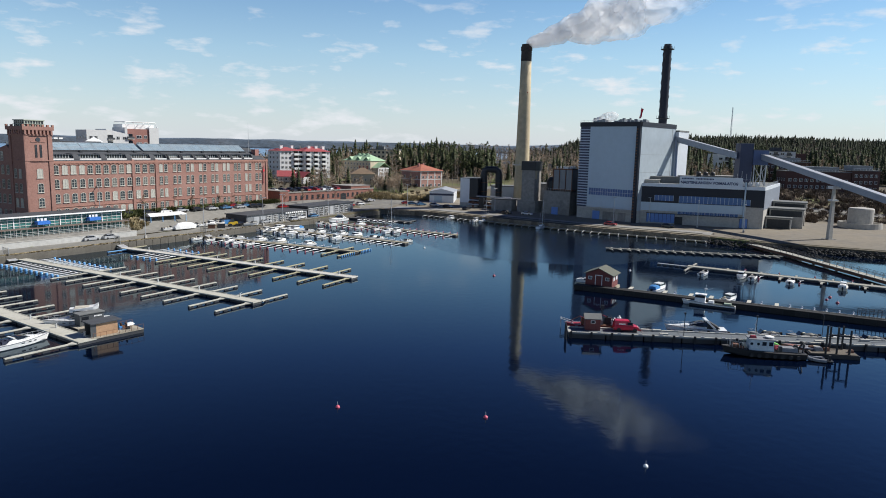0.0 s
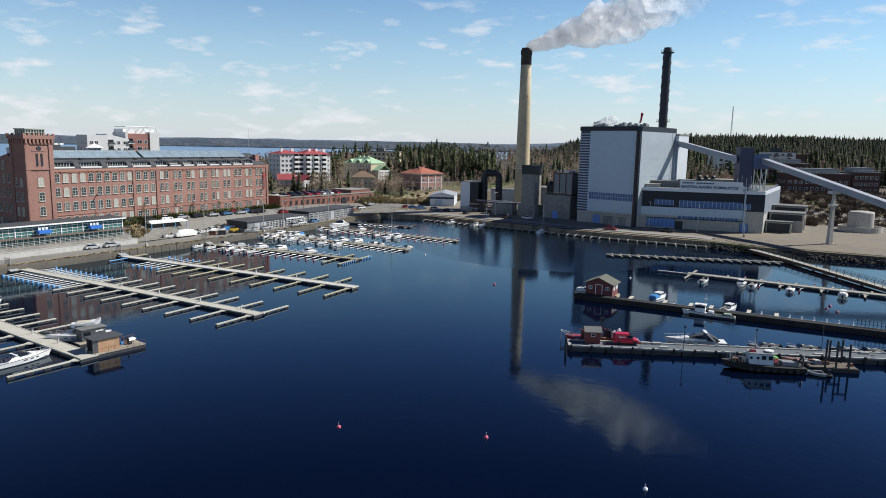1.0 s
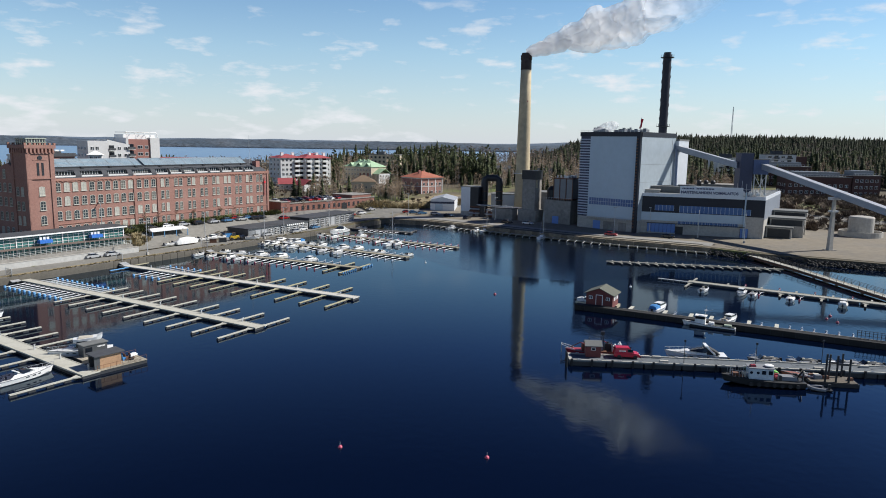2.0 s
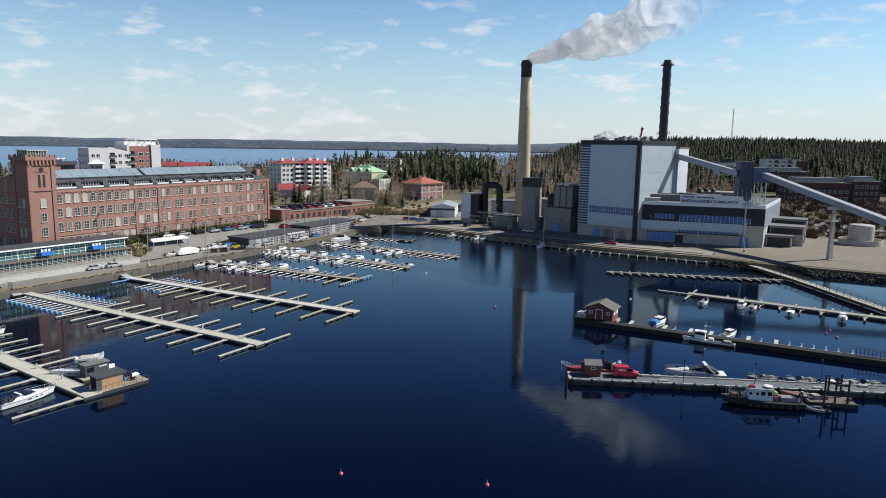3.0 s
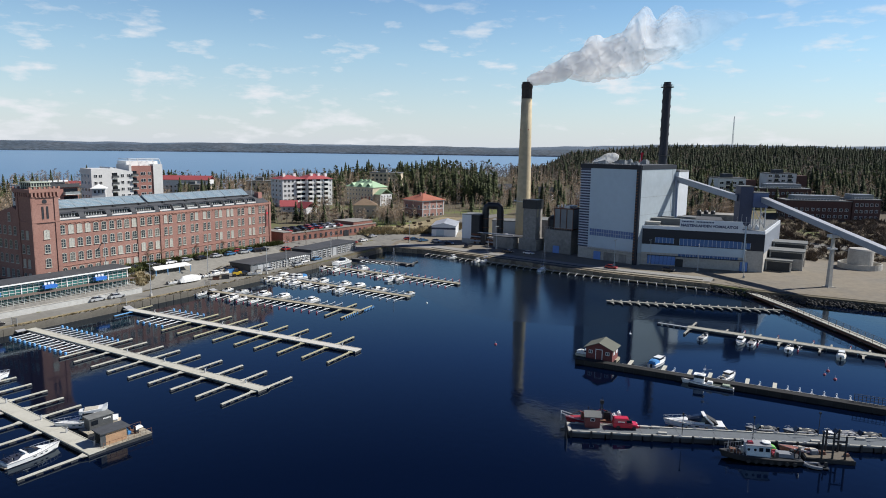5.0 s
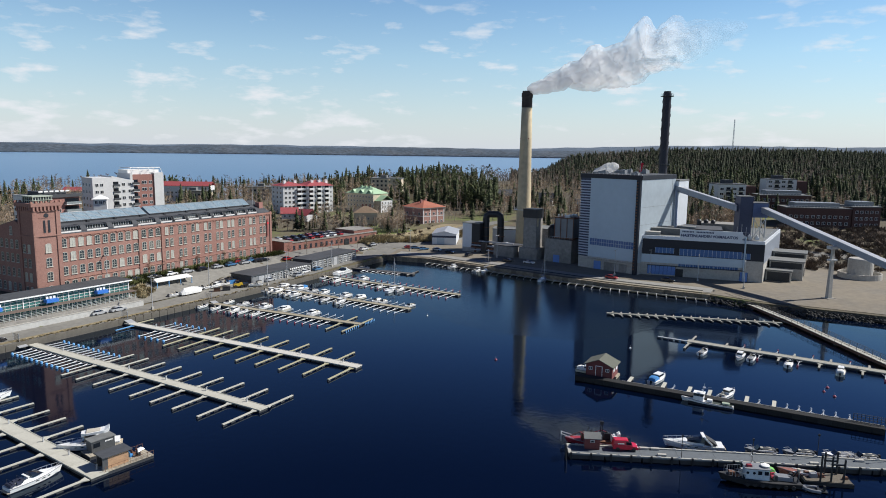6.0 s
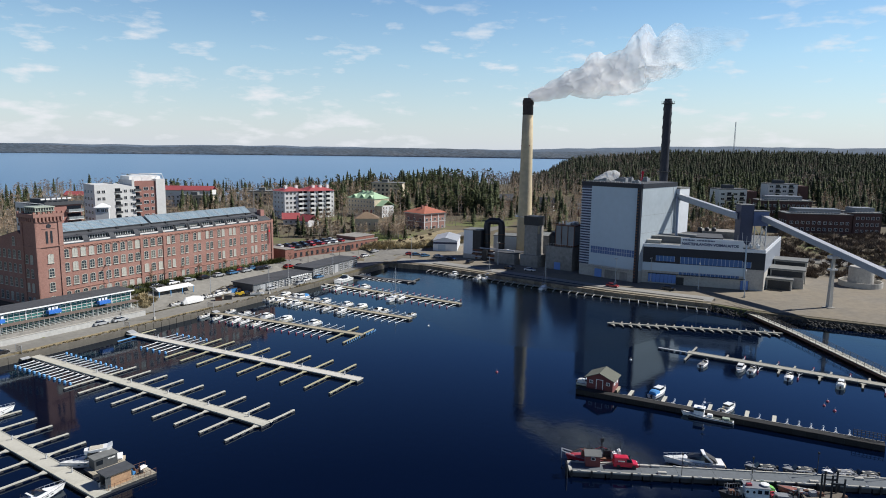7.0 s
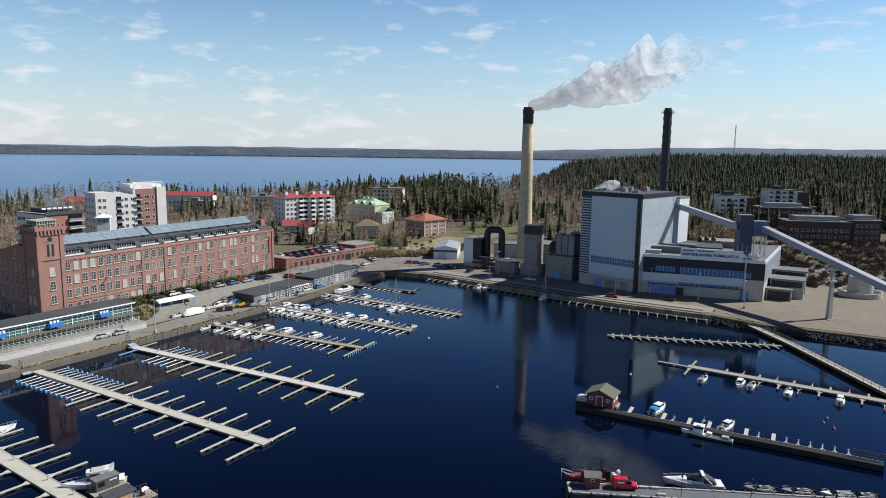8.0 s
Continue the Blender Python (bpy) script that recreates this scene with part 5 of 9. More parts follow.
def offices():
    """Brick offices and white apartments on the slope behind the plant."""
    for x, y, l, d, hgt, yaw in ((169.5, 347, 31, 14, 20.6, -7), (200.9, 343.2, 14.5, 13, 21.6, 3), (170, 379, 27, 13, 24.8, -4)):
        hgt -= gz(x + 8, y)
        s = thing("brick_office", x, y, gz(x + 8, y), yaw, "dark red brick office building with rows of white windows", "office building")
        g = Geo()
        g.span(0, l, 0, d, -4, hgt)
        part("wall", g, M_brick_dark, s)
        g = Geo()
        g.span(-0.3, l + 0.3, -0.3, d + 0.3, hgt, hgt + 0.4)
        part("roof", g, M_roof_grey, s)
        g = Geo()
        g.span(l * 0.15, l * 0.85, 3, d - 2, hgt + 0.4, hgt + 2.6)
        part("roof_storey", g, M_grey_clad, s)
        tr = Geo()
        n = int(l / 1.6)
        for i in range(n):
            tr.span(1 + i * 1.5, 1.06 + i * 1.5, 0.1, 0.16, hgt + 0.4, hgt + 1.3)
        tr.span(0.3, l - 0.3, 0.1, 0.16, hgt + 1.25, hgt + 1.33)
        part("railing", tr, M_white, s)
        block_windows(s, 0.8, l - 0.8, 1.0, int(hgt / 3.3), int(l / 2.7), 3.3, W_std)
        for st in range(int(hgt / 3.3)):
            for k in range(4):
                part("window", W_std, None, s, at=pose(-0.04, 2 + k * 3.2, 1.0 + st * 3.3, 0, 0, -90))
    for x, y, l, hgt, yaw in ((205.3, 450, 19, 31.0, -3), (162.3, 420, 18, 28.6, 8)):
        hgt -= gz(x, y)
        s = thing("apartment_block", x, y, gz(x, y), yaw, "white apartment block with brick base and open balconies", "apartment block")
        g = Geo()
        g.span(0, l, 0, 12, 3.2, hgt)
        part("wall", g, M_white_wall, s)
        g = Geo()
        g.span(0, l, 0, 12, -4, 3.2)
        g.span(l, l + 7, 0.5, 12, -4, hgt - 1)
        part("brick_base", g, M_brick_dark, s)
        g = Geo()
        g.span(-0.3, l + 0.3, -0.3, 12.3, hgt, hgt + 0.4)
        g.span(l * 0.3, l * 0.6, 3, 9, hgt + 0.4, hgt + 2.6)
        part("roof", g, M_roof_felt, s)
        for st in range(int(hgt / 3)):
            for i in range(int(l / 4.2)):
                if i % 2:
                    part("balcony", B_dark, None, s, at=pose(2.2 + i * 4.2, 0, 0.6 + st * 3.0))
                else:
                    part("window", W_wide, None, s, at=pose(2.2 + i * 4.2, -0.04, 1.0 + st * 3.0))
    for x, y, yaw in ((112, 352, 20), (100, 362, -15), (88, 372, 30), (30, 470, 10), (55, 455, -20), (5, 452, 25), (78, 430, 12), (-2, 520, 0)):
        s = thing("wooden_house", x, y, gz(x, y), yaw, "small wooden house with steep dark roof among trees", "house")
        g = Geo()
        g.span(0, 10, 0, 8, -2, 4.6)
        part("wall", g, M_white_wall if (x % 3) else M_shed_red, s)
        g = Geo()
        g.gable(0, 10, 0, 8, 4.6, 8.4, 0.5, 0.2)
        part("roof", g, M_roof_red if x % 4 == 0 else M_roof_felt, s)
        block_windows(s, 0.5, 9.5, 1.2, 1, 3, 3, W_small)


offices()

# ---- the power plant ----
PLANT_Z = 2.7


def sign_text(body, size, parent, material, m, name="sign_text"):
    cu = bpy.data.curves.new(name, "FONT")
    cu.body, cu.size, cu.extrude, cu.offset = body, size, 0.03, 0.05
    tmp = bpy.data.objects.new(name + "_shape", cu)
    me = bpy.data.meshes.new_from_object(tmp)
    bpy.data.objects.remove(tmp)
    me.materials.clear()
    me.materials.append(material)
    return part(name, me, None, parent, at=m)


def boiler_house():
    ax, ay, bx, by = 48.8, 263.4, 73.3, 241.2
    yaw = math.degrees(math.atan2(by - ay, bx - ax))
    L, D, H = 25.4, 28.0, 36.6
    b = thing("boiler_house", ax, ay, PLANT_Z, yaw, "tall boiler house clad in pale blue panels with dark roof band", "power plant")
    g = Geo()
    g.span(4.3, L, 0, D, 4.6, H - 1.5)
    part("cladding", g, M_clad, b, "pale blue panel cladding")
    g = Geo()
    g.span(0, L + 0.02, 0.15, D, -1, 4.6)
    part("base", g, M_concrete, b, "concrete base storey")
    g = Geo()
    g.span(0, 4.3, 0.2, D, 4.6, H - 1.5)
    part("corner_bay", g, M_blue_metal, b)
    for i in range(29):
        s = Geo()
        s.span(-0.15, 4.32, -0.12, 0.2, 5.2 + i * 1.02, 5.62 + i * 1.02)
        part("slat", s, mat_slat, b)
    g = Geo()
    g.span(-0.2, L + 0.2, -0.2, D + 0.2, H - 1.5, H + 0.1)
    part("roof_band", g, M_navy, b, "dark navy roof edge")
    g = Geo()
    g.span(0.3, L - 0.3, 0.3, D - 0.3, H + 0.1, H + 0.2)
    part("roof", g, M_roof_felt, b)
    rail = Geo()
    for i in range(17):
        rail.span(i * L / 16 - 0.03, i * L / 16 + 0.03, -0.1, -0.04, H + 0.1, H + 0.75)
    rail.span(0, L, -0.1, -0.04, H + 0.7, H + 0.76)
    part("roof_rail", rail, M_steel, b)
    for x, y, lx, ly, lz in ((6, 6, 5, 4, 1.4), (14, 7, 3, 3, 1.8), (20, 5, 4, 2.4, 1.1), (2.6, 8, 3.5, 4, 2.6), (8, 16, 6, 5, 1.6), (16, 20, 4, 4, 2.0), (6, 25, 5, 4, 1.2), (14, 12, 2, 2, 2.2)):
        u = Geo()
        u.box(x, y, H + 0.2, lx * 0.7, ly * 0.7, lz * 0.7, 0, 0.97)
        u.box(x + 0.3, y, H + 0.2 + lz * 0.7, lx * 0.3, ly * 0.3, 0.4)
        part("roof_unit", u, M_grey_clad, b)
    # window band and dark riser
    wb = Geo()
    wb.span(5.0, 23.4, -0.10, 0.02, 9.4, 12.0)
    part("window_band", wb, M_win_blue, b, "band of blue windows")
    mul = Geo()
    for i in range(19):
        mul.span(5.0 + i * 18.4 / 18 - 0.05, 5.0 + i * 18.4 / 18 + 0.05, -0.14, -0.08, 9.4, 12.0)
    mul.span(5.0, 23.4, -0.14, -0.08, 10.65, 10.75)
    part("mullions", mul, M_clad, b)
    sk = Geo()
    sk.span(4.4, 23.4, -0.35, 0.0, 4.2, 4.7)
    sk.span(4.4, 23.4, -0.8, 0.0, 4.0, 4.15)
    part("gallery", sk, M_concrete, b)
    gr = Geo()
    for i in range(20):
        gr.span(4.6 + i * 0.98 - 0.03, 4.6 + i * 0.98 + 0.03, -0.8, -0.74, 4.15, 5.2)
    gr.span(4.6, 23.3, -0.8, -0.74, 5.15, 5.21)
    part("gallery_rail", gr, M_steel, b)
    rs = Geo()
    rs.span(23.8, 25.3, -0.9, 0.1, -1, H + 0.1)
    part("riser", rs, M_navy, b, "dark vertical stair riser")
    lad = Geo()
    for i in range(30):
        lad.span(23.9, 24.5, -1.05, -0.9, 2 + i * 1.1, 2.5 + i * 1.1)
    part("ladder", lad, M_rust, b)
    flg = Geo()
    flg.tube((24.6, -0.6, H), (24.9, -0.6, H + 5.2), 0.07, n=6)
    part("flagpole", flg, M_white, b)
    fl = Geo()
    pts = []
    for i in range(6):
        t = i / 5
        x = 24.85 - 0.2 * t - 0.35 * t * t
        pts.append([(x, -0.6 - 0.12 * math.sin(i * 1.7), H + 4.9 - 3.6 * t), (x + 0.95 - 0.25 * t, -0.6 + 0.15 * math.sin(i * 1.7 + 1), H + 4.6 - 3.3 * t)])
    fl.add([p for q in pts for p in q], [(2 * i, 2 * i + 1, 2 * i + 3, 2 * i + 2) for i in range(5)])
    part("banner", fl, M_flagred, b, "red banner hanging from the pole")
    for x, wdt, c in ((8.6, 3.0, M_lblue), (14.0, 5.0, M_concrete_dark), (19.4, 3.0, M_concrete_dark)):
        d = Geo()
        d.box(x, 0.1, -0.05, wdt, 0.3, 3.4)
        part("door", d, c, b)
    g = Geo()
    g.span(L, L + 0.06, 0.0, D, 4.6, H - 1.5)
    part("side_cladding", g, M_side, b, "grey panel cladding on the side")
    # lighter block behind the sunlit side
    g = Geo()
    g.span(L - 6, L + 1.4, D + 0.02, D + 9, -1, H - 2.6)
    part("rear_block", g, M_clad_white, b, "pale grey rear block")
    g = Geo()
    g.span(L - 6.1, L + 1.5, D + 0.1, D + 9.1, H - 2.6, H - 2.0)
    part("rear_roof", g, M_roof_grey, b)
    jn = Geo()
    for z in (12, 18.5, 25):
        jn.span(L + 0.06, L + 0.09, 0.1, D, z, z + 0.08)
    jn.span(L + 0.06, L + 0.1, D - 3.0, D - 2.8, 10, H - 1.6)
    part("panel_joint", jn, M_grey_clad, b)
    return b


mat_slat = mat("pale_slat", (0.42, 0.47, 0.55), 0.5, 0.2, var=0.06)
boiler_house()


def turbine_hall():
    ax, ay, bx, by = 69.3, 248.6, 108.6, 235.3
    yaw = math.degrees(math.atan2(by - ay, bx - ax))
    L, D, H = math.hypot(bx - ax, by - ay), 46.0, 14.8
    h = thing("turbine_hall", ax, ay, PLANT_Z, yaw, "low wide turbine hall with white and navy bands of cladding", "power plant")
    # skewed plan: the sunlit side runs a little outward
    def skew(x0, x1, y0, y1):
        k = 0.218
        return [(x0, y0), (x1 + k * y0 * (x1 > L - 1), y0), (x1 + k * y1 * (x1 > L - 1), y1), (x0, y1)]
    g = Geo()
    g.prism(skew(0, L, 0, D), 7.6, H - 1.15)
    part("navy_band", g, M_navy, h, "dark navy cladding")
    g = Geo()
    g.prism(skew(0, L, -0.15, D + 0.2), H - 1.15, H)
    part("parapet", g, M_clad_white, h, "white roof edge")
    g = Geo()
    g.prism(skew(0.4, L - 0.45, 0.4, D), H - 0.05, H + 0.02)
    part("roof", g, M_roof_grey, h)
    g = Geo()
    g.prism(skew(0, L, 0.05, D - 0.1), -1, 7.6)
    part("base", g, M_concrete, h, "concrete base storey")
    g = Geo()
    g.span(0.1, L - 6.2, -0.12, 0.0, 4.9, 7.9)
    part("white_band", g, M_clad, h, "white cladding band")
    side = Geo()
    side.prism([(L + 0.02, 0.0), (L + 0.1, 0.0), (L + 0.12 + 0.218 * D, D), (L + 0.02 + 0.218 * D, D)], 6.9, H - 1.15)
    part("side_cladding", side, M_conveyor, h, "grey side cladding")
    for x0, x1, z0, z1, m in ((5.0, 11.5, 8.6, 10.6, M_win_blue), (13.5, L - 7.2, 8.1, 10.6, M_win_blue), (L - 7.0, L - 4.4, 8.1, 10.2, M_win_blue),
                              (2.6, 12.4, 0.6, 3.9, M_lblue), (13.2, L - 8.0, 3.7, 5.0, M_win_blue), (L - 7.4, L - 4.8, 0.0, 3.4, M_lblue)):
        w = Geo()
        w.span(x0, x1, -0.16, 0.03, z0, z1)
        pane = part("window_band" if m is M_win_blue else "door", w, m, h)
        q = Geo()
        n = max(2, int((x1 - x0) / 1.3))
        for i in range(n + 1):
            x = x0 + (x1 - x0) * i / n
            q.span(x - 0.05, x + 0.05, -0.2, -0.16, z0, z1)
        part("mullions", q, M_clad if m is M_win_blue else M_navy, pane)
    q = Geo()
    q.span(2.4, L - 6, -1.0, 0, 3.3 + 0.6, 4.05)
    part("canopy", q, M_navy, h)
    door = Geo()
    door.box(13.8, -0.1, 0, 2.6, 0.3, 3.0)
    part("gate", door, M_dark, h)
    rail = Geo()
    n = 26
    for i in range(n + 1):
        x = 12.5 + (L - 20) * i / n
        rail.span(x - 0.03, x + 0.03, -0.55, -0.49, 4.0, 5.0)
    rail.span(12.5, L - 7.5, -0.55, -0.49, 4.95, 5.01)
    rail.span(12.5, L - 7.5, -0.6, 0, 3.85, 4.0)
    part("gallery_rail", rail, M_steel, h)
    pipe = Geo()
    pipe.tube((L - 6.3, -0.45, -0.5), (L - 6.3, -0.45, H + 1.5), 0.28, n=10)
    part("downpipe", pipe, M_clad, h)
    # the roof sign
    sg = Geo()
    sg.span(13.2, L - 7.4, -0.25, 0.1, H - 0.2, H + 2.9)
    board = part("sign_board", sg, M_clad_white, h, "white roof sign with dark blue lettering")
    M_text = mat("sign_blue", (0.02, 0.035, 0.11), 0.5)
    sign_text("NAISTENLAHDEN VOIMALAITOS", 1.30, board, M_text, pose(13.6, -0.29, H + 0.35, 90, 0, 0))
    bar = Geo()
    bar.span(0, 0.36, -0.3, -0.25, H + 1.9, H + 2.4)
    bar = bar.mesh("sign_letter", M_text)
    x = 14.0
    for w in (4.2, 6.4):
        for i in range(int(w / 0.5)):
            part("sign_letter", bar, None, board, at=pose(x + i * 0.5, 0, 0))
        x += w + 0.6
    # roof plant
    for x, y, lx, ly, lz, m in ((8.5, 10, 15, 9, 2.2, M_roof_grey), (18, 22, 20, 16, 1.6, M_roof_felt), (24, 9, 10, 5, 1.3, M_concrete), (3.5, 3.5, 5.5, 3.5, 1.1, M_concrete), (15.5, 12, 6, 6, 2.6, M_roof_grey), (28, 34, 14, 10, 2.4, M_concrete_dark)):
        u = Geo()
        u.box(x, y, H, lx, ly, lz)
        u.box(x, y, H + lz, lx + 0.4, ly + 0.4, 0.18)
        part("roof_house", u, m, h)
    for k in range(14):
        rx, ry = 30 + (k % 5) * 2.3, 4 + (k // 5) * 3.1
        u = Geo()
        u.box(rx, ry, H, 1.2, 1.0, 0.9 + 0.1 * (k % 3), 0, 0.94)
        u.tube((rx, ry, H + 0.8), (rx, ry, H + 1.5), 0.28, n=8)
        part("roof_vent", u, M_steel if k % 2 else M_white, h)
    for k in range(3):
        u = Geo()
        u.turned([(0.9, H + 1.6), (0.9, H + 3.6), (0.5, H + 4.0)], 12, 20 + k * 2.6, 30)
        part("extractor", u, M_dark, h)
    rl = Geo()
    for i in range(22):
        y = 0.4 + i * 2.0
        rl.span(L - 0.6 + 0.218 * y, L - 0.52 + 0.218 * y, y, y + 0.08, H, H + 1.1)
    part("roof_rail", rl, M_white, h)
    for i in range(6):
        lf = Geo()
        lf.tube((L - 9 + i * 1.5, 5, H), (L - 9 + i * 1.5, 5, H + 4.2 + (i % 2)), 0.07, n=5)
        lf.tube((L - 9 + i * 1.5, 5, H + 2.2), (L - 7.5 + i * 1.5, 5, H + 2.2), 0.05, n=4)
        part("scaffold_pole", lf, M_steel, h)
    return h


turbine_hall()


def boxbeam(g, p0, p1, w, h):
    """A closed box girder between two points."""
    p0, p1 = Vector(p0), Vector(p1)
    d = (p1 - p0).normalized()
    s = d.cross(Vector((0, 0, 1))).normalized() * w / 2
    u = Vector((0, 0, h / 2))
    g.loft([[tuple(p - s - u), tuple(p + s - u), tuple(p + s + u), tuple(p - s + u)] for p in (p0, p1)])


def conveyors():
    c = thing("coal_conveyor", 104, 247, PLANT_Z, 0, "enclosed grey conveyor bridges meeting at a blue transfer tower", "conveyor")
    o = Vector((104, 247, PLANT_Z))
    g = Geo()
    boxbeam(g, Vector((86.0, 268.5, 34.3)) - o, Vector((103.5, 248.0, 28.0)) - o, 2.2, 2.0)
    part("upper_bridge", g, M_conveyor, c)
    r = Geo()
    boxbeam(r, Vector((86.0, 268.5, 35.4)) - o, Vector((103.5, 248.0, 29.1)) - o, 2.4, 0.15)
    boxbeam(r, Vector((111.0, 247.0, 29.2)) - o, Vector((139.0, 150.0, 7.1)) - o, 2.5, 0.16)
    part("bridge_roof", r, M_steel, c)
    g = Geo()
    boxbeam(g, Vector((111.0, 247.0, 28.2)) - o, Vector((139.0, 150.0, 6.1)) - o, 2.2, 1.9)
    part("lower_bridge", g, M_conveyor, c)
    t = Geo()
    t.box(1.4, 0.5, 14.5, 4.6, 4.6, 15.2)
    part("transfer_tower", t, M_blue_metal, c, "dark blue transfer tower")
    t = Geo()
    t.box(6.4, 0.2, 22.3, 5.4, 4.6, 5.2)
    part("drive_house", t, M_slats, c, "blue drive house")
    t = Geo()
    t.box(6.4, 0.2, 27.5, 5.8, 5.0, 0.25)
    t.box(1.4, 0.5, 29.7, 5.0, 5.0, 0.25)
    part("tower_roof", t, M_roof_grey, c)
    for x, y in ((4.4, -1.7), (8.6, -1.7), (4.4, 2.1), (8.6, 2.1)):
        t = Geo()
        t.tube((x, y, 14.6), (x, y, 22.3), 0.22, n=8)
        part("leg", t, M_steel, c)
    br = Geo()
    for a, b in (((4.4, -1.7, 14.8), (8.6, -1.7, 21.8)), ((8.6, -1.7, 14.8), (4.4, -1.7, 21.8)), ((8.6, -1.7, 14.8), (8.6, 2.1, 21.8))):
        br.tube(a, b, 0.1, n=6)
    part("brace", br, M_steel, c)
    # the strut on the boiler house's sunlit side
    st = Geo()
    st.tube((-21.4, 5.0, 14.4), (-17.6, 18.8, 30.6), 0.5, n=8)
    part("strut", st, M_conveyor, c)
    # rectangular pylon
    p = thing("conveyor_pylon", 119.3, 212.2, 2.6, 18, "tapered pale steel pylon carrying the conveyor bridge", "pylon")
    g = Geo()
    g.box(0, 0, 0, 1.5, 1.2, 16.2, 0, 0.55)
    part("shaft", g, M_concrete, p)
    g = Geo()
    g.box(0, 0, 16.0, 3.2, 2.0, 0.9)
    g.box(0, 0, 12.2, 2.6, 1.6, 0.5)
    part("head", g, M_steel, p)
    g = Geo()
    g.box(0, 0, -0.4, 3.0, 2.8, 0.7)
    part("footing", g, M_concrete_dark, p)


conveyors()


def chimneys():
    c = thing("concrete_chimney", 30.3, 299.0, PLANT_Z, 0, "tall tapered concrete chimney with a dark sooty top", "chimney")
    g = Geo()
    g.turned([(3.5, -1), (3.3, 8), (3.0, 24), (2.55, 48), (2.28, 63.5)], 28)
    part("shaft", g, M_concrete_chimney, c, smooth=True)
    g = Geo()
    g.turned([(2.31, 63.5), (2.28, 67.8), (2.45, 67.9), (2.45, 69.6), (2.15, 69.8), (2.1, 70.6)], 28)
    part("top", g, mat("sooty_concrete", (0.055, 0.045, 0.04), 0.9, var=0.3, fine=0.6), c, "soot-black chimney top", smooth=False)
    pf = Geo()
    pf.turned([(3.15, 19.0), (4.3, 19.05), (4.3, 19.2), (3.15, 19.25)], 20)
    for i in range(16):
        a = i * math.pi / 8
        pf.tube((4.2 * math.cos(a), 4.2 * math.sin(a), 19.2), (4.2 * math.cos(a), 4.2 * math.sin(a), 20.3), 0.05, n=4)
    part("platform", pf, M_steel, c)
    lamps = Geo()
    for z in (30, 50, 68.5):
        for a in (-1.2, 0.3, 1.9, 3.5):
            r = 3.0 - z * 0.011
            lamps.box(r * math.cos(a), r * math.sin(a), z, 0.35, 0.35, 0.5)
    part("warning_lamp", lamps, M_redpaint, c)
    M_stack = mat("navy_stack_paint", (0.016, 0.018, 0.030), 0.55, 0.1, var=0.15)
    d = thing("steel_chimney", 87.8, 289.5, PLANT_Z, 0, "slim dark blue steel chimney with spiral strakes", "chimney")
    g = Geo()
    g.turned([(1.9, -1), (1.72, 30), (1.66, 69.6), (1.45, 69.7), (1.45, 70.4)], 24)
    part("shaft", g, M_stack, d, smooth=False)
    s = Geo()
    for k in range(3):
        prev = None
        for i in range(44):
            a = k * 2.094 + i * 0.32
            z = 42 + i * 0.58
            cur = [(r * math.cos(a), r * math.sin(a), z + q) for r, q in ((1.6, 0), (1.86, 0), (1.86, 0.13), (1.6, 0.13))]
            if prev:
                s.loft([prev, cur])
            prev = cur
    part("strake", s, M_stack, d)
    p = Geo()
    for z in (40.0, 68.2):
        p.turned([(1.7, z), (2.7, z + 0.05), (2.7, z + 0.25), (1.7, z + 0.3)], 18)
        for i in range(12):
            a = i * math.pi / 6
            p.tube((2.6 * math.cos(a), 2.6 * math.sin(a), z + 0.2), (2.6 * math.cos(a), 2.6 * math.sin(a), z + 1.3), 0.05, n=4)
    part("platform", p, M_dark, d)


chimneys()


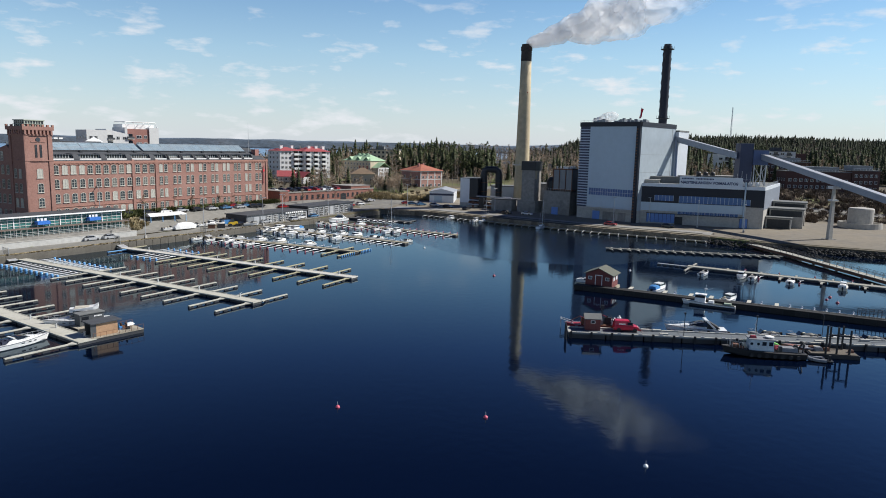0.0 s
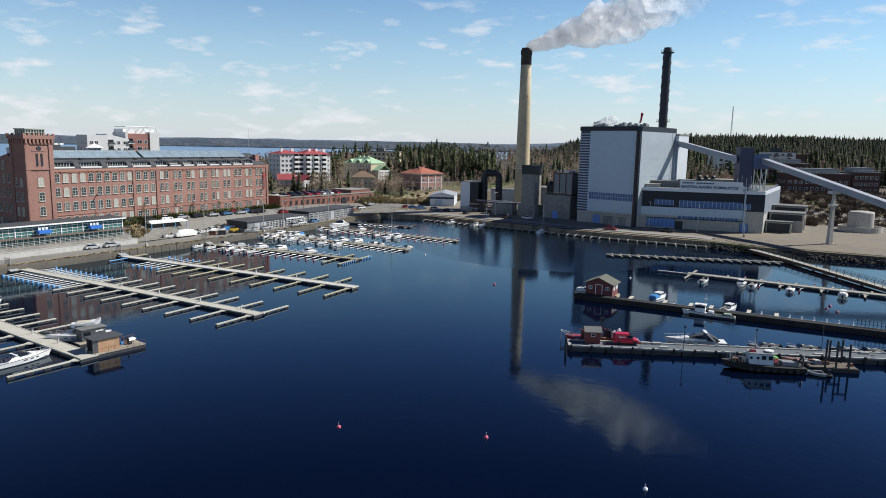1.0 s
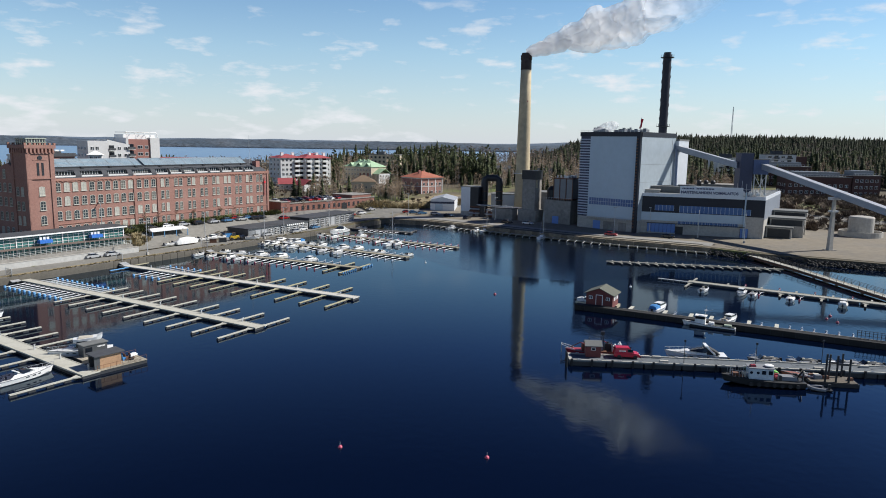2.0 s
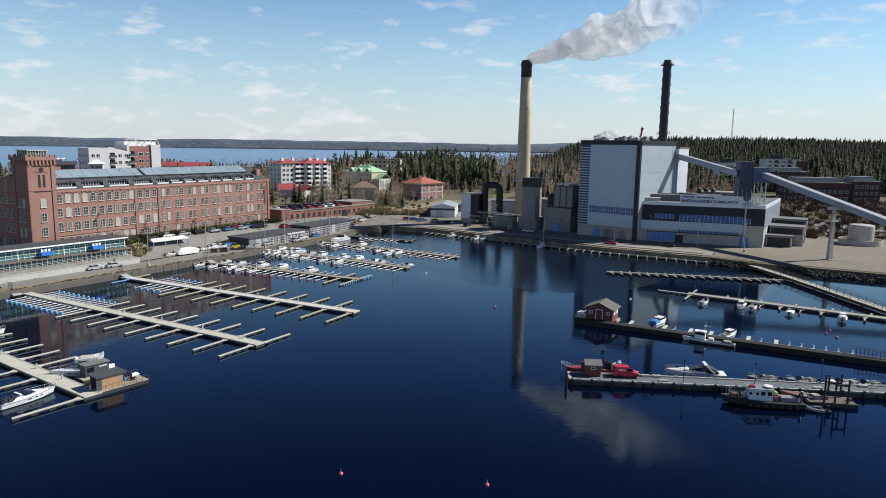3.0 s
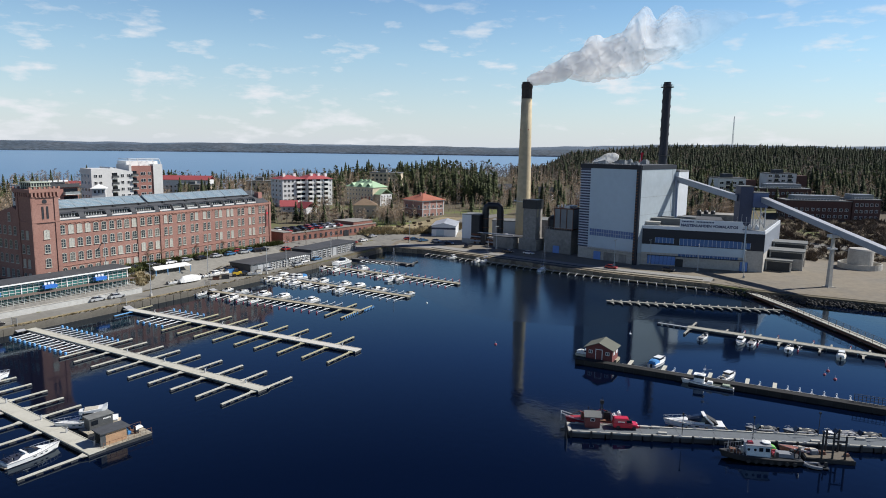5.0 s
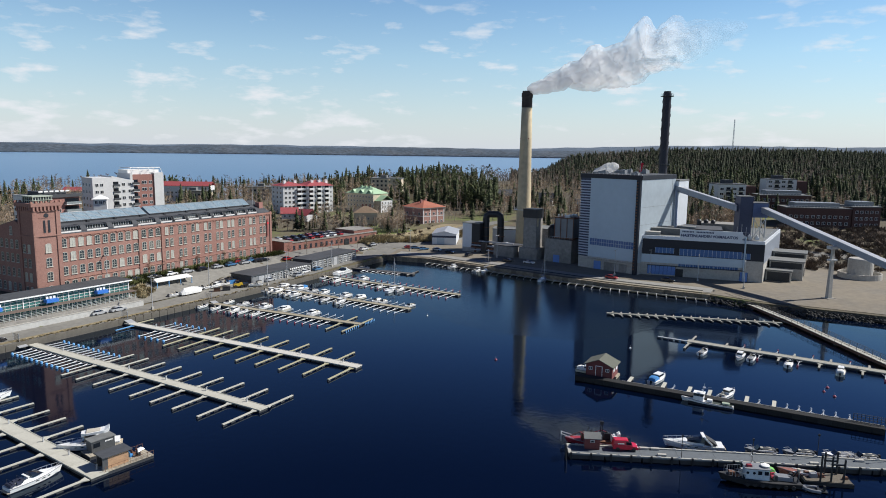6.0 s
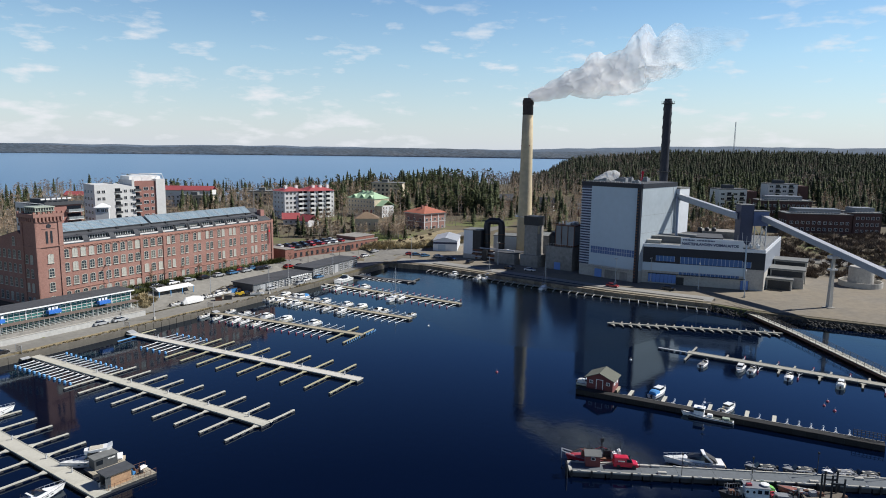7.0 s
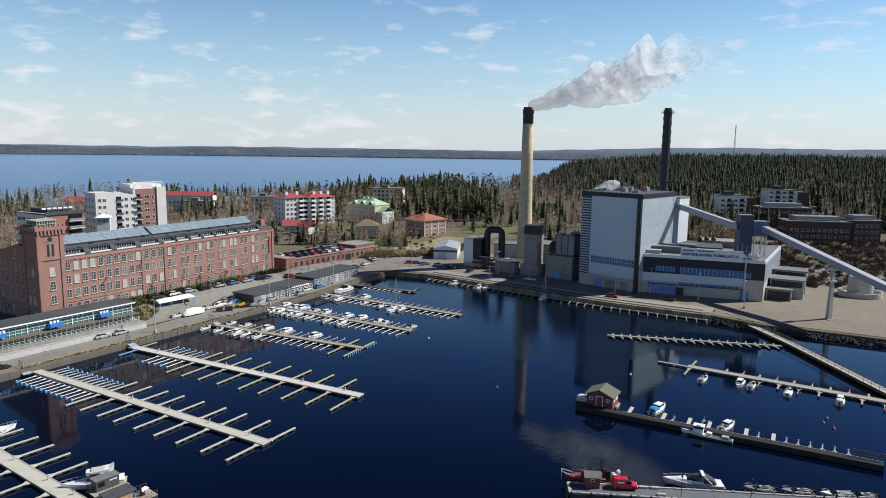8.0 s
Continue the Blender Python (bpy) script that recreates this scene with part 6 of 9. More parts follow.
def old_plant():
    """The older concrete boiler parts, ducts and sheds round the chimney's foot."""
    s = thing("concrete_silo", 32.6, 280.6, PLANT_Z, -36, "square stained concrete silo with a dark steel head", "silo")
    g = Geo()
    g.span(-3.0, 3.0, -2.7, 2.7, -1, 17.5)
    part("shaft", g, M_concrete_dark, s)
    g = Geo()
    g.span(-3.25, 3.25, -2.95, 2.95, 17.5, 21.2)
    part("head", g, M_dark, s, "dark steel silo head")
    g = Geo()
    g.span(-4.2, 4.2, -3.8, 3.8, -1, 5.0)
    part("plinth", g, M_concrete_dark, s)
    w = Geo()
    w.span(3.0, 3.05, -2.2, -0.6, 14.0, 17.3)
    part("window", w, M_concrete_chimney, s)
    a = thing("boiler_annex", 23.0, 286.5, PLANT_Z, -36, "low stained concrete annex beside the silo", "building")
    g = Geo()
    g.span(-5, 5, -4, 5, -1, 4.8)
    part("wall", g, M_concrete_dark, a)
    g = Geo()
    g.span(-5.2, 5.2, -4.2, 5.2, 4.8, 5.1)
    part("roof", g, M_roof_felt, a)
    e = thing("dust_filter", 44.5, 275.0, PLANT_Z, -36, "weathered steel dust filter on a dark concrete base", "industrial unit")
    g = Geo()
    g.span(-6, 6, -4.5, 6, -1, 9.6)
    part("base", g, M_concrete_dark, e)
    g = Geo()
    g.span(-2.2, 6.2, -3.6, 5.5, 10.4, 18.2)
    part("casing", g, M_grey_clad, e, "grey steel filter casing")
    g = Geo()
    for x in (-2.3, 0.4, 3.2, 6.0):
        g.span(x, x + 0.25, -3.85, -3.6, 9.6, 18.4)
    g.span(-2.3, 6.3, -3.9, 5.6, 18.2, 18.6)
    g.span(-2.3, 6.3, -3.9, 5.6, 10.0, 10.4)
    part("frame", g, M_rust, e)
    g = Geo()
    g.turned([(2.4, -1), (2.4, 13.5), (1.2, 15)], 16, -4.4, 0)
    part("hopper", g, M_dark, e, smooth=False)
    g = Geo()
    for y in (-2.5, 0.5, 3.5):
        g.tube((-1.2, y, 18.6), (-1.2, y, 19.6), 0.35, n=8)
        g.box(3, y, 18.6, 2.2, 1.4, 0.9)
    part("roof_unit", g, M_steel, e)
    rl = Geo()
    for i in range(12):
        rl.tube((-6 + i * 1.1, -4.4, 9.6), (-6 + i * 1.1, -4.4, 10.7), 0.04, n=4)
    rl.tube((-6, -4.4, 10.65), (6.1, -4.4, 10.65), 0.04, n=4)
    part("railing", rl, M_steel, e)
    dr = Geo()
    dr.box(-0.5, -4.55, 0, 2.8, 0.15, 3.2)
    part("door", dr, M_lblue, e)
    # inverted-U flue
    f = thing("flue_loop", 16.9, 298.0, PLANT_Z, -12, "large dark steel flue duct in an upside-down U", "duct")
    g = Geo()
    path = [(-3.3, 0, -0.5), (-3.3, 0, 14.6), (-3.0, 0, 16.0), (-1.9, 0, 16.9), (1.9, 0, 16.9), (3.0, 0, 16.0), (3.3, 0, 14.6), (3.3, 0, 2.0)]
    prev = None
    rings = []
    for i, p in enumerate(path):
        a = Vector(path[max(0, i - 1)])
        c = Vector(path[min(len(path) - 1, i + 1)])
        d = (c - a).normalized()
        u, v = Vector((0, 1, 0)), d.cross(Vector((0, 1, 0)))
        rings.append([tuple(Vector(p) + (u * math.cos(t) + v * math.sin(t)) * 1.5) for t in [2 * math.pi * k / 14 for k in range(14)]])
    g.loft(rings)
    part("duct", g, M_dark, f, smooth=False)
    fl = Geo()
    for z in (3, 7, 11):
        for x in (-3.3, 3.3):
            fl.turned([(1.5, z), (1.75, z), (1.75, z + 0.2), (1.5, z + 0.2)], 14, x, 0)
    part("flange", fl, M_rust, f)
    hb = thing("fan_house", 8.4, 300.0, PLANT_Z, -24, "tall fan house with pale and dark cladding", "building")
    g = Geo()
    g.span(-3.8, 0.6, -4, 5, 2.2, 12.8)
    part("pale_wall", g, M_clad_white, hb)
    g = Geo()
    g.span(0.6, 4.4, -4, 5, 2.2, 12.8)
    part("dark_wall", g, M_dark, hb)
    g = Geo()
    g.span(-3.8, 4.4, -4.05, 5, -1, 2.2)
    part("base", g, M_concrete, hb)
    g = Geo()
    g.span(-4.0, 4.6, -4.2, 5.2, 12.8, 13.1)
    part("roof", g, M_roof_grey, hb)
    mc = thing("pipe_gallery", 16.5, 291.5, PLANT_Z, -30, "dark tangle of pipes and fans below the flue", "pipes")
    rng = random.Random(5)
    for k in range(7):
        g = Geo()
        x, y = -9 + k * 2.9, rng.uniform(-1.5, 2.5)
        g.box(x, y, -0.6, 2.4, rng.uniform(2, 3.4), rng.uniform(2.2, 5.6), 0, 0.96)
        part("fan_casing", g, M_dark if k % 3 else M_rust, mc)
    for k in range(5):
        g = Geo()
        z = 1.6 + k * 0.9
        g.tube((-10, -2.0 + k * 0.5, z), (10, -2.0 + k * 0.5, z), 0.3, n=8)
        g.tube((-6 + k * 3, -2.0 + k * 0.5, z), (-6 + k * 3, 2.5, z), 0.3, n=8)
        part("pipe", g, M_rust if k % 2 else M_steel, mc)
    w = thing("white_hall", -5.4, 316.0, 2.9, -4, "low white steel hall with a shallow gable roof", "hall")
    g = Geo()
    g.span(-5.6, 5.8, 0, 22, -1, 5.0)
    g.add([(-5.6, 0, 5.0), (5.8, 0, 5.0), (0.1, 0, 6.4), (-5.6, 22, 5.0), (5.8, 22, 5.0), (0.1, 22, 6.4)], [(0, 1, 2), (3, 5, 4)])
    part("wall", g, M_clad_white, w)
    g = Geo()
    g.gable(-5.6, 5.8, 0, 22, 5.0, 6.4, 0.3, 0.15, axis="y")
    part("roof", g, M_steel, w)
    g = Geo()
    g.span(-5.62, 5.82, -0.05, 0, 3.4, 4.3)
    part("stripe", g, M_blue_metal, w)
    g = Geo()
    g.box(-1.5, -0.1, -0.1, 3.6, 0.15, 3.2)
    part("door", g, M_clad, w)
    for x, y, yaw, l, d, hgt, m in ((24, 312, -10, 12, 10, 9, M_clad_white), (40, 300, -36, 22, 12, 11, M_concrete_dark), (60, 285, -40, 24, 14, 14, M_concrete_dark)):
        u = thing("plant_building", x, y, PLANT_Z, yaw, "plain industrial building behind the chimney", "building")
        g = Geo()
        g.span(-l / 2, l / 2, -d / 2, d / 2, -1, hgt)
        part("wall", g, m, u)
        g = Geo()
        g.span(-l / 2 - .2, l / 2 + .2, -d / 2 - .2, d / 2 + .2, hgt, hgt + 0.35)
        part("roof", g, M_roof_grey, u)
    # stepped concrete sheds on the sunlit side
    for x, y, l, d, hgt in ((116.6, 240.4, 8.2, 4.2, 3.8), (122.2, 246.4, 11.0, 8.4, 6.6), (127.6, 255.6, 11.0, 8.4, 8.4)):
        u = thing("plant_shed", x, y, 2.7, -28, "flat-roofed concrete shed with dark openings", "shed")
        g = Geo()
        g.span(-l / 2, l / 2, -d / 2, d / 2, -1, hgt)
        part("wall", g, M_concrete, u)
        g = Geo()
        g.span(-l / 2 - 0.4, l / 2 + 0.4, -d / 2 - 0.5, d / 2 + 0.3, hgt, hgt + 0.45)
        part("roof", g, M_roof_grey, u)
        g = Geo()
        g.span(-l / 2 + 0.5, l / 2 - 0.5, -d / 2 - 0.06, -d / 2, 0.2 if hgt < 4 else hgt - 2.4, hgt - 0.3)
        part("opening", g, M_dark, u)
        if hgt > 4:
            g = Geo()
            for k in range(4):
                g.span(l / 2 - 0.02, l / 2 + 0.35, -d / 2, d / 2, hgt - 1.7 + k * 0.4, hgt - 1.58 + k * 0.4)
            part("louvre", g, M_concrete_dark, u)
    t = thing("storage_tank", 150.6, 249.0, 2.9, 0, "low pale concrete tank inside a round bund", "tank")
    g = Geo()
    g.turned([(7.2, -1), (7.2, 1.9), (6.8, 1.9), (6.8, 0.6)], 32)
    part("bund", g, M_concrete, t)
    g = Geo()
    g.turned([(4.2, 0), (4.2, 6.8), (3.9, 7.2), (0.4, 7.6)], 28)
    part("tank", g, M_concrete, t)


old_plant()


def street_lamp():
    """One lamp with parts; copied along the quays."""
    l = thing("street_lamp", 0, 0, 0, 0, "grey steel street lamp on a concrete foot", "street lamp", "quay lamps")
    g = Geo()
    g.tube((0, 0, 0), (0, 0, 9.5), 0.13, 0.07, 8)
    part("pole", g, M_steel, l)
    g = Geo()
    g.box(0, 0, -0.3, 0.7, 0.7, 1.2, 0, 0.8)
    part("foot", g, M_concrete, l)
    g = Geo()
    g.box(0, -0.75, 9.4, 0.35, 1.0, 0.16)
    g.box(0, 0.75, 9.4, 0.35, 1.0, 0.16)
    g.tube((0, -1.0, 9.45), (0, 1.0, 9.45), 0.05, n=6)
    part("head", g, M_steel, l)
    return l


lamp0 = street_lamp()
LAMPS = [(59.3, 246.0, -40), (72.6, 247.2, -40), (86.6, 236.8, -22), (97.8, 224.8, -22), (17.8, 281.0, -36), (-20, 296, 30), (-48, 258, 60), (-63, 222, 60), (-86, 186, 60), (-60, 236, 60), (-80, 214, 60), (-105, 198, 60)]
lamp0.matrix_basis = pose(LAMPS[0][0], LAMPS[0][1], gz(LAMPS[0][0], LAMPS[0][1]), 0, 0, LAMPS[0][2])
for x, y, a in LAMPS[1:]:
    copy_thing(lamp0, pose(x, y, gz(x, y), 0, 0, a))


def radio_mast():
    m = thing("radio_mast", 402, 1000, gz(402, 1000), 0, "thin lattice radio mast rising above the forest", "mast")
    g = Geo()
    for a in (0, 2.09, 4.19):
        g.tube((1.2 * math.cos(a), 1.2 * math.sin(a), 0), (0.5 * math.cos(a), 0.5 * math.sin(a), 53), 0.22, n=4)
    for i in range(30):
        a = i * 2.09
        r = 1.1 - 0.02 * i
        g.tube((r * math.cos(a), r * math.sin(a), i * 1.75), (r * math.cos(a + 2.09), r * math.sin(a + 2.09), i * 1.75 + 1.7), 0.12, n=3)
    part("lattice", g, M_steel, m)


radio_mast()


def steam():
    """The white steam trailing from the tall chimney: a billowing body in thin outer veils."""
    m = bpy.data.materials.new("steam")
    m.use_nodes = True
    N, L = m.node_tree.nodes, m.node_tree.links
    tr, df, mx = N.new("ShaderNodeBsdfTranslucent"), N.new("ShaderNodeBsdfDiffuse"), N.new("ShaderNodeMixShader")
    for q in (tr, df):
        q.inputs["Color"].default_value = (0.99, 0.99, 0.99, 1)
    mx.inputs[0].default_value = 0.25
    L.new(tr.outputs[0], mx.inputs[1])
    L.new(df.outputs[0], mx.inputs[2])
    tp, thick = N.new("ShaderNodeBsdfTransparent"), N.new("ShaderNodeMixShader")
    # the steam thins out downwind
    tc, sx, mr = N.new("ShaderNodeTexCoord"), N.new("ShaderNodeSeparateXYZ"), N.new("ShaderNodeMapRange")
    mr.interpolation_type = "SMOOTHSTEP"
    for key, val in (("From Min", 20.0), ("From Max", 76.0), ("To Min", 0.42), ("To Max", 0.02)):
        mr.inputs[key].default_value = val
    L.new(tc.outputs["Object"], sx.inputs[0])
    L.new(sx.outputs["X"], mr.inputs["Value"])
    L.new(mr.outputs[0], thick.inputs[0])
    L.new(tp.outputs[0], thick.inputs[1])
    L.new(mx.outputs[0], thick.inputs[2])
    L.new(thick.outputs[0], N["Material Output"].inputs["Surface"])
    s = thing("steam_plume", 30.3, 299.0, PLANT_Z + 70.4, 0, "white steam plume drifting from the chimney top", "steam")

    TOWERS = ((0.09, 0.04, 0.25), (0.17, 0.04, 0.5), (0.285, 0.05, 0.85), (0.38, 0.04, 0.35), (0.485, 0.055, 1.25), (0.61, 0.045, 0.8))

    def line(t):
        return (92 * t, -22 * t, 0.2 + 22 * t ** 0.86 + 10 * max(0.0, t - 0.45) + 0.8 * math.sin(t * 11) * t)

    def width(t):
        return 1.7 + 6.2 * smooth(t / 0.46) ** 0.6 - 2.2 * smooth((t - 0.56) / 0.3)

    def puff(p):
        """Round billows with creases between them."""
        return math.sqrt(max(0.0, 1 - (noise.voronoi(p)[0][0] / 0.95) ** 2))

    for name, grow, lumps in (("dense_steam", 0.58, 1.0), ("middle_steam", 0.80, 1.0), ("outer_steam", 1.0, 1.0)):
        g = Geo()
        rings = []
        n = 110
        for i in range(231):
            u = 0.92 * i / 230
            x, y, z = line(u)
            w = width(u) * grow * math.sqrt(max(0.0, 1 - (max(0.0, u - 0.62) / 0.30) ** 2)) + 0.03
            rise = sum(h * math.exp(-((u - c) / k) ** 4) for c, k, h in TOWERS)
            ring = []
            for j in range(n):
                a = 2 * math.pi * j / n
                d = Vector((x, math.cos(a) * w, math.sin(a) * w + z))
                up = max(0.0, math.sin(a + 0.2)) ** 2.5
                q = w * (0.34 + 0.75 * rise * up + lumps * (0.66 * puff(d * 0.17) + 0.20 * puff(d * 0.36 + Vector((7, 3, 1))) + 0.05 * puff(d * 0.8)) + 0.30 * noise.noise(d * 0.08))
                ring.append((x + 1.2 * noise.noise(d * 0.25), y + q * math.cos(a), z + q * math.sin(a)))
            rings.append(ring)
        g.loft(rings)
        part(name, g, m, s, smooth=True)
    # a small puff of steam drifting over the boiler roof
    g = Geo()
    rings = []
    for c in range(60):
        u = c / 59
        w = (0.2 + 1.5 * smooth(u / 0.6)) * math.sqrt(max(0.0, 1 - (max(0.0, u - 0.7) / 0.3) ** 2)) + 0.04
        x, z = 23 + 10 * u, -33.0 + 2.2 * u ** 0.7
        ring = []
        for j in range(40):
            a = 2 * math.pi * j / 40
            d = Vector((x, math.cos(a) * w, math.sin(a) * w))
            q = w * (0.45 + 0.5 * puff(d * 0.5) + 0.3 * puff(d * 1.1))
            ring.append((x, -34.5 + q * math.cos(a), z + q * math.sin(a)))
        rings.append(ring)
    g.loft(rings)
    part("vent_steam", g, m, s, "small white steam puff over the roof", smooth=True)


steam()

# ---- floating piers ----
def finger_mesh(ln, w=0.42, deck=None):
    """A walk-on finger along +y with a widened root, floats below."""
    g = Geo()
    g.prism([(-w / 2 - 0.5, 0), (w / 2 + 0.5, 0), (w / 2, 1.0), (w / 2, ln), (-w / 2, ln), (-w / 2, 1.0)], 0.32, 0.46)
    g.k = 1
    n = max(2, int(ln / 1.9))
    for i in range(n):
        y = 1.6 + (ln - 2.0) * i / (n - 1)
        g.box(0, y, -0.25, w * 0.9, 0.95, 0.55)
    g.k = 2
    g.box(0, ln / 2, 0.2, w + 0.06, ln, 0.12)
    return g.mesh("finger", [deck or M_deck, M_float, M_float])


def boom_mesh(ln):
    """A thin steel mooring boom along +y with a V root."""
    g = Geo()
    g.tube((0, 0.6, 0.3), (0, ln, 0.22), 0.09, n=6)
    g.tube((-0.6, 0, 0.36), (0, 1.8, 0.3), 0.06, n=5)
    g.tube((0.6, 0, 0.36), (0, 1.8, 0.3), 0.06, n=5)
    return g.mesh("boom", [M_steel])


def float_mesh(material, r=0.34):
    g = Geo()
    g.turned([(r * 0.6, -0.15), (r, 0.0), (r, 0.42), (r * 0.55, 0.55)], 10)
    return g.mesh("boom_float", [material])


F_blue, F_red, F_pale = float_mesh(M_blue_float, 0.28), float_mesh(M_red_float, 0.2), float_mesh(mat("pale_buoy", (0.45, 0.52, 0.62), 0.5, var=0.1), 0.19)

F_blue_s = float_mesh(M_blue_float, 0.17)


def pier(x0, y0, x1, y1, width, label, deck=None, name="floating_pier", module=6.0, z=0.0):
    """A floating pier: a row of deck slabs on pontoons; local x along it. Returns the thing and its length."""
    yaw = math.degrees(math.atan2(y1 - y0, x1 - x0))
    L = math.hypot(x1 - x0, y1 - y0)
    p = thing(name, x0, y0, z, yaw, label, "pier", "floating piers")
    n = max(1, round(L / module))
    g = Geo()
    g.box(0, 0, 0.42, L / n - 0.03, width, 0.16)
    slab = g.mesh("deck_slab", deck or M_deck)
    g = Geo()
    g.box(0, 0, -0.4, L / n - 0.25, width - 0.12, 0.82)
    pont = g.mesh("pontoon", M_float)
    for i in range(n):
        m = pose((i + 0.5) * L / n, 0, 0)
        d = part("deck_slab", slab, None, p, at=m)
        part("pontoon", pont, None, p, at=m)
    edge = Geo()
    for s in (-1, 1):
        edge.span(0, L, s * (width / 2 - 0.06) - 0.06, s * (width / 2 - 0.06) + 0.06, 0.58, 0.64)
    part("kerb", edge, deck or M_deck, p)
    return p, L


def fingers(p, spots, side, ln, width, deck=None):
    me = finger_mesh(ln, deck=deck)
    for s in spots:
        part("finger", me, None, p, at=pose(s, side * width / 2, 0, 0, 0, 0 if side > 0 else 180))


def booms(p, spots, side, ln, width, fl):
    me = boom_mesh(ln)
    for s in spots:
        b = part("boom", me, None, p, at=pose(s, side * width / 2, 0, 0, 0, 0 if side > 0 else 180))
        if fl:
            part("boom_float", fl, None, b, at=pose(0, ln, 0))


def power_posts(p, spots, y=0.7):
    g = Geo()
    g.box(0, 0, 0.58, 0.2, 0.2, 0.75, 0, 0.9)
    g.tube((0, 0, 1.3), (0.3, 0, 1.45), 0.05, n=5)
    me = g.mesh("power_post", M_steel)
    for s in spots:
        part("power_post", me, None, p, at=pose(s, y, 0))


# side +1 is to the left of a pier as it runs out from the quay
M_deck_b = mat("pale_concrete_deck", (0.55, 0.53, 0.475), 0.85, var=0.06, fine=2.5, coarse=0.25)
M_finger_b = mat("mossy_finger_deck", (0.42, 0.39, 0.25), 0.85, var=0.14)
A, LA = pier(-102.6, 155.0, -34.1, 117.4, 2.3, "long floating pier with concrete deck and empty walk-on fingers")
fingers(A, [77.0, 70.5, 63.8, 57.6, 51.6, 45.2, 40.0, 34.2, 29.2], -1, 7.6, 2.3)
fingers(A, [77.6, 71.0, 64.4, 58.4, 51.8, 45.4, 40.0, 34.4, 29.2], 1, 6.9, 2.3)
booms(A, [27.0 - 1.95 * i for i in range(12)], -1, 5.0, 2.3, F_blue)
booms(A, [27.2 - 1.95 * i for i in range(12)], 1, 4.6, 2.3, F_blue)
power_posts(A, [14, 26, 38, 50, 62, 73])
B, LB = pier(-87.6, 174.8, -20.3, 142.3, 2.4, "long floating pier with pale deck and mossy fingers", M_deck_b)
fingers(B, [73.6, 67.0, 60.4, 53.8, 48.0, 41.4, 35.4, 30.0, 24.8], -1, 8.6, 2.4, M_finger_b)
fingers(B, [67.6, 61.0, 54.2, 47.8, 41.2, 34.8, 29.2, 24.6], 1, 7.4, 2.4, M_finger_b)
booms(B, [21.5 - 2.2 * i for i in range(5)], -1, 5.6, 2.4, F_blue)
booms(B, [21.5 - 2.2 * i for i in range(6)], 1, 5.2, 2.4, F_blue)
fingers(B, [3.4], -1, 5.2, 2.4, M_blue_float)
fingers(B, [2.2], 1, 5.2, 2.4, M_finger_b)
power_posts(B, [10, 22, 34, 46, 58, 70])
C, LC = pier(-112.0, 131.2, -50.6, 91.2, 2.6, "wide floating pier with concrete deck and mooring fingers")
LCo = 41.2
fingers(C, [s + LCo for s in (31.4, 18.2, 12.0, 5.4, -1.5, -8)], -1, 9.0, 2.9)
fingers(C, [s + LCo for s in (18.5, 12.4, 6.6, 0.8, -5.0, -11)], 1, 6.4, 2.9)
power_posts(C, [s + LCo for s in (2, 14, 22, 30)])
D, LD = pier(-77.8, 200.6, -25.0, 178.0, 2.0, "wooden floating pier crowded with small motor boats", M_deck_wood)
fingers(D, [56.6, 51.6], -1, 7.4, 2.0, M_finger_b)
fingers(D, [56.9, 51.8], 1, 6.0, 2.0, M_finger_b)
for s in range(7):
    part("boom_float", F_blue_s, None, D, at=pose(57.5, -1.6 - s * 1.0, 0))
    part("boom_float", F_blue_s, None, D, at=pose(57.8, 1.6 + s * 0.8, 0))
booms(D, [47.6 - 2.5 * i for i in range(15)], -1, 5.4, 2.0, F_red)
booms(D, [47.6 - 2.5 * i for i in range(15)], 1, 5.0, 2.0, F_pale)
E_, LE = pier(-63.2, 223.6, -13.0, 196.6, 2.0, "wooden floating pier with boats on both sides", M_deck_wood)
booms(E_, [55.5 - 2.5 * i for i in range(19)], -1, 5.2, 2.0, F_pale)
booms(E_, [53.5 - 2.5 * i for i in range(19)], 1, 5.0, 2.0, F_pale)
F_, LF = pier(-52.6, 247.4, 2.0, 217.4, 2.0, "wooden floating pier with red boom floats", M_deck_wood)
booms(F_, [60.5 - 2.7 * i for i in range(20)], -1, 5.2, 2.0, F_red)
booms(F_, [59 - 2.7 * i for i in range(20)], 1, 5.0, 2.0, F_red)
G_, LG = pier(-41.2, 263.6, -15.4, 253.0, 2.2, "short dark floating pier with a crosswise end", mat("dark_planks", (0.13, 0.125, 0.12), 0.85, var=0.15), module=4.0)
fingers(G_, [26.2], 1, 6.2, 2.2, M_concrete_dark)
fingers(G_, [26.2], -1, 2.0, 2.2, M_concrete_dark)
booms(G_, [22 - 2.2 * i for i in range(8)], -1, 3.0, 2.2, None)
M_deck_r = mat("worn_concrete_deck", (0.32, 0.31, 0.265), 0.88, var=0.14, fine=2.0, coarse=0.25, tint=(0.27, 0.26, 0.22))
R2, LR = pier(60.0, 168.0, 118.0, 132.4, 2.4, "pale floating pier with short moorings and covered boats", M_deck_r)
fingers(R2, [13.0 + 8.4 * i for i in range(6)], -1, 3.6, 2.4, M_deck_r)
booms(R2, [17.2 + 8.4 * i for i in range(6)], -1, 4.6, 2.4, F_red)
fingers(R2, [9.0 + 7.6 * i for i in range(7)], 1, 2.6, 2.4, M_deck_r)
booms(R2, [12.8 + 7.6 * i for i in range(6)], 1, 3.6, 2.4, F_red)
fingers(R2, [0.8], -1, 5.6, 2.4, M_deck_r)
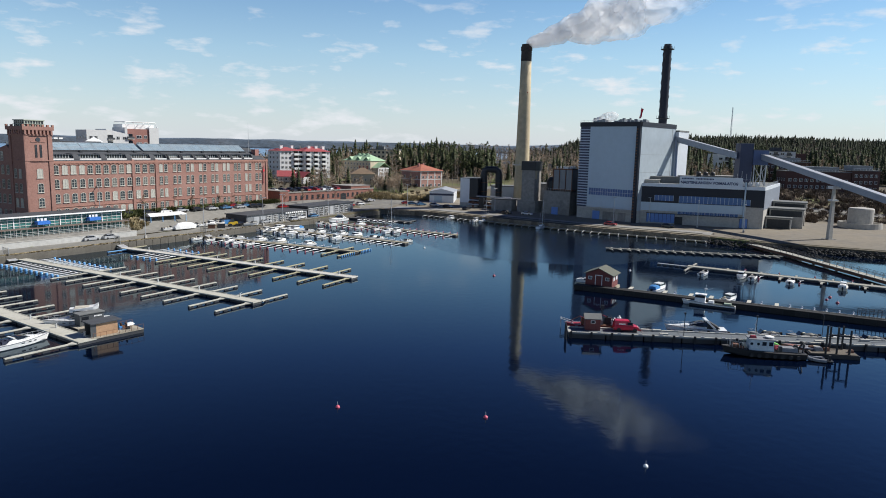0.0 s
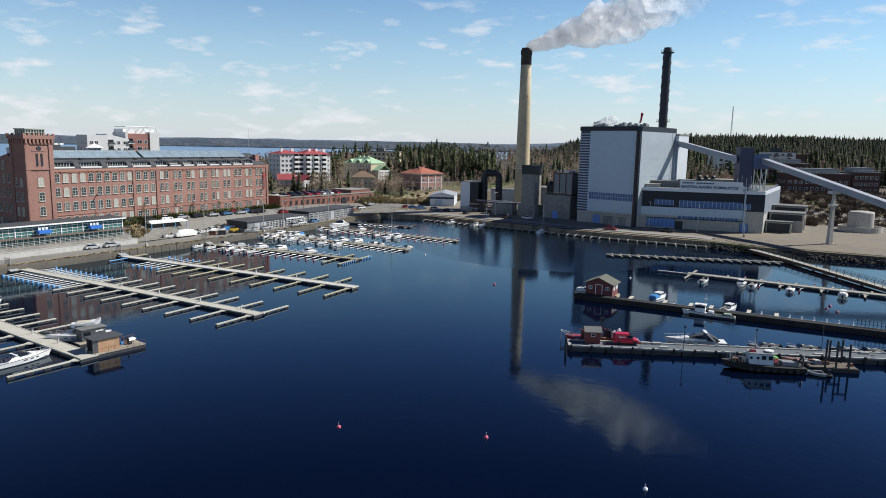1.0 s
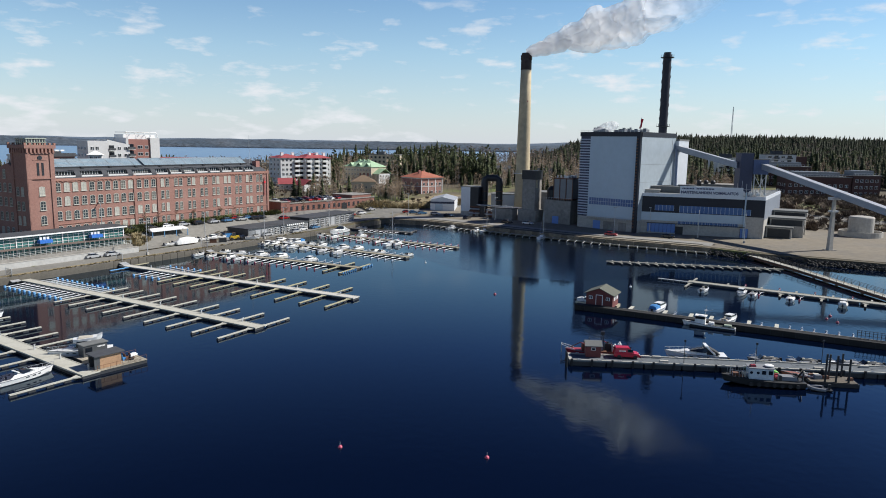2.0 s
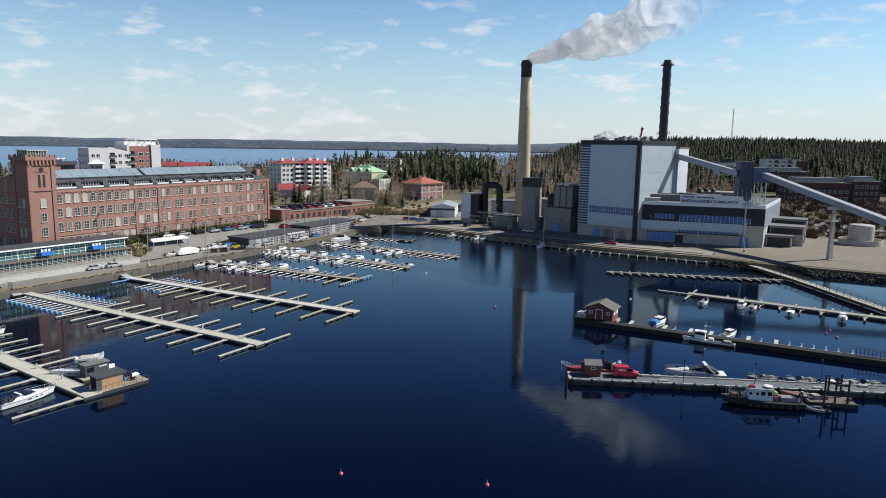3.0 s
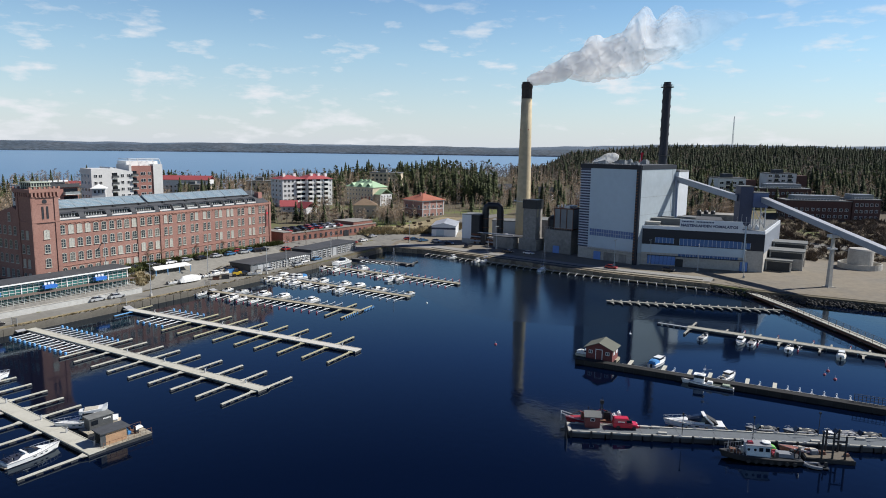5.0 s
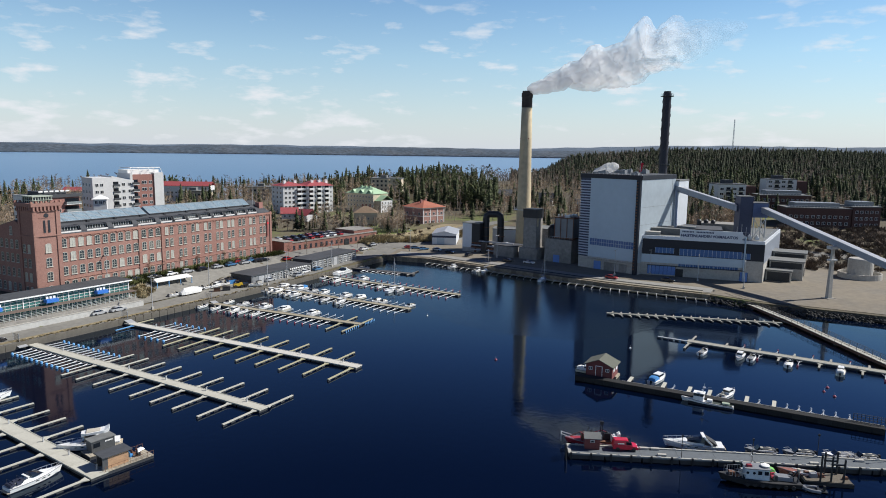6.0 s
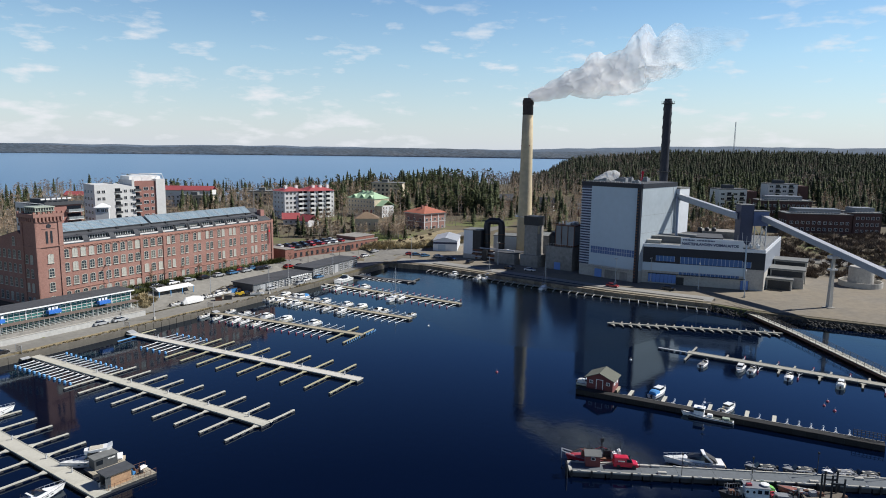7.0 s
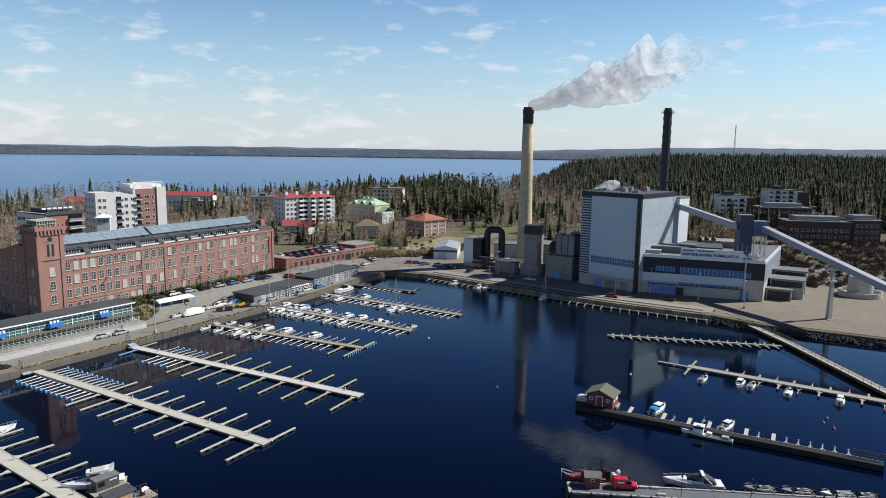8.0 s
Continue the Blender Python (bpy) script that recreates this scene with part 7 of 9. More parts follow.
fingers(R2, [0.8], 1, 5.2, 2.4, M_deck_r)
g = Geo()
g.span(-7.4, 0.2, -0.35, 0.35, 0.34, 0.46)
part("gangplank", g, M_steel, R2)
g = Geo()
for i in range(5):
    g.box(-7.0 + 1.5 * i, -0.1, -0.3, 0.9, 0.8, 0.6)
part("gangplank_float", g, M_float, R2)
BM, LBM = pier(45.6, 196.0, 93.5, 188.0, 1.1, "narrow wooden boom pier with short paired fingers", M_deck_r, "boom_pier", 8.0)
for side in (-1, 1):
    me = finger_mesh(2.4, 0.3, M_deck_r)
    for i in range(19):
        part("finger", me, None, BM, at=pose(1.5 + i * 2.5, side * 0.55, 0, 0, 0, (0 if side > 0 else 180) - 12 * side))


def quay_booms():
    """Dark mooring booms along the power plant's quay."""
    root = thing("quay_moorings", -11.3, 280.5, 0, 0, "row of pale mooring booms along the quay", "moorings", "quay booms")
    inv = root.matrix_basis.inverted()
    me = boom_mesh(5.2)
    me.materials.clear()
    me.materials.append(mat("pale_boom", (0.50, 0.50, 0.47), 0.5, var=0.12))
    me2 = float_mesh(M_float_pale, 0.2)
    for (ax, ay), (bx, by) in zip(RIGHT_QUAY[1:], RIGHT_QUAY[2:]):
        d = math.hypot(bx - ax, by - ay)
        yaw = math.degrees(math.atan2(by - ay, bx - ax))
        n = int(d / 2.9)
        for i in range(n):
            t = (i + 0.5) / n
            b = part("boom", me, None, root, at=inv @ pose(ax + t * (bx - ax), ay + t * (by - ay), 0.35, 0, 0, yaw + 180 + 14) @ pose(0, 0.4, 0))
            part("boom_float", me2, None, b, at=pose(0, 5.2, -0.2))
    g = Geo()
    o = root.matrix_basis.translation
    for (ax, ay), (bx, by) in zip(RIGHT_QUAY[1:], RIGHT_QUAY[2:]):
        boxbeam(g, (ax - o.x - 0.6, ay - o.y - 0.9, 0.5), (bx - o.x - 0.6, by - o.y - 0.9, 0.5), 1.3, 0.3)
    part("walkway", g, M_deck_wood, root)


quay_booms()


def gangway():
    """The long footbridge from the plant's quay to the outer piers."""
    pts = [(84.0, 223.0), (90.4, 219.6), (93.5, 208.0), (96.3, 188.0), (99.4, 150.0), (103.5, 100.0)]
    g0 = thing("footbridge", 90.4, 219.6, 0, 0, "long low footbridge with wooden deck and dark railings", "footbridge")
    o = Vector((90.4, 219.6, 0))
    dk, sub = Geo(), Geo()
    posts = []
    for a, b in zip(pts[1:], pts[2:]):
        A3, B3 = Vector((*a, 1.1)) - o, Vector((*b, 1.1)) - o
        boxbeam(sub, A3 - Vector((0, 0, 0.45)), B3 - Vector((0, 0, 0.45)), 1.7, 0.6)
        d = (B3 - A3)
        n = max(2, int(d.length / 2.6))
        yaw = math.degrees(math.atan2(d.y, d.x))
        pm = Geo()
        pm.box(0, 0, 0, d.length / n - 0.16, 2.2, 0.12)
        plank = pm.mesh("deck_panel", M_deck)
        pg = Geo()
        pg.tube((0, 0, 0), (0, 0, 1.15), 0.05, n=5)
        post = pg.mesh("post", M_rail)
        s = Vector((-d.y, d.x, 0)).normalized()
        for i in range(n):
            c = A3 + d * ((i + 0.5) / n)
            part("deck_panel", plank, None, g0, at=pose(c.x, c.y, c.z, 0, 0, yaw))
            for sd in (1, -1):
                q = c + s * sd * 1.05
                part("post", post, None, g0, at=pose(q.x, q.y, q.z + 0.1))
        for sd in (1, -1):
            r = Geo()
            for z in (0.55, 0.85, 1.15):
                boxbeam(r, A3 + s * sd * 1.05 + Vector((0, 0, z + .1)), B3 + s * sd * 1.05 + Vector((0, 0, z + .1)), 0.06, 0.06)
            part("rail", r, M_rail, g0)
        m = max(1, int(d.length / 9))
        pl = Geo()
        pl.tube((0, 0, -2), (0, 0, 0.7), 0.35, n=8)
        pile = pl.mesh("pile", M_concrete_dark)
        for i in range(m + 1):
            c = A3 + d * (i / m)
            part("pile", pile, None, g0, at=pose(c.x, c.y, 0))
    part("girder", sub, M_rust, g0)


gangway()


def wall_pier():
    """The dark timber-faced breakwater with its boathouse."""
    x0, y0, x1, y1 = 26.6, 138.6, 76.0, 113.6
    yaw = math.degrees(math.atan2(y1 - y0, x1 - x0))
    L = math.hypot(x1 - x0, y1 - y0)
    w = thing("breakwater", x0, y0, 0, yaw, "dark timber-faced breakwater with a narrow pale deck", "breakwater", kind="structure")
    g = Geo()
    g.span(0, L, -0.8, 0.85, -1.5, 0.95)
    part("body", g, M_dark, w)
    pl = Geo()
    pl.box(0, 0, 0, 1.9, 0.12, 1.25)
    plank = pl.mesh("face_panel", mat("tarred_planks", (0.022, 0.020, 0.018), 0.85, var=0.25, rand=0.3))
    n = int(L / 2.0)
    for i in range(n):
        part("face_panel", plank, None, w, at=pose((i + 0.5) * L / n, -0.86, -0.2))
    g = Geo()
    g.span(0, L, -0.95, 0.95, 0.95, 1.05)
    part("deck", g, mat("dark_deck", (0.018, 0.018, 0.018), 0.95, var=0.2, stripes=("X", 5, 0.01)), w)
    g = Geo()
    g.span(9.5, L, 0.78, 0.92, 1.05, 1.13)
    part("edge_board", g, M_concrete_dark, w)
    for s, k in ((10.6, 1), (17.4, 1), (22.4, 1), (26.2, 1), (33.0, 1), (37.8, 1)):
        fm = finger_mesh(4.4, 0.7)
        part("finger", fm, None, w, at=pose(s, 0.95, 0.3))
    bm_ = boom_mesh(3.0)
    for s in (19.4, 24.8, 35.2, 40.0, 42.0, 44.0, 46.0, 48.0, 50.2):
        b = part("boom", bm_, None, w, at=pose(s, 0.95, 0.5))
        part("boom_float", F_pale, None, b, at=pose(0, 3.0, 0))
    f = Geo()
    for i in range(9):
        f.tube((50.6 + i * 0.6, 0.9, 1.1), (50.6 + i * 0.6, 0.9, 2.5), 0.05, n=5)
    for z in (1.6, 2.1, 2.45):
        f.tube((50.5, 0.9, z), (55.6, 0.9, z), 0.04, n=4)
    part("fence", f, M_rail, w)
    base = Geo()
    base.span(58, 85, -12, 3, -2.5, 0.06)
    part("shore_apron", base, mat("silty_shore", (0.13, 0.085, 0.035), 0.6, var=0.4), w, "brown shallow shore")
    # boathouse
    b = thing("boathouse", 32.3, 140.0, 1.0, -28, "red ochre wooden boathouse with a grey felt gable roof", "boathouse")
    g = Geo()
    g.span(-2.8, 2.8, -2.3, 2.3, -0.4, 2.3)
    g.add([(-2.8, -2.3, 2.3), (2.8, -2.3, 2.3), (0, -2.3, 3.5), (-2.8, 2.3, 2.3), (2.8, 2.3, 2.3), (0, 2.3, 3.5)], [(0, 1, 2), (3, 5, 4)])
    part("wall", g, M_shed_red, b)
    g = Geo()
    g.gable(-2.8, 2.8, -2.3, 2.3, 2.35, 3.55, 0.45, 0.14, axis="y")
    part("roof", g, M_shingle, b, "grey-green felt roof")
    g = Geo()
    for x0_, x1_, z0, z1 in ((-0.75, -0.62, 0, 2.15), (0.62, 0.75, 0, 2.15), (-0.75, 0.75, 2.05, 2.18)):
        g.span(x0_, x1_, -2.37, -2.3, z0, z1)
    part("door_frame", g, M_white, b)
    g = Geo()
    g.span(-0.62, 0.62, -2.34, -2.3, 0, 2.05)
    part("door", g, M_shed_red, b)
    sm = plain_window(0.8, 0.7)
    for m in (pose(-1.8, -2.32, 1.1), pose(1.8, -2.32, 1.1)):
        part("window", sm, None, b, at=m)
    wd = plain_window(1.1, 0.8, M_white, M_white)
    for y in (-0.9, 1.1):
        part("shutter", wd, None, b, at=pose(2.82, y, 1.0, 0, 0, 90))
    g = Geo()
    g.span(-3.2, 3.2, 0.0, 2.8, -0.9, -0.3)
    part("platform", g, M_deck_wood, b)


wall_pier()


def work_dock():
    x0, y0, x1, y1 = 19.0, 102.9, 76.0, 99.0
    yaw = math.degrees(math.atan2(y1 - y0, x1 - x0))
    d, L = pier(x0, y0, x1, y1, 3.5, "broad concrete work dock with black fender posts", mat("grey_dock", (0.115, 0.130, 0.142), 0.85, var=0.12, fine=1.5, coarse=0.2), "work_dock", 6.0, 0.25)
    tagged(d, group="work docks")
    ed = Geo()
    for s in (-1, 1):
        ed.span(0, L, s * 1.6 - 0.16, s * 1.6 + 0.16, 0.58, 0.74)
    ed.span(0, 0.5, -1.7, 1.7, 0.58, 0.72)
    part("edge_beam", ed, mat("dock_kerb", (0.40, 0.39, 0.35), 0.9, var=0.15), d)
    fp = Geo()
    fp.box(0, 0, -0.6, 0.28, 0.28, 1.5)
    post = fp.mesh("fender_post", M_black)
    cl = Geo()
    cl.box(0, 0, 0.72, 0.5, 0.14, 0.14)
    cl.box(0, 0, 0.6, 0.16, 0.14, 0.2)
    cleat = cl.mesh("cleat", M_steel)
    for i in range(18):
        part("fender_post", post, None, d, at=pose(0.4 + i * 3.1, -1.9, 0))
        if i > 5:
            part("fender_post", post, None, d, at=pose(0.4 + i * 3.1, 1.9, 0))
        part("cleat", cleat, None, d, at=pose(1.6 + i * 3.1, -1.6, 0))
        part("cleat", cleat, None, d, at=pose(1.6 + i * 3.1, 1.6, 0))
    gl = Geo()
    for i in range(4):
        gl.tube((-0.4, -2.4 + 0.5 * i, -1.2), (-0.4, -2.4 + 0.5 * i, 1.9), 0.12, n=6)
        gl.tube((-0.4, -2.4, 1.0 + 0.2 * i), (-0.4, -0.9, 1.0 + 0.2 * i), 0.06, n=5)
    part("mooring_dolphin", gl, M_dark, d)
    for s in (17.4, 28.0, 39.0, 50.0):
        lp = Geo()
        lp.tube((0, 0, 0.6), (0, 0, 4.2), 0.05, n=6)
        lp.box(0, 0, 4.2, 0.25, 0.25, 0.3)
        part("dock_lamp", lp, M_dark, d, at=pose(s, -1.5 if s < 30 else 1.5, 0))
    bx = Geo()
    bx.box(0, 0, 0.58, 1.3, 0.5, 0.32)
    box = bx.mesh("bench", M_concrete)
    for s, y in ((14.6, -0.8), (12.2, 1.3), (14.0, 1.3), (37.5, -0.9), (45, 0.9)):
        part("bench", box, None, d, at=pose(s, y, 0))
    k = thing("dock_shed", 23.0, 103.8, 0.84, yaw, "small red wooden shed with a dark gable roof on the dock", "shed")
    g = Geo()
    g.span(-1.15, 1.15, -1.0, 1.0, 0, 1.9)
    g.add([(-1.15, -1.0, 1.9), (1.15, -1.0, 1.9), (-1.15, 1.0, 1.9), (1.15, 1.0, 1.9), (-1.15, 0, 2.45), (1.15, 0, 2.45)], [(0, 4, 2), (1, 3, 5)])
    part("wall", g, M_shed_red, k)
    g = Geo()
    g.gable(-1.15, 1.15, -1.0, 1.0, 1.9, 2.45, 0.22, 0.1)
    part("roof", g, M_roof_grey, k)
    g = Geo()
    g.span(-0.35, 0.35, -1.06, -1.0, 1.15, 1.6)
    part("window_frame", g, M_white, k)
    g = Geo()
    g.span(-0.27, 0.27, -1.08, -1.06, 1.22, 1.53)
    part("window", g, M_glass, k)


work_dock()

# ---- boats ----
def hull_geo(L, B, F, fine=2.2, keel=-0.35, n=11, bow_rise=0.35, stern=0.9):
    g = Geo()
    rings = []
    for i in range(n):
        t = i / (n - 1)
        x = -L / 2 + L * t
        k = max(0.0, (t - 0.4) / 0.6)
        w = B / 2 * (stern + (1 - stern) * min(1, t / 0.35)) * (1 - k ** fine) + 0.02
        zd = F * (0.92 + bow_rise * t * t)
        lift = max(0.0, t - 0.75) * 1.4 * F
        xo = x + 0.35 * F * k * k
        rings.append([(xo, -w, zd), (x, -w * 0.84, 0.12 + lift), (x - 0.1 * k, 0, keel + lift * 1.6), (x, w * 0.84, 0.12 + lift), (xo, w, zd)])
    g.loft(rings)
    return g


def rub_rail(L, B, F, fine=2.2, n=11, bow_rise=0.35, stern=0.9, th=0.05):
    pts = []
    for sd in (-1, 1):
        row = []
        for i in range(n):
            t = i / (n - 1)
            k = max(0.0, (t - 0.4) / 0.6)
            w = B / 2 * (stern + (1 - stern) * min(1, t / 0.35)) * (1 - k ** fine) + 0.02
            row.append((-L / 2 + L * t + 0.35 * F * k * k, sd * w, F * (0.92 + bow_rise * t * t)))
        pts += row if sd < 0 else row[::-1]
    return Geo().pipe(pts, th)


def boat(name, label, L, B, F, x, y, rz, hull_mat, group="", category="boat", **k):
    b = thing(name, x, y, 0, rz, label, category, group)
    part("hull", hull_geo(L, B, F, **k), hull_mat, b, smooth=False)
    part("rub_rail", rub_rail(L, B, F, **{q: v for q, v in k.items() if q in ("fine", "bow_rise", "stern")}), M_canvas_grey if hull_mat is not M_hull_dark else M_black, b)
    return b


def outboard(b, x, h=0.7):
    g = Geo()
    g.box(x, 0, h, 0.45, 0.38, 0.55, 0, 0.75)
    g.box(x - 0.02, 0, h - 0.8, 0.18, 0.14, 0.85)
    part("outboard_motor", g, M_black, b)


def cuddy(b, x, z, l, w, h, top=0.8, front=0.55, glass=True, roof=None):
    """A cabin with raked front, a dark window band and a roof."""
    g = Geo()
    def ring(xx0, xx1, ww, zz):
        return [(xx0, -ww / 2, zz), (xx1, -ww / 2 * 0.9, zz), (xx1, ww / 2 * 0.9, zz), (xx0, ww / 2, zz)]
    r0, r1, r2, r3 = ring(x - l / 2, x + l / 2, w, z), ring(x - l / 2, x + l / 2 - front * 0.35, w * 0.96, z + h * 0.52), ring(x - l / 2 + 0.05, x + l / 2 - front * 0.95, w * top * 1.04, z + h * 0.84), ring(x - l / 2 - 0.05, x + l / 2 - front, w * top * 1.06, z + h)
    g.loft([r0, r1])
    part("cabin", g, M_hull, b)
    g = Geo()
    g.loft([[(px, py, pz) for px, py, pz in r1], r2])
    part("window_glass", g, M_glass if glass else M_hull, b)
    g = Geo()
    g.loft([r2, r3])
    part("cabin_roof", g, roof or M_hull, b)


def well(b, x, l, w, z):
    """An open cockpit: coaming with dark floor and seats."""
    g = Geo()
    for s in (-1, 1):
        g.span(x - l / 2, x + l / 2, s * w / 2 - 0.06, s * w / 2 + 0.06, z - 0.02, z + 0.14)
    g.span(x - l / 2 - 0.06, x - l / 2 + 0.06, -w / 2, w / 2, z - 0.02, z + 0.12)
    part("coaming", g, M_hull, b)
    g = Geo()
    g.span(x - l / 2, x + l / 2, -w / 2 + 0.06, w / 2 - 0.06, z - 0.01, z + 0.02)
    part("cockpit_floor", g, M_canvas_grey, b)
    g = Geo()
    g.box(x - l * 0.3, 0, z + 0.02, l * 0.25, w * 0.8, 0.28)
    g.box(x + l * 0.25, w * 0.2, z + 0.02, 0.4, 0.42, 0.5)
    part("seat", g, M_canvas_beige, b)


def cruiser_kind(name, L, label, canvas=None, cream=False, open_=False, group="moored boats", hull=None):
    B, F = L * 0.36, L * 0.125
    b = boat(name, label, L, B, F, 0, 0, 0, hull or (M_hull_cream if cream else M_hull), group)
    zd = F * 0.98
    if open_:
        well(b, -L * 0.12, L * 0.5, B * 0.72, zd)
        g = Geo()
        g.add([(L * 0.16, -B * 0.36, zd), (L * 0.16, B * 0.36, zd), (L * 0.06, B * 0.30, zd + 0.6), (L * 0.06, -B * 0.30, zd + 0.6), (L * 0.19, -B * 0.36, zd), (L * 0.19, B * 0.36, zd), (L * 0.09, B * 0.30, zd + 0.6), (L * 0.09, -B * 0.30, zd + 0.6)],
              [(0, 1, 2, 3), (7, 6, 5, 4), (0, 4, 5, 1), (2, 6, 7, 3), (1, 5, 6, 2), (0, 3, 7, 4)])
        part("windscreen", g, M_glass, b)
    else:
        cuddy(b, L * 0.06, zd, L * 0.42, B * 0.74, L * 0.17)
        well(b, -L * 0.31, L * 0.26, B * 0.72, zd)
    if canvas:
        g = Geo()
        h = 0.32 if open_ else L * 0.14
        rings = []
        for t in range(6):
            u = t / 5
            xx = -L * 0.46 + L * (0.58 if open_ else 0.36) * u
            zz = zd + h * (0.62 + 0.45 * math.sin(math.pi * min(1, u * 0.9 + 0.12)))
            rings.append([(xx, -B * 0.37, zd), (xx, -B * 0.31, zz * 0.94), (xx, 0, zz), (xx, B * 0.31, zz * 0.94), (xx, B * 0.37, zd)])
        g.loft(rings)
        part("canopy", g, canvas, b, smooth=False)
    r = Geo()
    for s in (-1, 1):
        r.tube((L * 0.2, s * B * 0.40, zd + 0.05), (L * 0.28, s * B * 0.36, zd + 0.45), 0.025, n=4)
        r.tube((L * 0.28, s * B * 0.36, zd + 0.45), (L * 0.5, 0, zd + 0.62), 0.025, n=4)
    part("bow_rail", r, M_steel, b)
    outboard(b, -L / 2 - 0.1, 0.35)
    return b


M_dark_cover = mat("dark_cover", (0.05, 0.055, 0.06), 0.85, var=0.25)
M_alu = mat("dull_aluminium", (0.26, 0.27, 0.28), 0.5, 0.4, var=0.15)
KINDS = [cruiser_kind("motor_boat", 5.5, "white cabin motor boat with dark windows, moored"),
         cruiser_kind("motor_boat", 4.9, "white motor boat under a grey canvas cover", M_canvas_grey, open_=True),
         cruiser_kind("motor_boat", 6.2, "white cabin cruiser with a blue canvas canopy", M_canvas_blue),
         cruiser_kind("motor_boat", 4.6, "white open motor boat with windscreen", open_=True),
         cruiser_kind("motor_boat", 5.3, "cream cabin motor boat with a white canvas cover", M_canvas_white, cream=True),
         cruiser_kind("motor_boat", 5.0, "white day boat wrapped in white canvas", M_canvas_white, open_=True),
         cruiser_kind("motor_boat", 4.8, "grey aluminium work boat with dark cover", M_dark_cover, open_=True, hull=M_alu)]
used_kind = set()


def moor(kind, x, y, rz):
    if kind not in used_kind:
        used_kind.add(kind)
        KINDS[kind].matrix_basis = pose(x, y, 0, 0, 0, rz)
        return KINDS[kind]
    return copy_thing(KINDS[kind], pose(x, y, 0, 0, 0, rz))


def moor_at(p, s, side, kind, off=3.9, flip=False):
    m = p.matrix_basis @ pose(s, side * off, 0)
    yaw = math.degrees(m.to_euler().z) + (90 if side > 0 else -90) + (180 if flip else 0)
    return moor(kind, m.translation.x, m.translation.y, yaw + random.uniform(-7, 7))


for s, side, k, fl in ((4.5, -1, 3, 1), (9.5, -1, 3, 1), (16.5, -1, 0, 1), (19.5, -1, 1, 1), (24.0, -1, 3, 1), (7.5, 1, 3, 1), (13, 1, 1, 1), (21.5, 1, 0, 1), (28.5, 1, 4, 1), (38.8, 1, 0, 1)):
    moor_at(D, s, side, k, 3.8, fl)
for s, side, k, fl in ((2, -1, 3, 0), (4.6, -1, 0, 1), (7.2, -1, 4, 0), (9.8, -1, 3, 1), (12.4, -1, 0, 1), (15.0, -1, 0, 0), (20.2, -1, 3, 1), (27.5, -1, 1, 1), (33.5, -1, 0, 1),
                       (3, 1, 4, 1), (5.6, 1, 3, 0), (8.2, 1, 0, 1), (10.8, 1, 2, 1), (16, 1, 1, 1), (21.2, 1, 0, 0), (30.0, 1, 0, 1), (35.5, 1, 4, 1), (42, 1, 5, 1), (44.5, 1, 3, 1), (54.5, 1, 3, 1)):
    moor_at(E_, s, side, k, 3.7, fl)
for s, side, k, fl in ((13.5, -1, 0, 1), (20.0, 1, 0, 1), (32.5, -1, 1, 1), (41, -1, 0, 1), (25, -1, 3, 0)):
    moor_at(F_, s, side, k, 3.8, fl)
for x, y, k, a in ((60.7, 158.6, 1, 52), (68.2, 155.6, 0, -122), (70.6, 154.6, 1, 56), (77.3, 150.6, 5, 58), (86.4, 145.9, 4, 58)):
    moor(k, x, y, a)
for x, y, k, a in ((-0.4, 270.2, 0, 40), (9.4, 263.4, 0, 55), (30.0, 142.8, 4, -28), (43.8, 138.2, 2, 48), (55.2, 130.0, 0, 42), (-36.2, 265.2, 3, -22), (-48.2, 243.0, 3, 243), (56.4, 104.2, 6, 175), (50.6, 104.8, 6, 174), (62.4, 103.6, 1, 176), (66.0, 103.2, 6, 178)):
    moor(k, x, y, a)


def sailing_boat(x, y, rz, L=7.5, h=9.5, label="white sailing boat with a bare mast and covered boom"):
    b = boat("sailing_boat", label, L, L * 0.3, L * 0.12, x, y, rz, M_hull, "sailing boats", fine=1.9, stern=0.7)
    z = L * 0.12
    g = Geo()
    g.box(L * 0.04, 0, z, L * 0.4, L * 0.17, 0.45, 0, 0.9, 0.8)
    part("cabin", g, M_hull, b)
    g = Geo()
    g.box(L * 0.04, 0, z + 0.12, L * 0.3, L * 0.172, 0.16)
    part("window_glass", g, M_glass, b)
    g = Geo()
    g.tube((L * 0.1, 0, z), (L * 0.1, 0, z + h), 0.07, 0.045, 6)
    part("mast", g, M_mast, b)
    g = Geo()
    g.tube((L * 0.1, 0, z + 1.3), (-L * 0.33, 0, z + 1.25), 0.06, n=6)
    part("boom", g, M_mast, b)
    g = Geo()
    g.tube((L * 0.08, 0, z + 1.45), (-L * 0.31, 0, z + 1.4), 0.15, 0.09, 6)
    part("sail_cover", g, M_sailcover, b)
    g = Geo()
    for e in ((L * 0.5, 0, z + 0.3), (-L * 0.48, 0, z + 0.1), (0, L * 0.14, z), (0, -L * 0.14, z)):
        g.tube((L * 0.1, 0, z + h * 0.97), e, 0.018, n=3)
    g.tube((L * 0.1, -0.5, z + h * 0.55), (L * 0.1, 0.5, z + h * 0.55), 0.03, n=4)
    part("rigging", g, M_steel, b)


sailing_boat(33.2, 246.8, 62)
sailing_boat(13.0, 263.6, 55, 7.0, 8.0)
sailing_boat(-20.6, 223.2, 62, 7.8, 10.5)


M_dark_blue = mat("dark_blue_canvas", (0.02, 0.025, 0.05), 0.8, var=0.2)


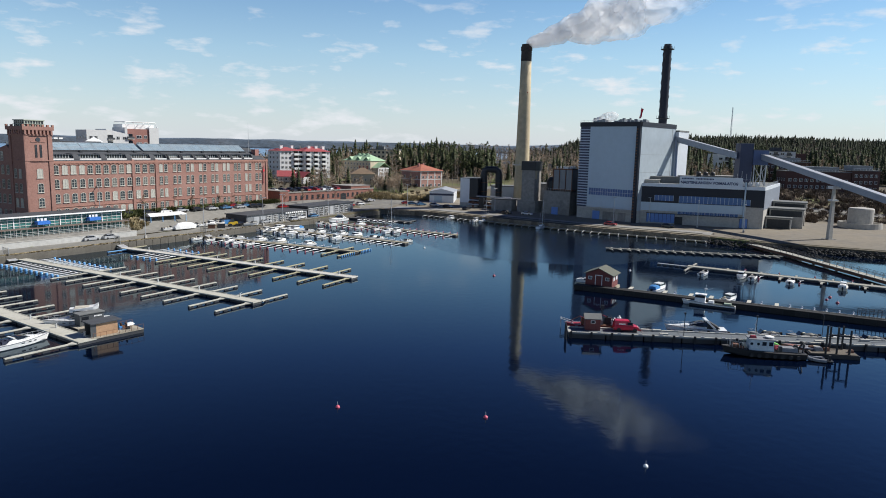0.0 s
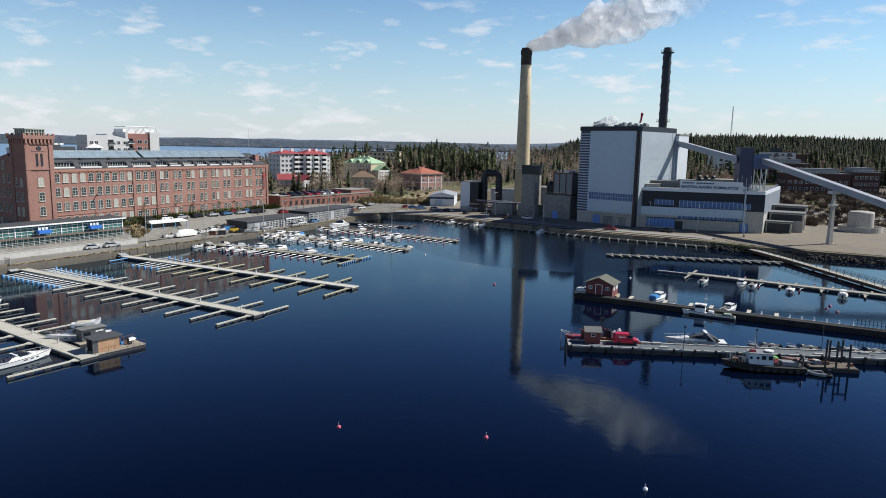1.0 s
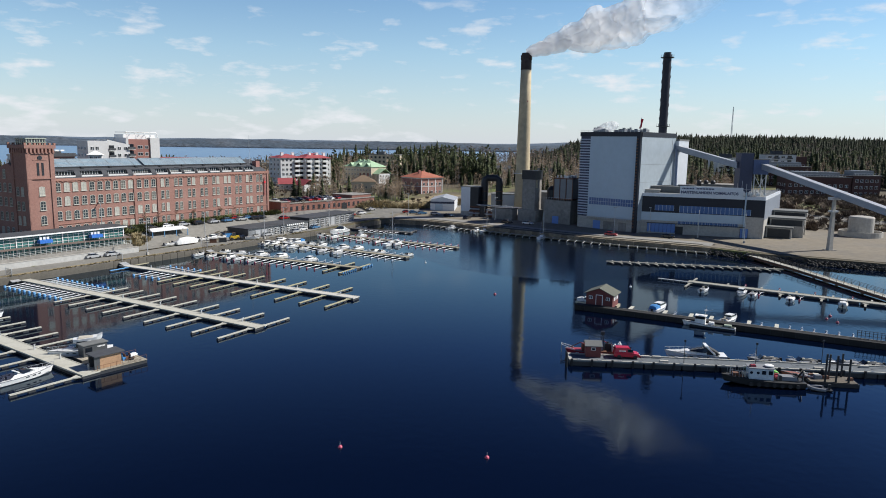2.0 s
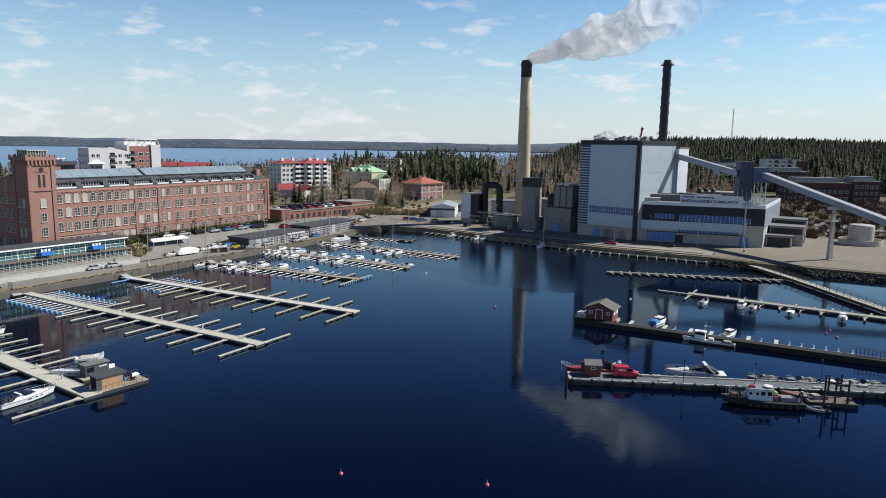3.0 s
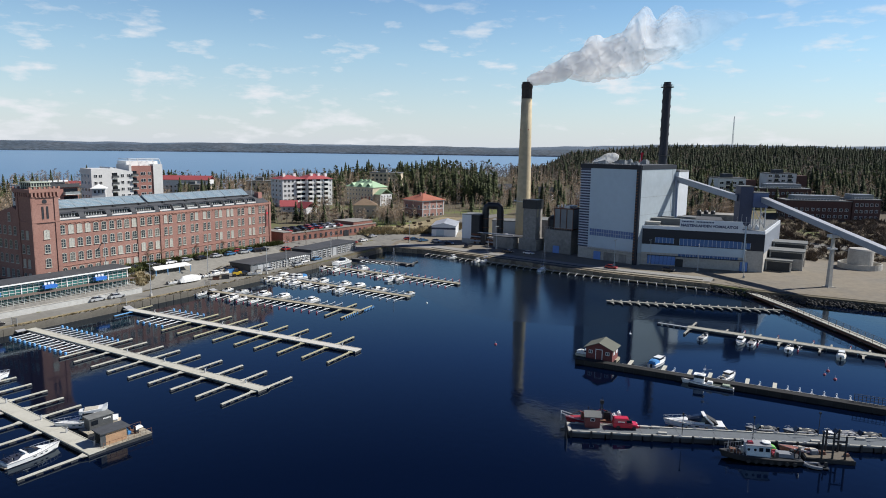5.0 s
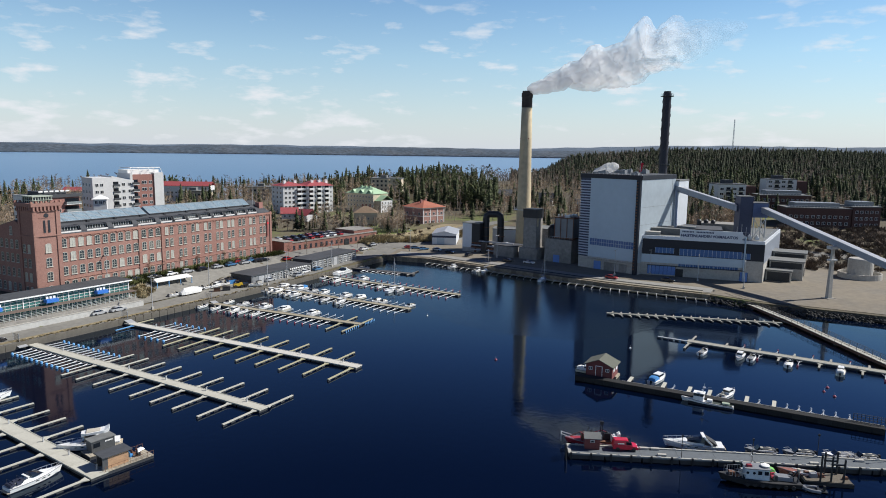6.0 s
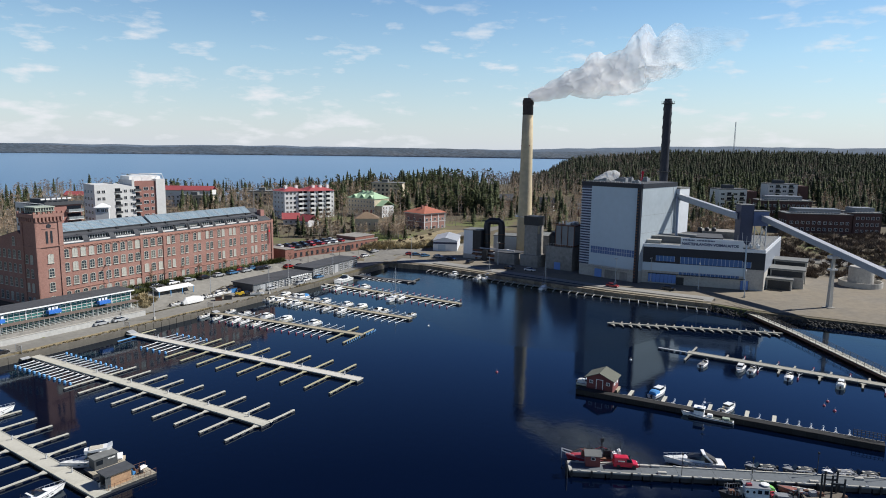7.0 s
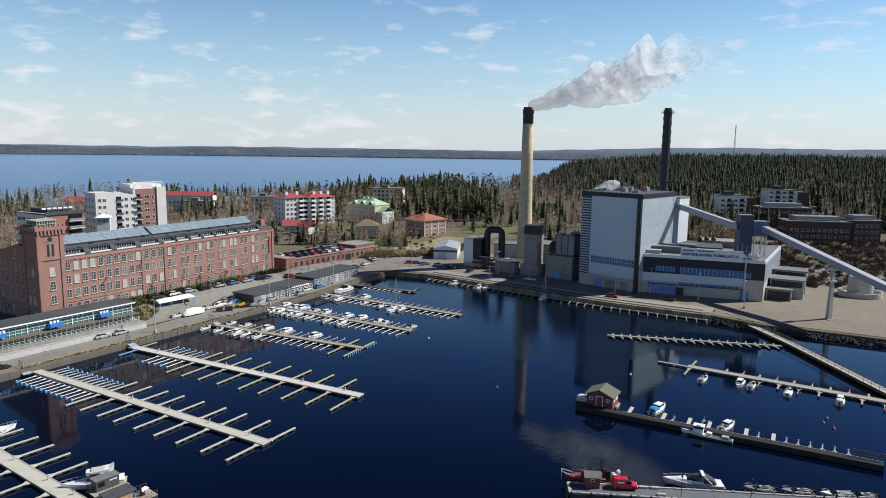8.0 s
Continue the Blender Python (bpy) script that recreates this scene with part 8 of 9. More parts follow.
def express_cruiser(x, y, rz, L, label, canvas=M_black, fly=False, open_top=False):
    b = boat("motor_yacht", label, L, L * 0.31, L * 0.105, x, y, rz, M_hull, "motor yachts", fine=2.0, bow_rise=0.3)
    F = L * 0.105
    B = L * 0.31
    g = Geo()
    rings = []
    for t, w, h in ((-0.30, 0.80, 0.02), (-0.22, 0.80, 0.34), (0.0, 0.76, 0.46), (0.16, 0.64, 0.36), (0.32, 0.38, 0.10), (0.40, 0.15, 0.0)):
        z0 = F * (0.93 + 0.3 * (t + 0.5) ** 2)
        rings.append([(t * L, -B / 2 * w, z0), (t * L, -B / 2 * w * 0.75, z0 + h), (t * L, 0, z0 + h * 1.15), (t * L, B / 2 * w * 0.75, z0 + h), (t * L, B / 2 * w, z0)])
    g.loft(rings)
    part("coachroof", g, M_hull, b, smooth=False)
    g = Geo()
    z = F * 1.1
    rings = []
    for t, w, h in ((0.14, 0.56, 0.42), (0.04, 0.70, 0.66), (-0.04, 0.76, 0.72), (-0.08, 0.76, 0.70)) if open_top else ((0.14, 0.56, 0.42), (0.04, 0.70, 0.72), (-0.08, 0.78, 0.98), (-0.15, 0.78, 1.0)):
        rings.append([(t * L, -B / 2 * w, z + 0.28), (t * L - 0.3, -B / 2 * w * 0.82, z + h), (t * L - 0.3, 0, z + h * 1.05), (t * L - 0.3, B / 2 * w * 0.82, z + h), (t * L, B / 2 * w, z + 0.28)])
    g.loft(rings)
    part("windscreen", g, M_glass, b)
    if open_top:
        for xx, yy, ww, ll in ((-0.22, 0.0, 0.6, 0.06), (-0.30, 0.22, 0.2, 0.12), (-0.30, -0.22, 0.2, 0.12), (-0.14, 0.18, 0.2, 0.07), (-0.40, 0.0, 0.5, 0.05)):
            g = Geo()
            g.box(xx * L, yy * B, z - 0.05, ll * L, ww * B, 0.38, 0, 0.85)
            part("seat", g, M_dark_blue, b)
        g = Geo()
        for xx in (-0.24, -0.42):
            g.pipe([(xx * L, -B * 0.4, z), (xx * L - 0.1, -B * 0.36, z + 0.75), (xx * L - 0.1, B * 0.36, z + 0.75), (xx * L, B * 0.4, z)], 0.03)
        part("cover_frame", g, M_dark, b)
    arch = Geo()
    for s in (-1, 1) if not open_top else ():
        boxbeam(arch, (-L * 0.30, s * B * 0.43, z), (-L * 0.15, s * B * 0.36, z + 1.25), 0.14, 0.34)
    boxbeam(arch, (-L * 0.15, -B * 0.36, z + (0.55 if open_top else 1.25)), (-L * 0.15, B * 0.36, z + (0.55 if open_top else 1.25)), 0.3 if open_top else 0.5, 0.1 if open_top else 0.18)
    part("radar_arch", arch, M_hull, b)
    g = Geo()
    rings = []
    for t, h in ((-0.42, 0.2), (-0.44, 0.28), (-0.46, 0.25), (-0.48, 0.1)) if open_top else ((-0.16, 1.18), (-0.22, 0.95), (-0.31, 0.5), (-0.38, 0.12)):
        rings.append([(t * L, -B * 0.39, z), (t * L, -B * 0.32, z + h), (t * L, B * 0.32, z + h), (t * L, B * 0.39, z)])
    g.loft(rings)
    part("canopy", g, canvas, b)
    g = Geo()
    g.box(-L * 0.5, 0, 0.2, L * 0.09, B * 0.8, 0.12)
    part("swim_platform", g, M_teak, b)
    r = Geo()
    for s in (-1, 1):
        prev = None
        for i in range(7):
            t = 0.02 + 0.08 * i
            k = max(0, (t + 0.5 - 0.4) / 0.6)
            p = (t * L + 0.3 * k, s * B / 2 * (1 - k ** 2.0) * 0.95, F * (0.92 + 0.3 * (t + 0.5) ** 2) + 0.5)
            if prev:
                r.tube(prev, p, 0.025, n=4)
            r.tube(p, (p[0], p[1], p[2] - 0.55), 0.02, n=4)
            prev = p
    part("bow_rail", r, M_steel, b)
    ws = Geo()
    for s in (-1, 1):
        for t in (-0.02, 0.1, 0.2):
            w_ = B / 2 * (1 - max(0, (t + 0.1) / 0.6) ** 2.0)
            ws.box(t * L, s * w_ * 0.945, F * 0.62, 0.5, 0.08, 0.13)
    part("porthole", ws, M_glass, b)
    if fly:
        g = Geo()
        rings = []
        for t, w, zz in ((-0.34, 0.55, 1.95), (-0.26, 0.66, 1.62), (0.03, 0.62, 1.4), (0.12, 0.40, 1.42)):
            rings.append([(t * L, -B / 2 * w, z + zz - 0.35), (t * L, -B / 2 * w * 1.05, z + zz + 0.25), (t * L, B / 2 * w * 1.05, z + zz + 0.25), (t * L, B / 2 * w, z + zz - 0.35)])
        g.loft(rings)
        part("flybridge", g, M_hull, b)
        g = Geo()
        g.box(-0.08 * L, 0, z + 1.62, L * 0.26, B * 0.54, 0.25, 0, 0.85)
        part("flybridge_cover", g, M_canvas_beige, b)
        g = Geo()
        g.box(-0.12 * L, 0, z + 0.2, L * 0.40, B * 0.72, 1.15, 0, 0.90)
        part("saloon", g, M_glass, b)
    return b


express_cruiser(40.2, 106.1, 172, 9.2, "sleek white motor yacht with black canopy and radar arch")
express_cruiser(-57.6, 101.2, 204, 8.8, "white flybridge motor yacht beside the sauna raft", M_hull, fly=True)
express_cruiser(-59.4, 89.9, 61, 7.6, "white sports cruiser with dark folded cockpit cover", M_dark_blue, open_top=True)
express_cruiser(-86.5, 118.6, 61, 8.2, "white motor yacht moored at the wide pier")
express_cruiser(-43.3, 252.4, 244, 10.5, "large white motor yacht with dark hull at the quay", M_hull)


def tug():
    """Old harbour tug with black hull and pale blue deckhouse."""
    t = boat("tug_boat", "old harbour tug with black hull and pale blue deckhouse", 11.0, 3.3, 0.95, 45.9, 94.6, 172, M_hull_dark, category="boat", fine=2.8, stern=0.75)
    M_pale = mat("pale_blue_paint", (0.52, 0.60, 0.64), 0.5, var=0.12, tint=(0.40, 0.40, 0.38))
    g = Geo()
    g.box(0.6, 0, 0.95, 3.3, 2.0, 1.6, 0, 0.95)
    part("deckhouse", g, M_pale, t)
    g = Geo()
    g.box(0.6, 0, 2.55, 3.6, 2.2, 0.1)
    part("deckhouse_roof", g, M_canvas_grey, t)
    for x in (2.0, 1.1):
        for sd in (-1, 1):
            g = Geo()
            g.tube((x, sd * 0.9, 1.95), (x, sd * 1.02, 1.95), 0.2, n=12)
            part("porthole", g, M_glass, t)
    for x in (0.3, -0.6):
        for sd in (-1, 1):
            g = Geo()
            g.box(x, sd * 0.98, 1.75, 0.55, 0.08, 0.55)
            part("window", g, M_glass, t)
    for x in (-0.4, 0.4):
        g = Geo()
        g.box(-1.04, x, 1.75, 0.08, 0.5, 0.55)
        part("window", g, M_glass, t)
    g = Geo()
    g.turned([(0.2, 2.62), (0.62, 2.8), (0.62, 2.92), (0.15, 3.0)], 14, -0.6, 0)
    part("radar_dome", g, M_white, t)
    g = Geo()
    g.box(1.7, 0.3, 2.65, 0.8, 0.6, 0.32, 10, 0.8)
    part("raft_canister", g, M_redpaint, t)
    for x, y, lx, ly, h, mm in ((3.3, 0.5, 0.8, 0.5, 0.5, M_rust), (3.0, -0.6, 0.6, 0.6, 0.7, M_dark), (2.8, 0.1, 0.5, 0.5, 0.9, M_canvas_beige), (-2.0, -0.8, 0.7, 0.4, 0.5, M_redpaint), (-4.2, 0.3, 0.6, 0.6, 0.6, M_dark), (-1.9, 0.8, 0.5, 0.4, 0.8, M_dark), (-4.4, -0.5, 0.5, 0.4, 0.8, M_black)):
        g = Geo()
        g.box(x, y, 0.95, lx, ly, h, 15, 0.85)
        part("deck_gear", g, mm, t)
    g = Geo()
    g.pipe([(-4.9, -0.9, 1.0), (-5.2, -0.4, 2.0), (-5.25, 0.0, 2.3), (-5.2, 0.4, 2.0), (-4.9, 0.9, 1.0)], 0.12, 6)
    part("towing_arch", g, M_dark, t)
    g = Geo()
    g.box(-3.2, 0, 0.95, 2.4, 1.4, 0.55, 0, 0.9)
    part("hatch", g, M_canvas_grey, t)
    g = Geo()
    g.box(-2.0, 0.2, 1.1, 0.9, 0.6, 0.35)
    part("life_ring_box", g, M_redpaint, t)
    g = Geo()
    g.tube((0, -0.06, 0), (0, 0.06, 0), 0.3, n=12)
    tyre = g.mesh("tyre_fender", M_black)
    for i in range(7):
        for s in (-1, 1):
            part("tyre_fender", tyre, None, t, at=pose(-4.2 + i * 1.05, s * 1.62, 0.42))
    g = Geo()
    g.tube((1.4, 0, 2.6), (1.4, 0, 5.2), 0.05, 0.03, 6)
    g.tube((1.4, -0.5, 4.4), (1.4, 0.5, 4.4), 0.03, n=4)
    g.tube((4.6, 0, 1.3), (4.6, 0, 2.6), 0.05, n=5)
    part("mast", g, M_mast, t)
    g = Geo()
    g.box(3.9, 0, 1.05, 0.9, 0.8, 0.5)
    part("winch", g, M_rust, t)
    r = Geo()
    for s in (-1, 1):
        for i in range(7):
            r.tube((2.4 + i * 0.42, s * (1.5 - 0.16 * i), 1.2), (2.4 + i * 0.42, s * (1.5 - 0.16 * i), 2.0), 0.025, n=4)
        r.tube((2.4, s * 1.5, 2.0), (5.0, s * 0.5, 2.1), 0.025, n=4)
    part("railing", r, M_steel, t)
    return t


tug()


def work_boats():
    # green-covered boat behind the tug
    g0 = boat("covered_boat", "small boat under a bright green tarpaulin", 5.0, 1.9, 0.7, 46.9, 97.2, 174, M_hull, category="boat")
    g = Geo()
    g.loft([[(x, -w, 0.7), (x, -w * 0.6, 0.7 + h), (x, w * 0.6, 0.7 + h), (x, w, 0.7)] for x, w, h in ((-2.2, 0.8, 0.4), (-0.8, 0.85, 0.9), (0.9, 0.75, 0.75), (2.1, 0.35, 0.2))])
    part("tarpaulin", g, M_canvas_green, g0)
    # piling raft with tall spud legs
    r = thing("work_raft", 56.0, 95.6, 0, 172, "rusty work raft with tall dark spud legs and planks", "raft")
    g = Geo()
    g.span(-3.4, 3.4, -1.6, 1.6, -0.4, 0.55)
    part("pontoon", g, M_dark, r)
    g = Geo()
    g.span(-3.2, 3.2, -1.5, 1.5, 0.55, 0.65)
    part("deck", g, mat("oily_planks", (0.12, 0.10, 0.075), 0.85, var=0.3), r)
    for x, y, h in ((-2.0, -1.3, 4.2), (-2.0, 1.3, 4.2), (-0.3, 1.3, 4.6), (-0.3, -1.3, 4.0), (1.2, 1.4, 4.8)):
        l = Geo()
        l.tube((x, y, -1.5), (x, y, h), 0.15, n=8)
        part("spud_leg", l, M_dark, r)
    l = Geo()
    l.box(-1.1, 1.3, 3.2, 1.9, 0.2, 0.25)
    l.box(-1.1, -1.3, 2.6, 1.9, 0.2, 0.25)
    part("cross_beam", l, M_dark, r)
    for x, y, s in ((1.8, 0.2, 1.0), (2.4, -0.7, 0.7), (0.6, 0.0, 0.8), (-2.7, 0.1, 0.7)):
        u = Geo()
        u.box(x, y, 0.65, s, s * 0.7, s * 0.6, 12, 0.85)
        part("gear_box", u, M_rust if s < 0.9 else M_canvas_grey, r)
    b = boat("wooden_boat", "worn red-brown wooden boat beside the raft", 6.2, 1.9, 0.75, 53.2, 97.0, 160, mat("worn_red_hull", (0.24, 0.09, 0.07), 0.8, var=0.3), category="boat", fine=1.8, stern=0.5)
    well(b, -0.4, 3.2, 1.2, 0.74)
    rb = thing("inflatable_boat", 53.2, 92.6, 0, 165, "grey inflatable dinghy with outboard", "boat")
    g = Geo()
    prev = None
    for i in range(15):
        a = -2.5 + 5.0 * i / 14
        p = (1.9 * math.cos(a * 0.62) if abs(a) < 2.5 else -1.7, 0.72 * math.sin(max(-1.57, min(1.57, a * 0.9))), 0.28 + 0.12 * max(0, math.cos(a)))
        p = (1.8 * math.cos(a * 0.72), 0.72 * math.sin(max(-1.57, min(1.57, a * 0.72))), p[2])
        if prev:
            g.tube(prev, p, 0.24, n=8)
        prev = p
    part("tube", g, M_canvas_grey, rb)
    g = Geo()
    g.box(-0.1, 0, 0.12, 2.6, 1.1, 0.1)
    g.box(-0.2, 0, 0.2, 0.35, 1.2, 0.25)
    part("floor", g, M_dark, rb)
    outboard(rb, -1.0, 0.4)
    # red workboat behind the dock shed
    w = boat("red_work_boat", "red work boat with lattice mast, crane and pumps on deck", 9.5, 2.6, 0.75, 24.2, 106.6, 172, M_redpaint, category="boat", fine=3.2, stern=0.85)
    g = Geo()
    g.box(-1.4, 0, 0.75, 4.8, 2.0, 0.25)
    part("deck", g, M_rust, w)
    for x, y, lx, h, m in ((-2.9, 0.2, 1.0, 0.9, M_white), (-1.8, -0.3, 1.1, 1.1, M_dark), (-0.6, 0.3, 0.9, 0.8, M_canvas_grey), (0.7, 0, 1.3, 1.2, M_dark), (1.9, 0.2, 1.0, 1.0, M_rust), (-3.7, -0.2, 0.6, 1.2, M_hull)):
        u = Geo()
        u.box(x, y, 0.95, lx, 0.9, h, 8, 0.86)
        u.tube((x, y, 0.95 + h), (x, y + 0.1, 1.25 + h), 0.14, n=6)
        part("pump", u, m, w)
    g = Geo()
    for sx, sy in ((-0.25, -0.25), (0.25, -0.25), (0.25, 0.25), (-0.25, 0.25)):
        g.tube((-0.9 + sx, sy, 0.9), (-0.9 + sx * 0.4, sy * 0.4, 3.8), 0.06, n=4)
    for i in range(6):
        z = 1.1 + i * 0.42
        k = 1 - 0.6 * (z - 0.9) / 3.7
        g.tube((-0.9 - 0.25 * k, -0.25 * k, z), (-0.9 + 0.25 * k, 0.25 * k, z + 0.5), 0.04, n=4)
    part("lattice_mast", g, M_dark, w)
    g = Geo()
    g.box(-0.9, 0, 3.6, 0.6, 0.5, 0.5)
    g.tube((-0.9, 0, 4.1), (-0.9, 0, 4.7), 0.05, n=4)
    part("mast_head", g, M_dark, w)
    g = Geo()
    for s in (-1, 1):
        g.tube((3.6, s * 0.7, 1.0), (5.6, s * 0.5, 1.6), 0.08, n=5)
        g.tube((5.6, s * 0.5, 1.6), (5.6, s * 0.5, 0.3), 0.06, n=5)
    g.tube((5.6, -0.5, 1.6), (5.6, 0.5, 1.6), 0.08, n=5)
    part("bow_frame", g, M_steel, w)
    for (x0, y0, z0), (x1, y1, z1), mm in (((-4.0, -0.9, 1.0), (-1.0, -0.4, 2.4), M_redpaint), ((-1.0, -0.4, 2.4), (1.8, -0.8, 1.1), M_redpaint), ((0.2, 0.8, 1.0), (2.6, 0.5, 2.2), M_redpaint), ((2.6, 0.5, 2.2), (4.2, 0.2, 1.2), M_rust), ((-3.0, 0.8, 1.0), (-2.2, 0.6, 2.6), M_dark), ((1.4, -0.2, 1.0), (1.2, 0.2, 3.0), M_dark)):
        g = Geo()
        g.tube((x0, y0, z0), (x1, y1, z1), 0.07, n=5)
        part("derrick", g, mm, w)
    # pale green work vessel at the breakwater
    v = boat("work_vessel", "small white and green work vessel with wheelhouse", 9.4, 2.3, 0.68, 49.6, 125.6, 153, M_hull, category="boat", fine=2.4)
    g = Geo()
    g.span(-4.6, 3.4, -1.12, 1.12, -0.2, 0.35)
    part("lower_hull", g, M_hull_dark, v)
    g = Geo()
    g.box(1.6, 0, 0.7, 1.9, 1.5, 0.85, 0, 0.96)
    part("wheelhouse", g, M_white, v)
    g = Geo()
    g.box(1.6, 0, 1.55, 1.8, 1.42, 0.55, 0, 0.94)
    part("window_glass", g, M_glass, v)
    g = Geo()
    g.box(1.55, 0, 2.1, 2.1, 1.6, 0.1)
    part("roof", g, M_white, v)
    g = Geo()
    g.tube((0.9, 0, 2.1), (0.7, 0, 4.1), 0.05, n=5)
    g.tube((0.85, 0, 3.0), (-0.5, 0, 3.5), 0.04, n=4)
    g.box(0.75, 0, 3.2, 0.5, 0.9, 0.1)
    part("mast", g, M_mast, v)
    g = Geo()
    g.box(-2.2, 0, 0.66, 4.6, 1.75, 0.05)
    part("work_deck", g, mat("dark_work_deck", (0.05, 0.065, 0.055), 0.85, var=0.25), v)
    g = Geo()
    g.box(-3.3, 0.2, 0.7, 1.3, 1.0, 0.3)
    part("cargo", g, mat("dull_green_cover", (0.30, 0.36, 0.28), 0.85, var=0.2), v)
    g = Geo()
    g.box(-0.4, 0.2, 0.7, 1.0, 0.9, 0.45, 0, 0.9)
    part("engine_box", g, M_white, v)


work_boats()


M_raft = mat("greyed_raft_planks", (0.36, 0.32, 0.25), 0.85, var=0.15, rand=0.15)


def sauna_raft():
    """Two timber decks with a dark cabin and a small larch sauna, moored at the wide pier's head."""
    yaw = math.degrees(math.atan2(98.1 - 92.1, -46.0 + 50.5))
    d = thing("sauna_raft", -50.5, 92.1, 0, yaw, "timber raft with a small larch sauna and dark flat roof", "raft")
    g = Geo()
    g.span(0, 7.6, -0.2, 3.1, -0.3, 0.5)
    part("pontoon", g, M_float, d)
    for i in range(19):
        p = Geo()
        p.span(i * 0.4, i * 0.4 + 0.37, -0.3, 3.2, 0.5, 0.6)
        part("plank", p, M_raft, d)
    g = Geo()
    g.span(0.9, 4.0, 0.45, 2.6, 0.6, 2.5)
    part("wall", g, M_wood, d, "warm larch board walls")
    g = Geo()
    g.span(0.0, 4.5, 0.15, 3.0, 2.5, 2.66)
    part("roof", g, M_roof_felt, d)
    g = Geo()
    g.span(0.1, 0.9, 2.2, 2.3, 0.6, 2.5)
    g.span(0.1, 0.9, 0.45, 0.52, 0.6, 2.5)
    part("porch_wall", g, M_dgrey_clad, d)
    for x, y, s, m in ((5.0, 1.8, 0.5, M_canvas_blue), (5.6, 2.2, 0.6, M_rust), (6.3, 2.1, 0.55, M_rust), (5.9, 1.2, 0.5, M_dark)):
        c = Geo()
        c.box(x, y, 0.6, s, s, 0.42)
        c.box(x - s * 0.45, y, 0.6, 0.07, s, 0.85)
        part("deck_chair", c, m, d)
    g = Geo()
    for i in range(9):
        g.tube((0.2 + i * 0.92, -0.2, 0.6), (0.2 + i * 0.92, -0.2, 1.35), 0.03, n=4)
        if i > 4:
            g.tube((0.2 + i * 0.92, 3.1, 0.6), (0.2 + i * 0.92, 3.1, 1.45), 0.03, n=4)
    g.tube((0.2, -0.2, 1.3), (7.5, -0.2, 1.3), 0.03, n=4)
    g.tube((3.9, 3.1, 1.4), (7.5, 3.1, 1.4), 0.03, n=4)
    part("railing", g, M_rust, d)
    g = Geo()
    g.box(6.6, 2.2, 0.9, 1.6, 0.7, 0.35, 20, 0.6)
    part("rowing_boat", g, M_hull, d, "small white dinghy on the deck")
    c = thing("cabin_raft", -55.4, 96.9, 0, yaw, "raft with a dark grey flat-roofed cabin and pale deck", "raft")
    g = Geo()
    g.span(0.0, 5.6, -0.4, 2.6, -0.3, 0.5)
    part("pontoon", g, M_float, c)
    for i in range(14):
        p = Geo()
        p.span(i * 0.4, i * 0.4 + 0.37, -0.45, 2.65, 0.5, 0.6)
        part("plank", p, M_raft, c)
    g = Geo()
    g.span(0.8, 4.4, 0.6, 2.4, 0.6, 2.35)
    part("wall", g, M_dgrey_clad, c)
    g = Geo()
    g.span(0.65, 4.55, 0.45, 2.55, 2.35, 2.48)
    part("roof", g, M_roof_grey, c)
    g = Geo()
    for i in range(6):
        g.span(2.9 + i * 0.2, 3.04 + i * 0.2, 0.54, 0.6, 1.8, 2.0)
    part("sign_letters", g, M_white, c, "small white sign, unreadable")
    g = Geo()
    g.span(1.1, 2.1, 0.55, 0.6, 1.3, 2.0)
    part("window", g, M_glass, c)


sauna_raft()


def buoys():
    for x, y, r, m, lab in ((-11.6, 70.9, 0.26, M_pink_float, "small pink mooring buoy"), (4.7, 69.2, 0.26, M_pink_float, "small pink mooring buoy"), (19.0, 58.9, 0.24, M_white, "small white mooring buoy"),
                            (10.2, 150.6, 0.34, M_red_float, "round red mooring buoy afloat"), (78.4, 136.4, 0.34, M_red_float, "dark red mooring buoy"), (77.0, 131.2, 0.34, M_red_float, "dark red mooring buoy"), (76.4, 134.0, 0.3, M_red_float, "dark red mooring buoy"),
                            (44.0, 162.0, 0.3, M_white, "small white mooring buoy"), (-7.5, 190.5, 0.3, M_white, "small white mooring buoy")):
        b = thing("buoy", x, y, 0, 0, lab, "buoy", "mooring buoys")
        g = Geo()
        g.turned([(r * 0.4, -r), (r * 0.9, -r * 0.4), (r, 0.0), (r * 0.9, r * 0.5), (r * 0.45, r * 0.9), (r * 0.12, r)], 12)
        part("float", g, m, b, smooth=True)
        g = Geo()
        g.tube((0, 0, r * 0.9), (0, 0, r * 2.4), 0.035, n=5)
        part("ring_post", g, M_steel, b)


buoys()


# ---- cars ----
def car_paint(name, c):
    m = mat(name, c, 0.25, 0.15, var=0.03)
    m.node_tree.nodes["Principled BSDF"].inputs["Coat Weight"].default_value = 0.6
    return m


